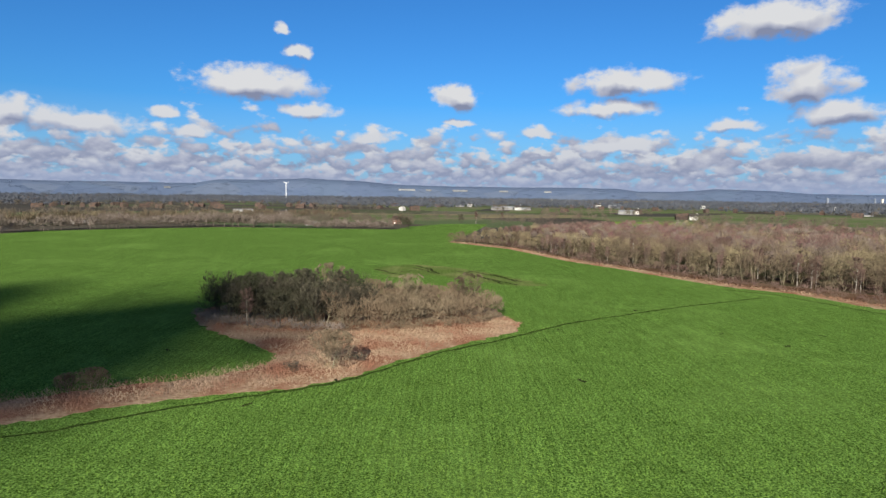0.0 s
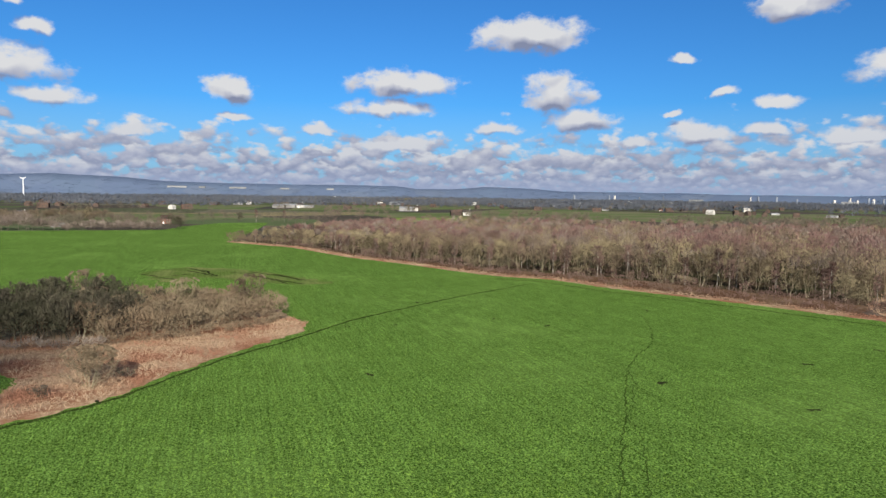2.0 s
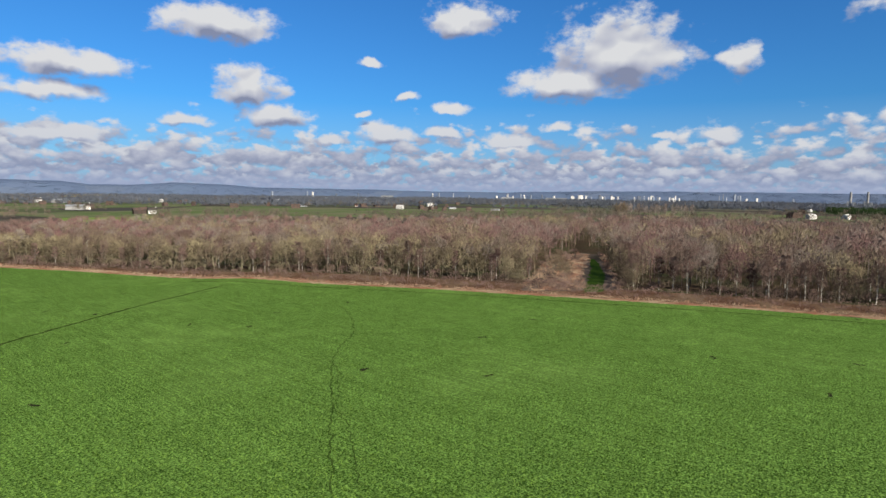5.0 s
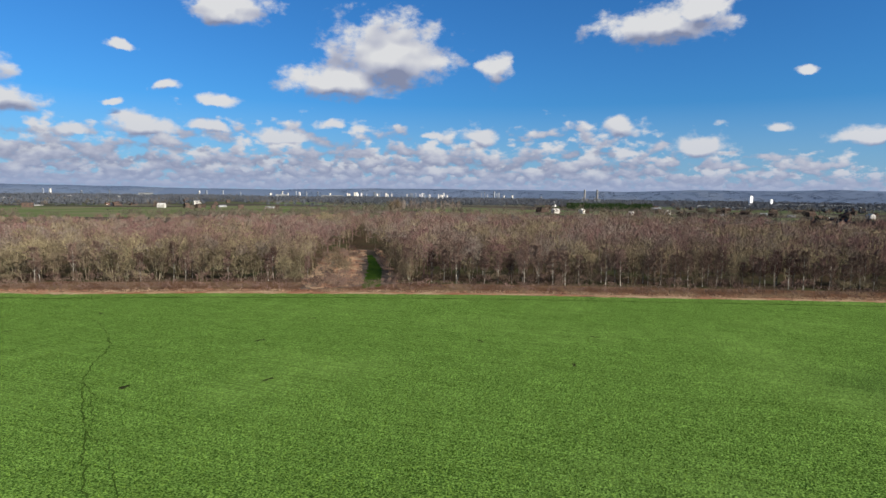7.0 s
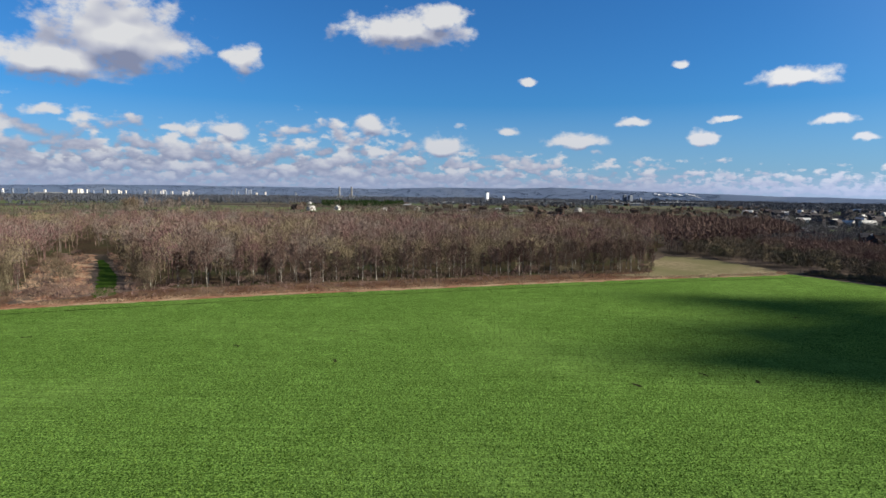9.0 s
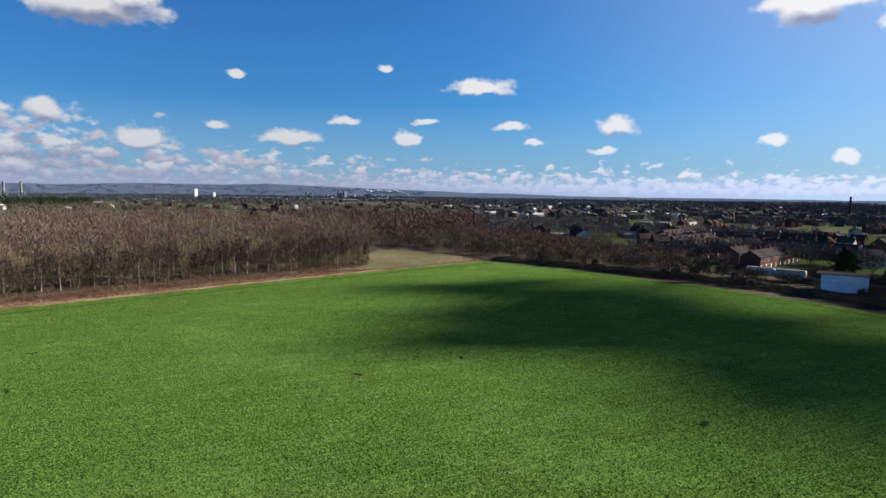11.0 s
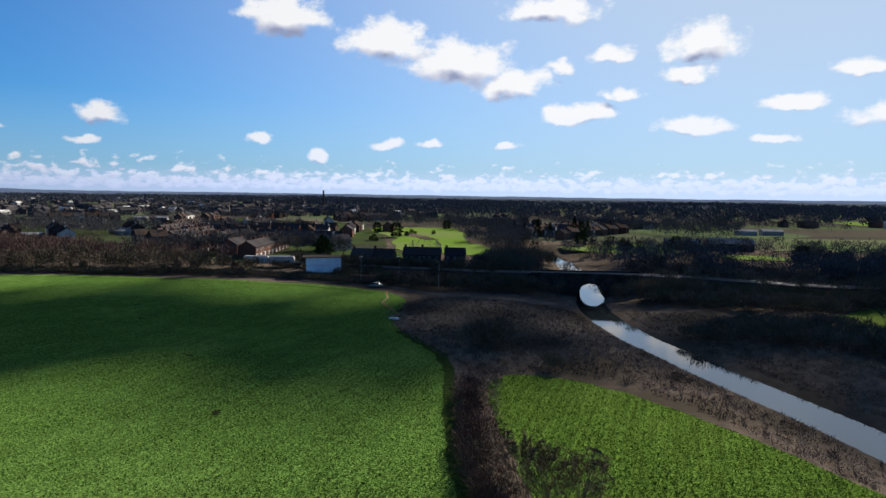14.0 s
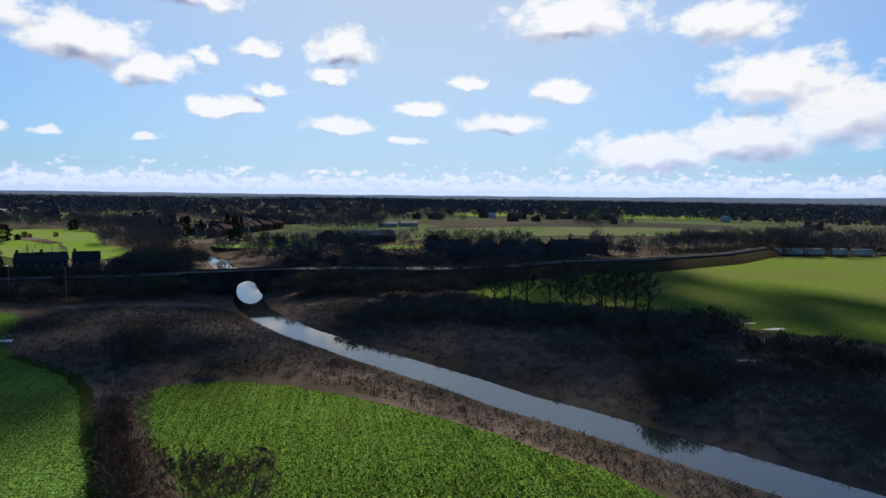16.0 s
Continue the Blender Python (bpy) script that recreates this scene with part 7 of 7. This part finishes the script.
wood_mass("field_hedge", "tall leafless hedge beyond the wheat", hx2, hy2, np.array([(10.0 if a < -110 else 5.5) + 4.5 * noise.noise((a / 25, b / 25, 1.0)) for a, b in zip(hx2, hy2)]), TWIG_GREY, 506, 170, 0.3, 1.8, 0.9, 3.8, 0.1, "hedge")
hx2, hy2 = belt([(-360, 500), (-287.6, 560), (-200, 640), (-110, 690)], 26, 2.4, 507)
wood_mass("field_hedge", "tall leafless hedge beyond the wheat", hx2, hy2, np.array([10.5 + 4 * noise.noise((a / 30, b / 30, 3.0)) for a, b in zip(hx2, hy2)]), TWIG_OLIVE, 508, 110, 0.4, 2.2, 0.9, 4.2, 0.1, "hedge")
hx2, hy2 = belt([(-37.8, -183.8), (-52.7, -199.8), (-97.6, -239.1), (-167.6, -272.9), (-229, -301.5), (-310.1, -281.9)], 5, 3.5, 509)
wood_mass("field_hedge", "dark leafless hedge behind the meadow", hx2, hy2, np.full(len(hx2), 4.5), TWIG_DARK, 510, 110, 0.2, 1.4, 0.95, 2.6, 0.06, "hedge")
for spots, kinds, lo, hi, gname in [
    ([(93.5, -422.6), (78.2, -435.9), (85.8, -429.2), (69.3, -492.5), (64, -484.9), (55.4, -461.7), (104.1, -436.7), (139, -230.3), (135.2, -226.7), (55.9, -437.9)], firs[:1], 0.9, 1.25, "conifers among the houses"),
    ([(179.8, -503.4), (205.3, -315.1), (147.9, -246.5), (177.7, -392.9), (-4.8, -381.2), (49.5, -380.8), (211.1, -431.5), (-58.3, -320.9)], firs[1:], 0.9, 1.3, "evergreens among the houses"),
    ([(242.6, -456.2), (237.6, -453.4), (138.3, -246.9), (168.4, -256.6), (19.5, -321.4), (11.7, -314.4), (27.2, -330), (-9.7, -338.8), (38.8, -334.3), (0, -321.5), (15.7, -295), (58.9, -294.5), (68.3, -307.6)], oaks + alders, 0.8, 1.1, "bare trees beyond the railway"),
    ([(-33.3, 527.9), (-37.8, 530.8), (-29.7, 532.4), (17.2, 641.4), (34.3, 651.4), (60.3, 637.4)], alders + birches, 0.9, 1.2, "trees at the field's far end")]:
    plant(kinds, spots, 520, gname, lo, hi)

# rough ground, pens and bushes in the park meadow
sheet("rough_patch", [(184.3, -418.6), (181.8, -430), (163.9, -411.6), (141.7, -379.7), (146.6, -374.5), (164.7, -396.8)], ROUGH, 0.42, "brown rough grass in the park meadow", 1.2, 96, "rough grass", 4.0)
pen = tagged(new("fence_pen"), "wooden post and rail pen in the park meadow", "fence")
pen_line = [(145.2, -344.9), (134.4, -356.5), (119.7, -326.2), (132.4, -316.1), (145.2, -344.9)]
for p, u in along(pen_line, 4.0):
    part("post", Geo().box(p[0] - 0.12, p[1] - 0.12, 0.0, p[0] + 0.12, p[1] + 0.12, 2.4).mesh("post", WOOD, 0.02), pen)
for a, b in zip(pen_line, pen_line[1:]):
    for z in (1.0, 2.1):
        part("rail", Geo().tube([(*a, z), (*b, z)], [0.07, 0.07], 4).mesh("rail", WOOD), pen)
plant(firs[1:], [(174.4, -403.7), (176.7, -409.3), (177.5, -427.1), (181.8, -430), (164.6, -431.7), (176.3, -355.4), (172.8, -352.1), (179.8, -357.7)], 521, "bushes of the park meadow", 0.3, 0.5)

# ---- leaves of the wheat, thick where the field lies nearest ----
def crop_leaves(name, outline, seed, far, label):
    r = np.random.default_rng(seed)
    n = 400000
    d = 52 + (far - 52) * r.uniform(0, 1, n) ** 2.4
    a = np.radians(r.uniform(-42, 232, n))
    x, y = d * np.sin(a), d * np.cos(a)
    k = inside(x, y, outline) & ~inside(x, y, DITCH) & ~inside(x, y, COPSE)
    x, y, d = x[k], y[k], d[k]
    n = len(x)
    st = np.stack([x, y, np.full(n, 0.06)], -1)
    way = unit(np.stack([r.normal(0, 1, n), r.normal(0, 1, n), r.uniform(0.5, 1.6, n)], -1))
    v, f = twigs(r, st, way, r.uniform(0.16, 0.30, n), r.uniform(0.08, 0.13, n))
    return tagged(new(name, mesh_of(name, v, f, CROP_LEAF)), label, "crop", kind="stuff")


crop_leaves("wheat_leaves", MAIN_FIELD, 601, 230, "young green wheat leaves")
crop_leaves("wheat_leaves", FIELD_TWO, 602, 130, "young green wheat leaves")

retire(*reed_shrubs, *birches, *willows, *alders, *thorns, *shrubs, *brambles, *oaks, *firs, terrace, semi, red_house, white_house, far_a, far_b, far_c, far_d, barn, van)
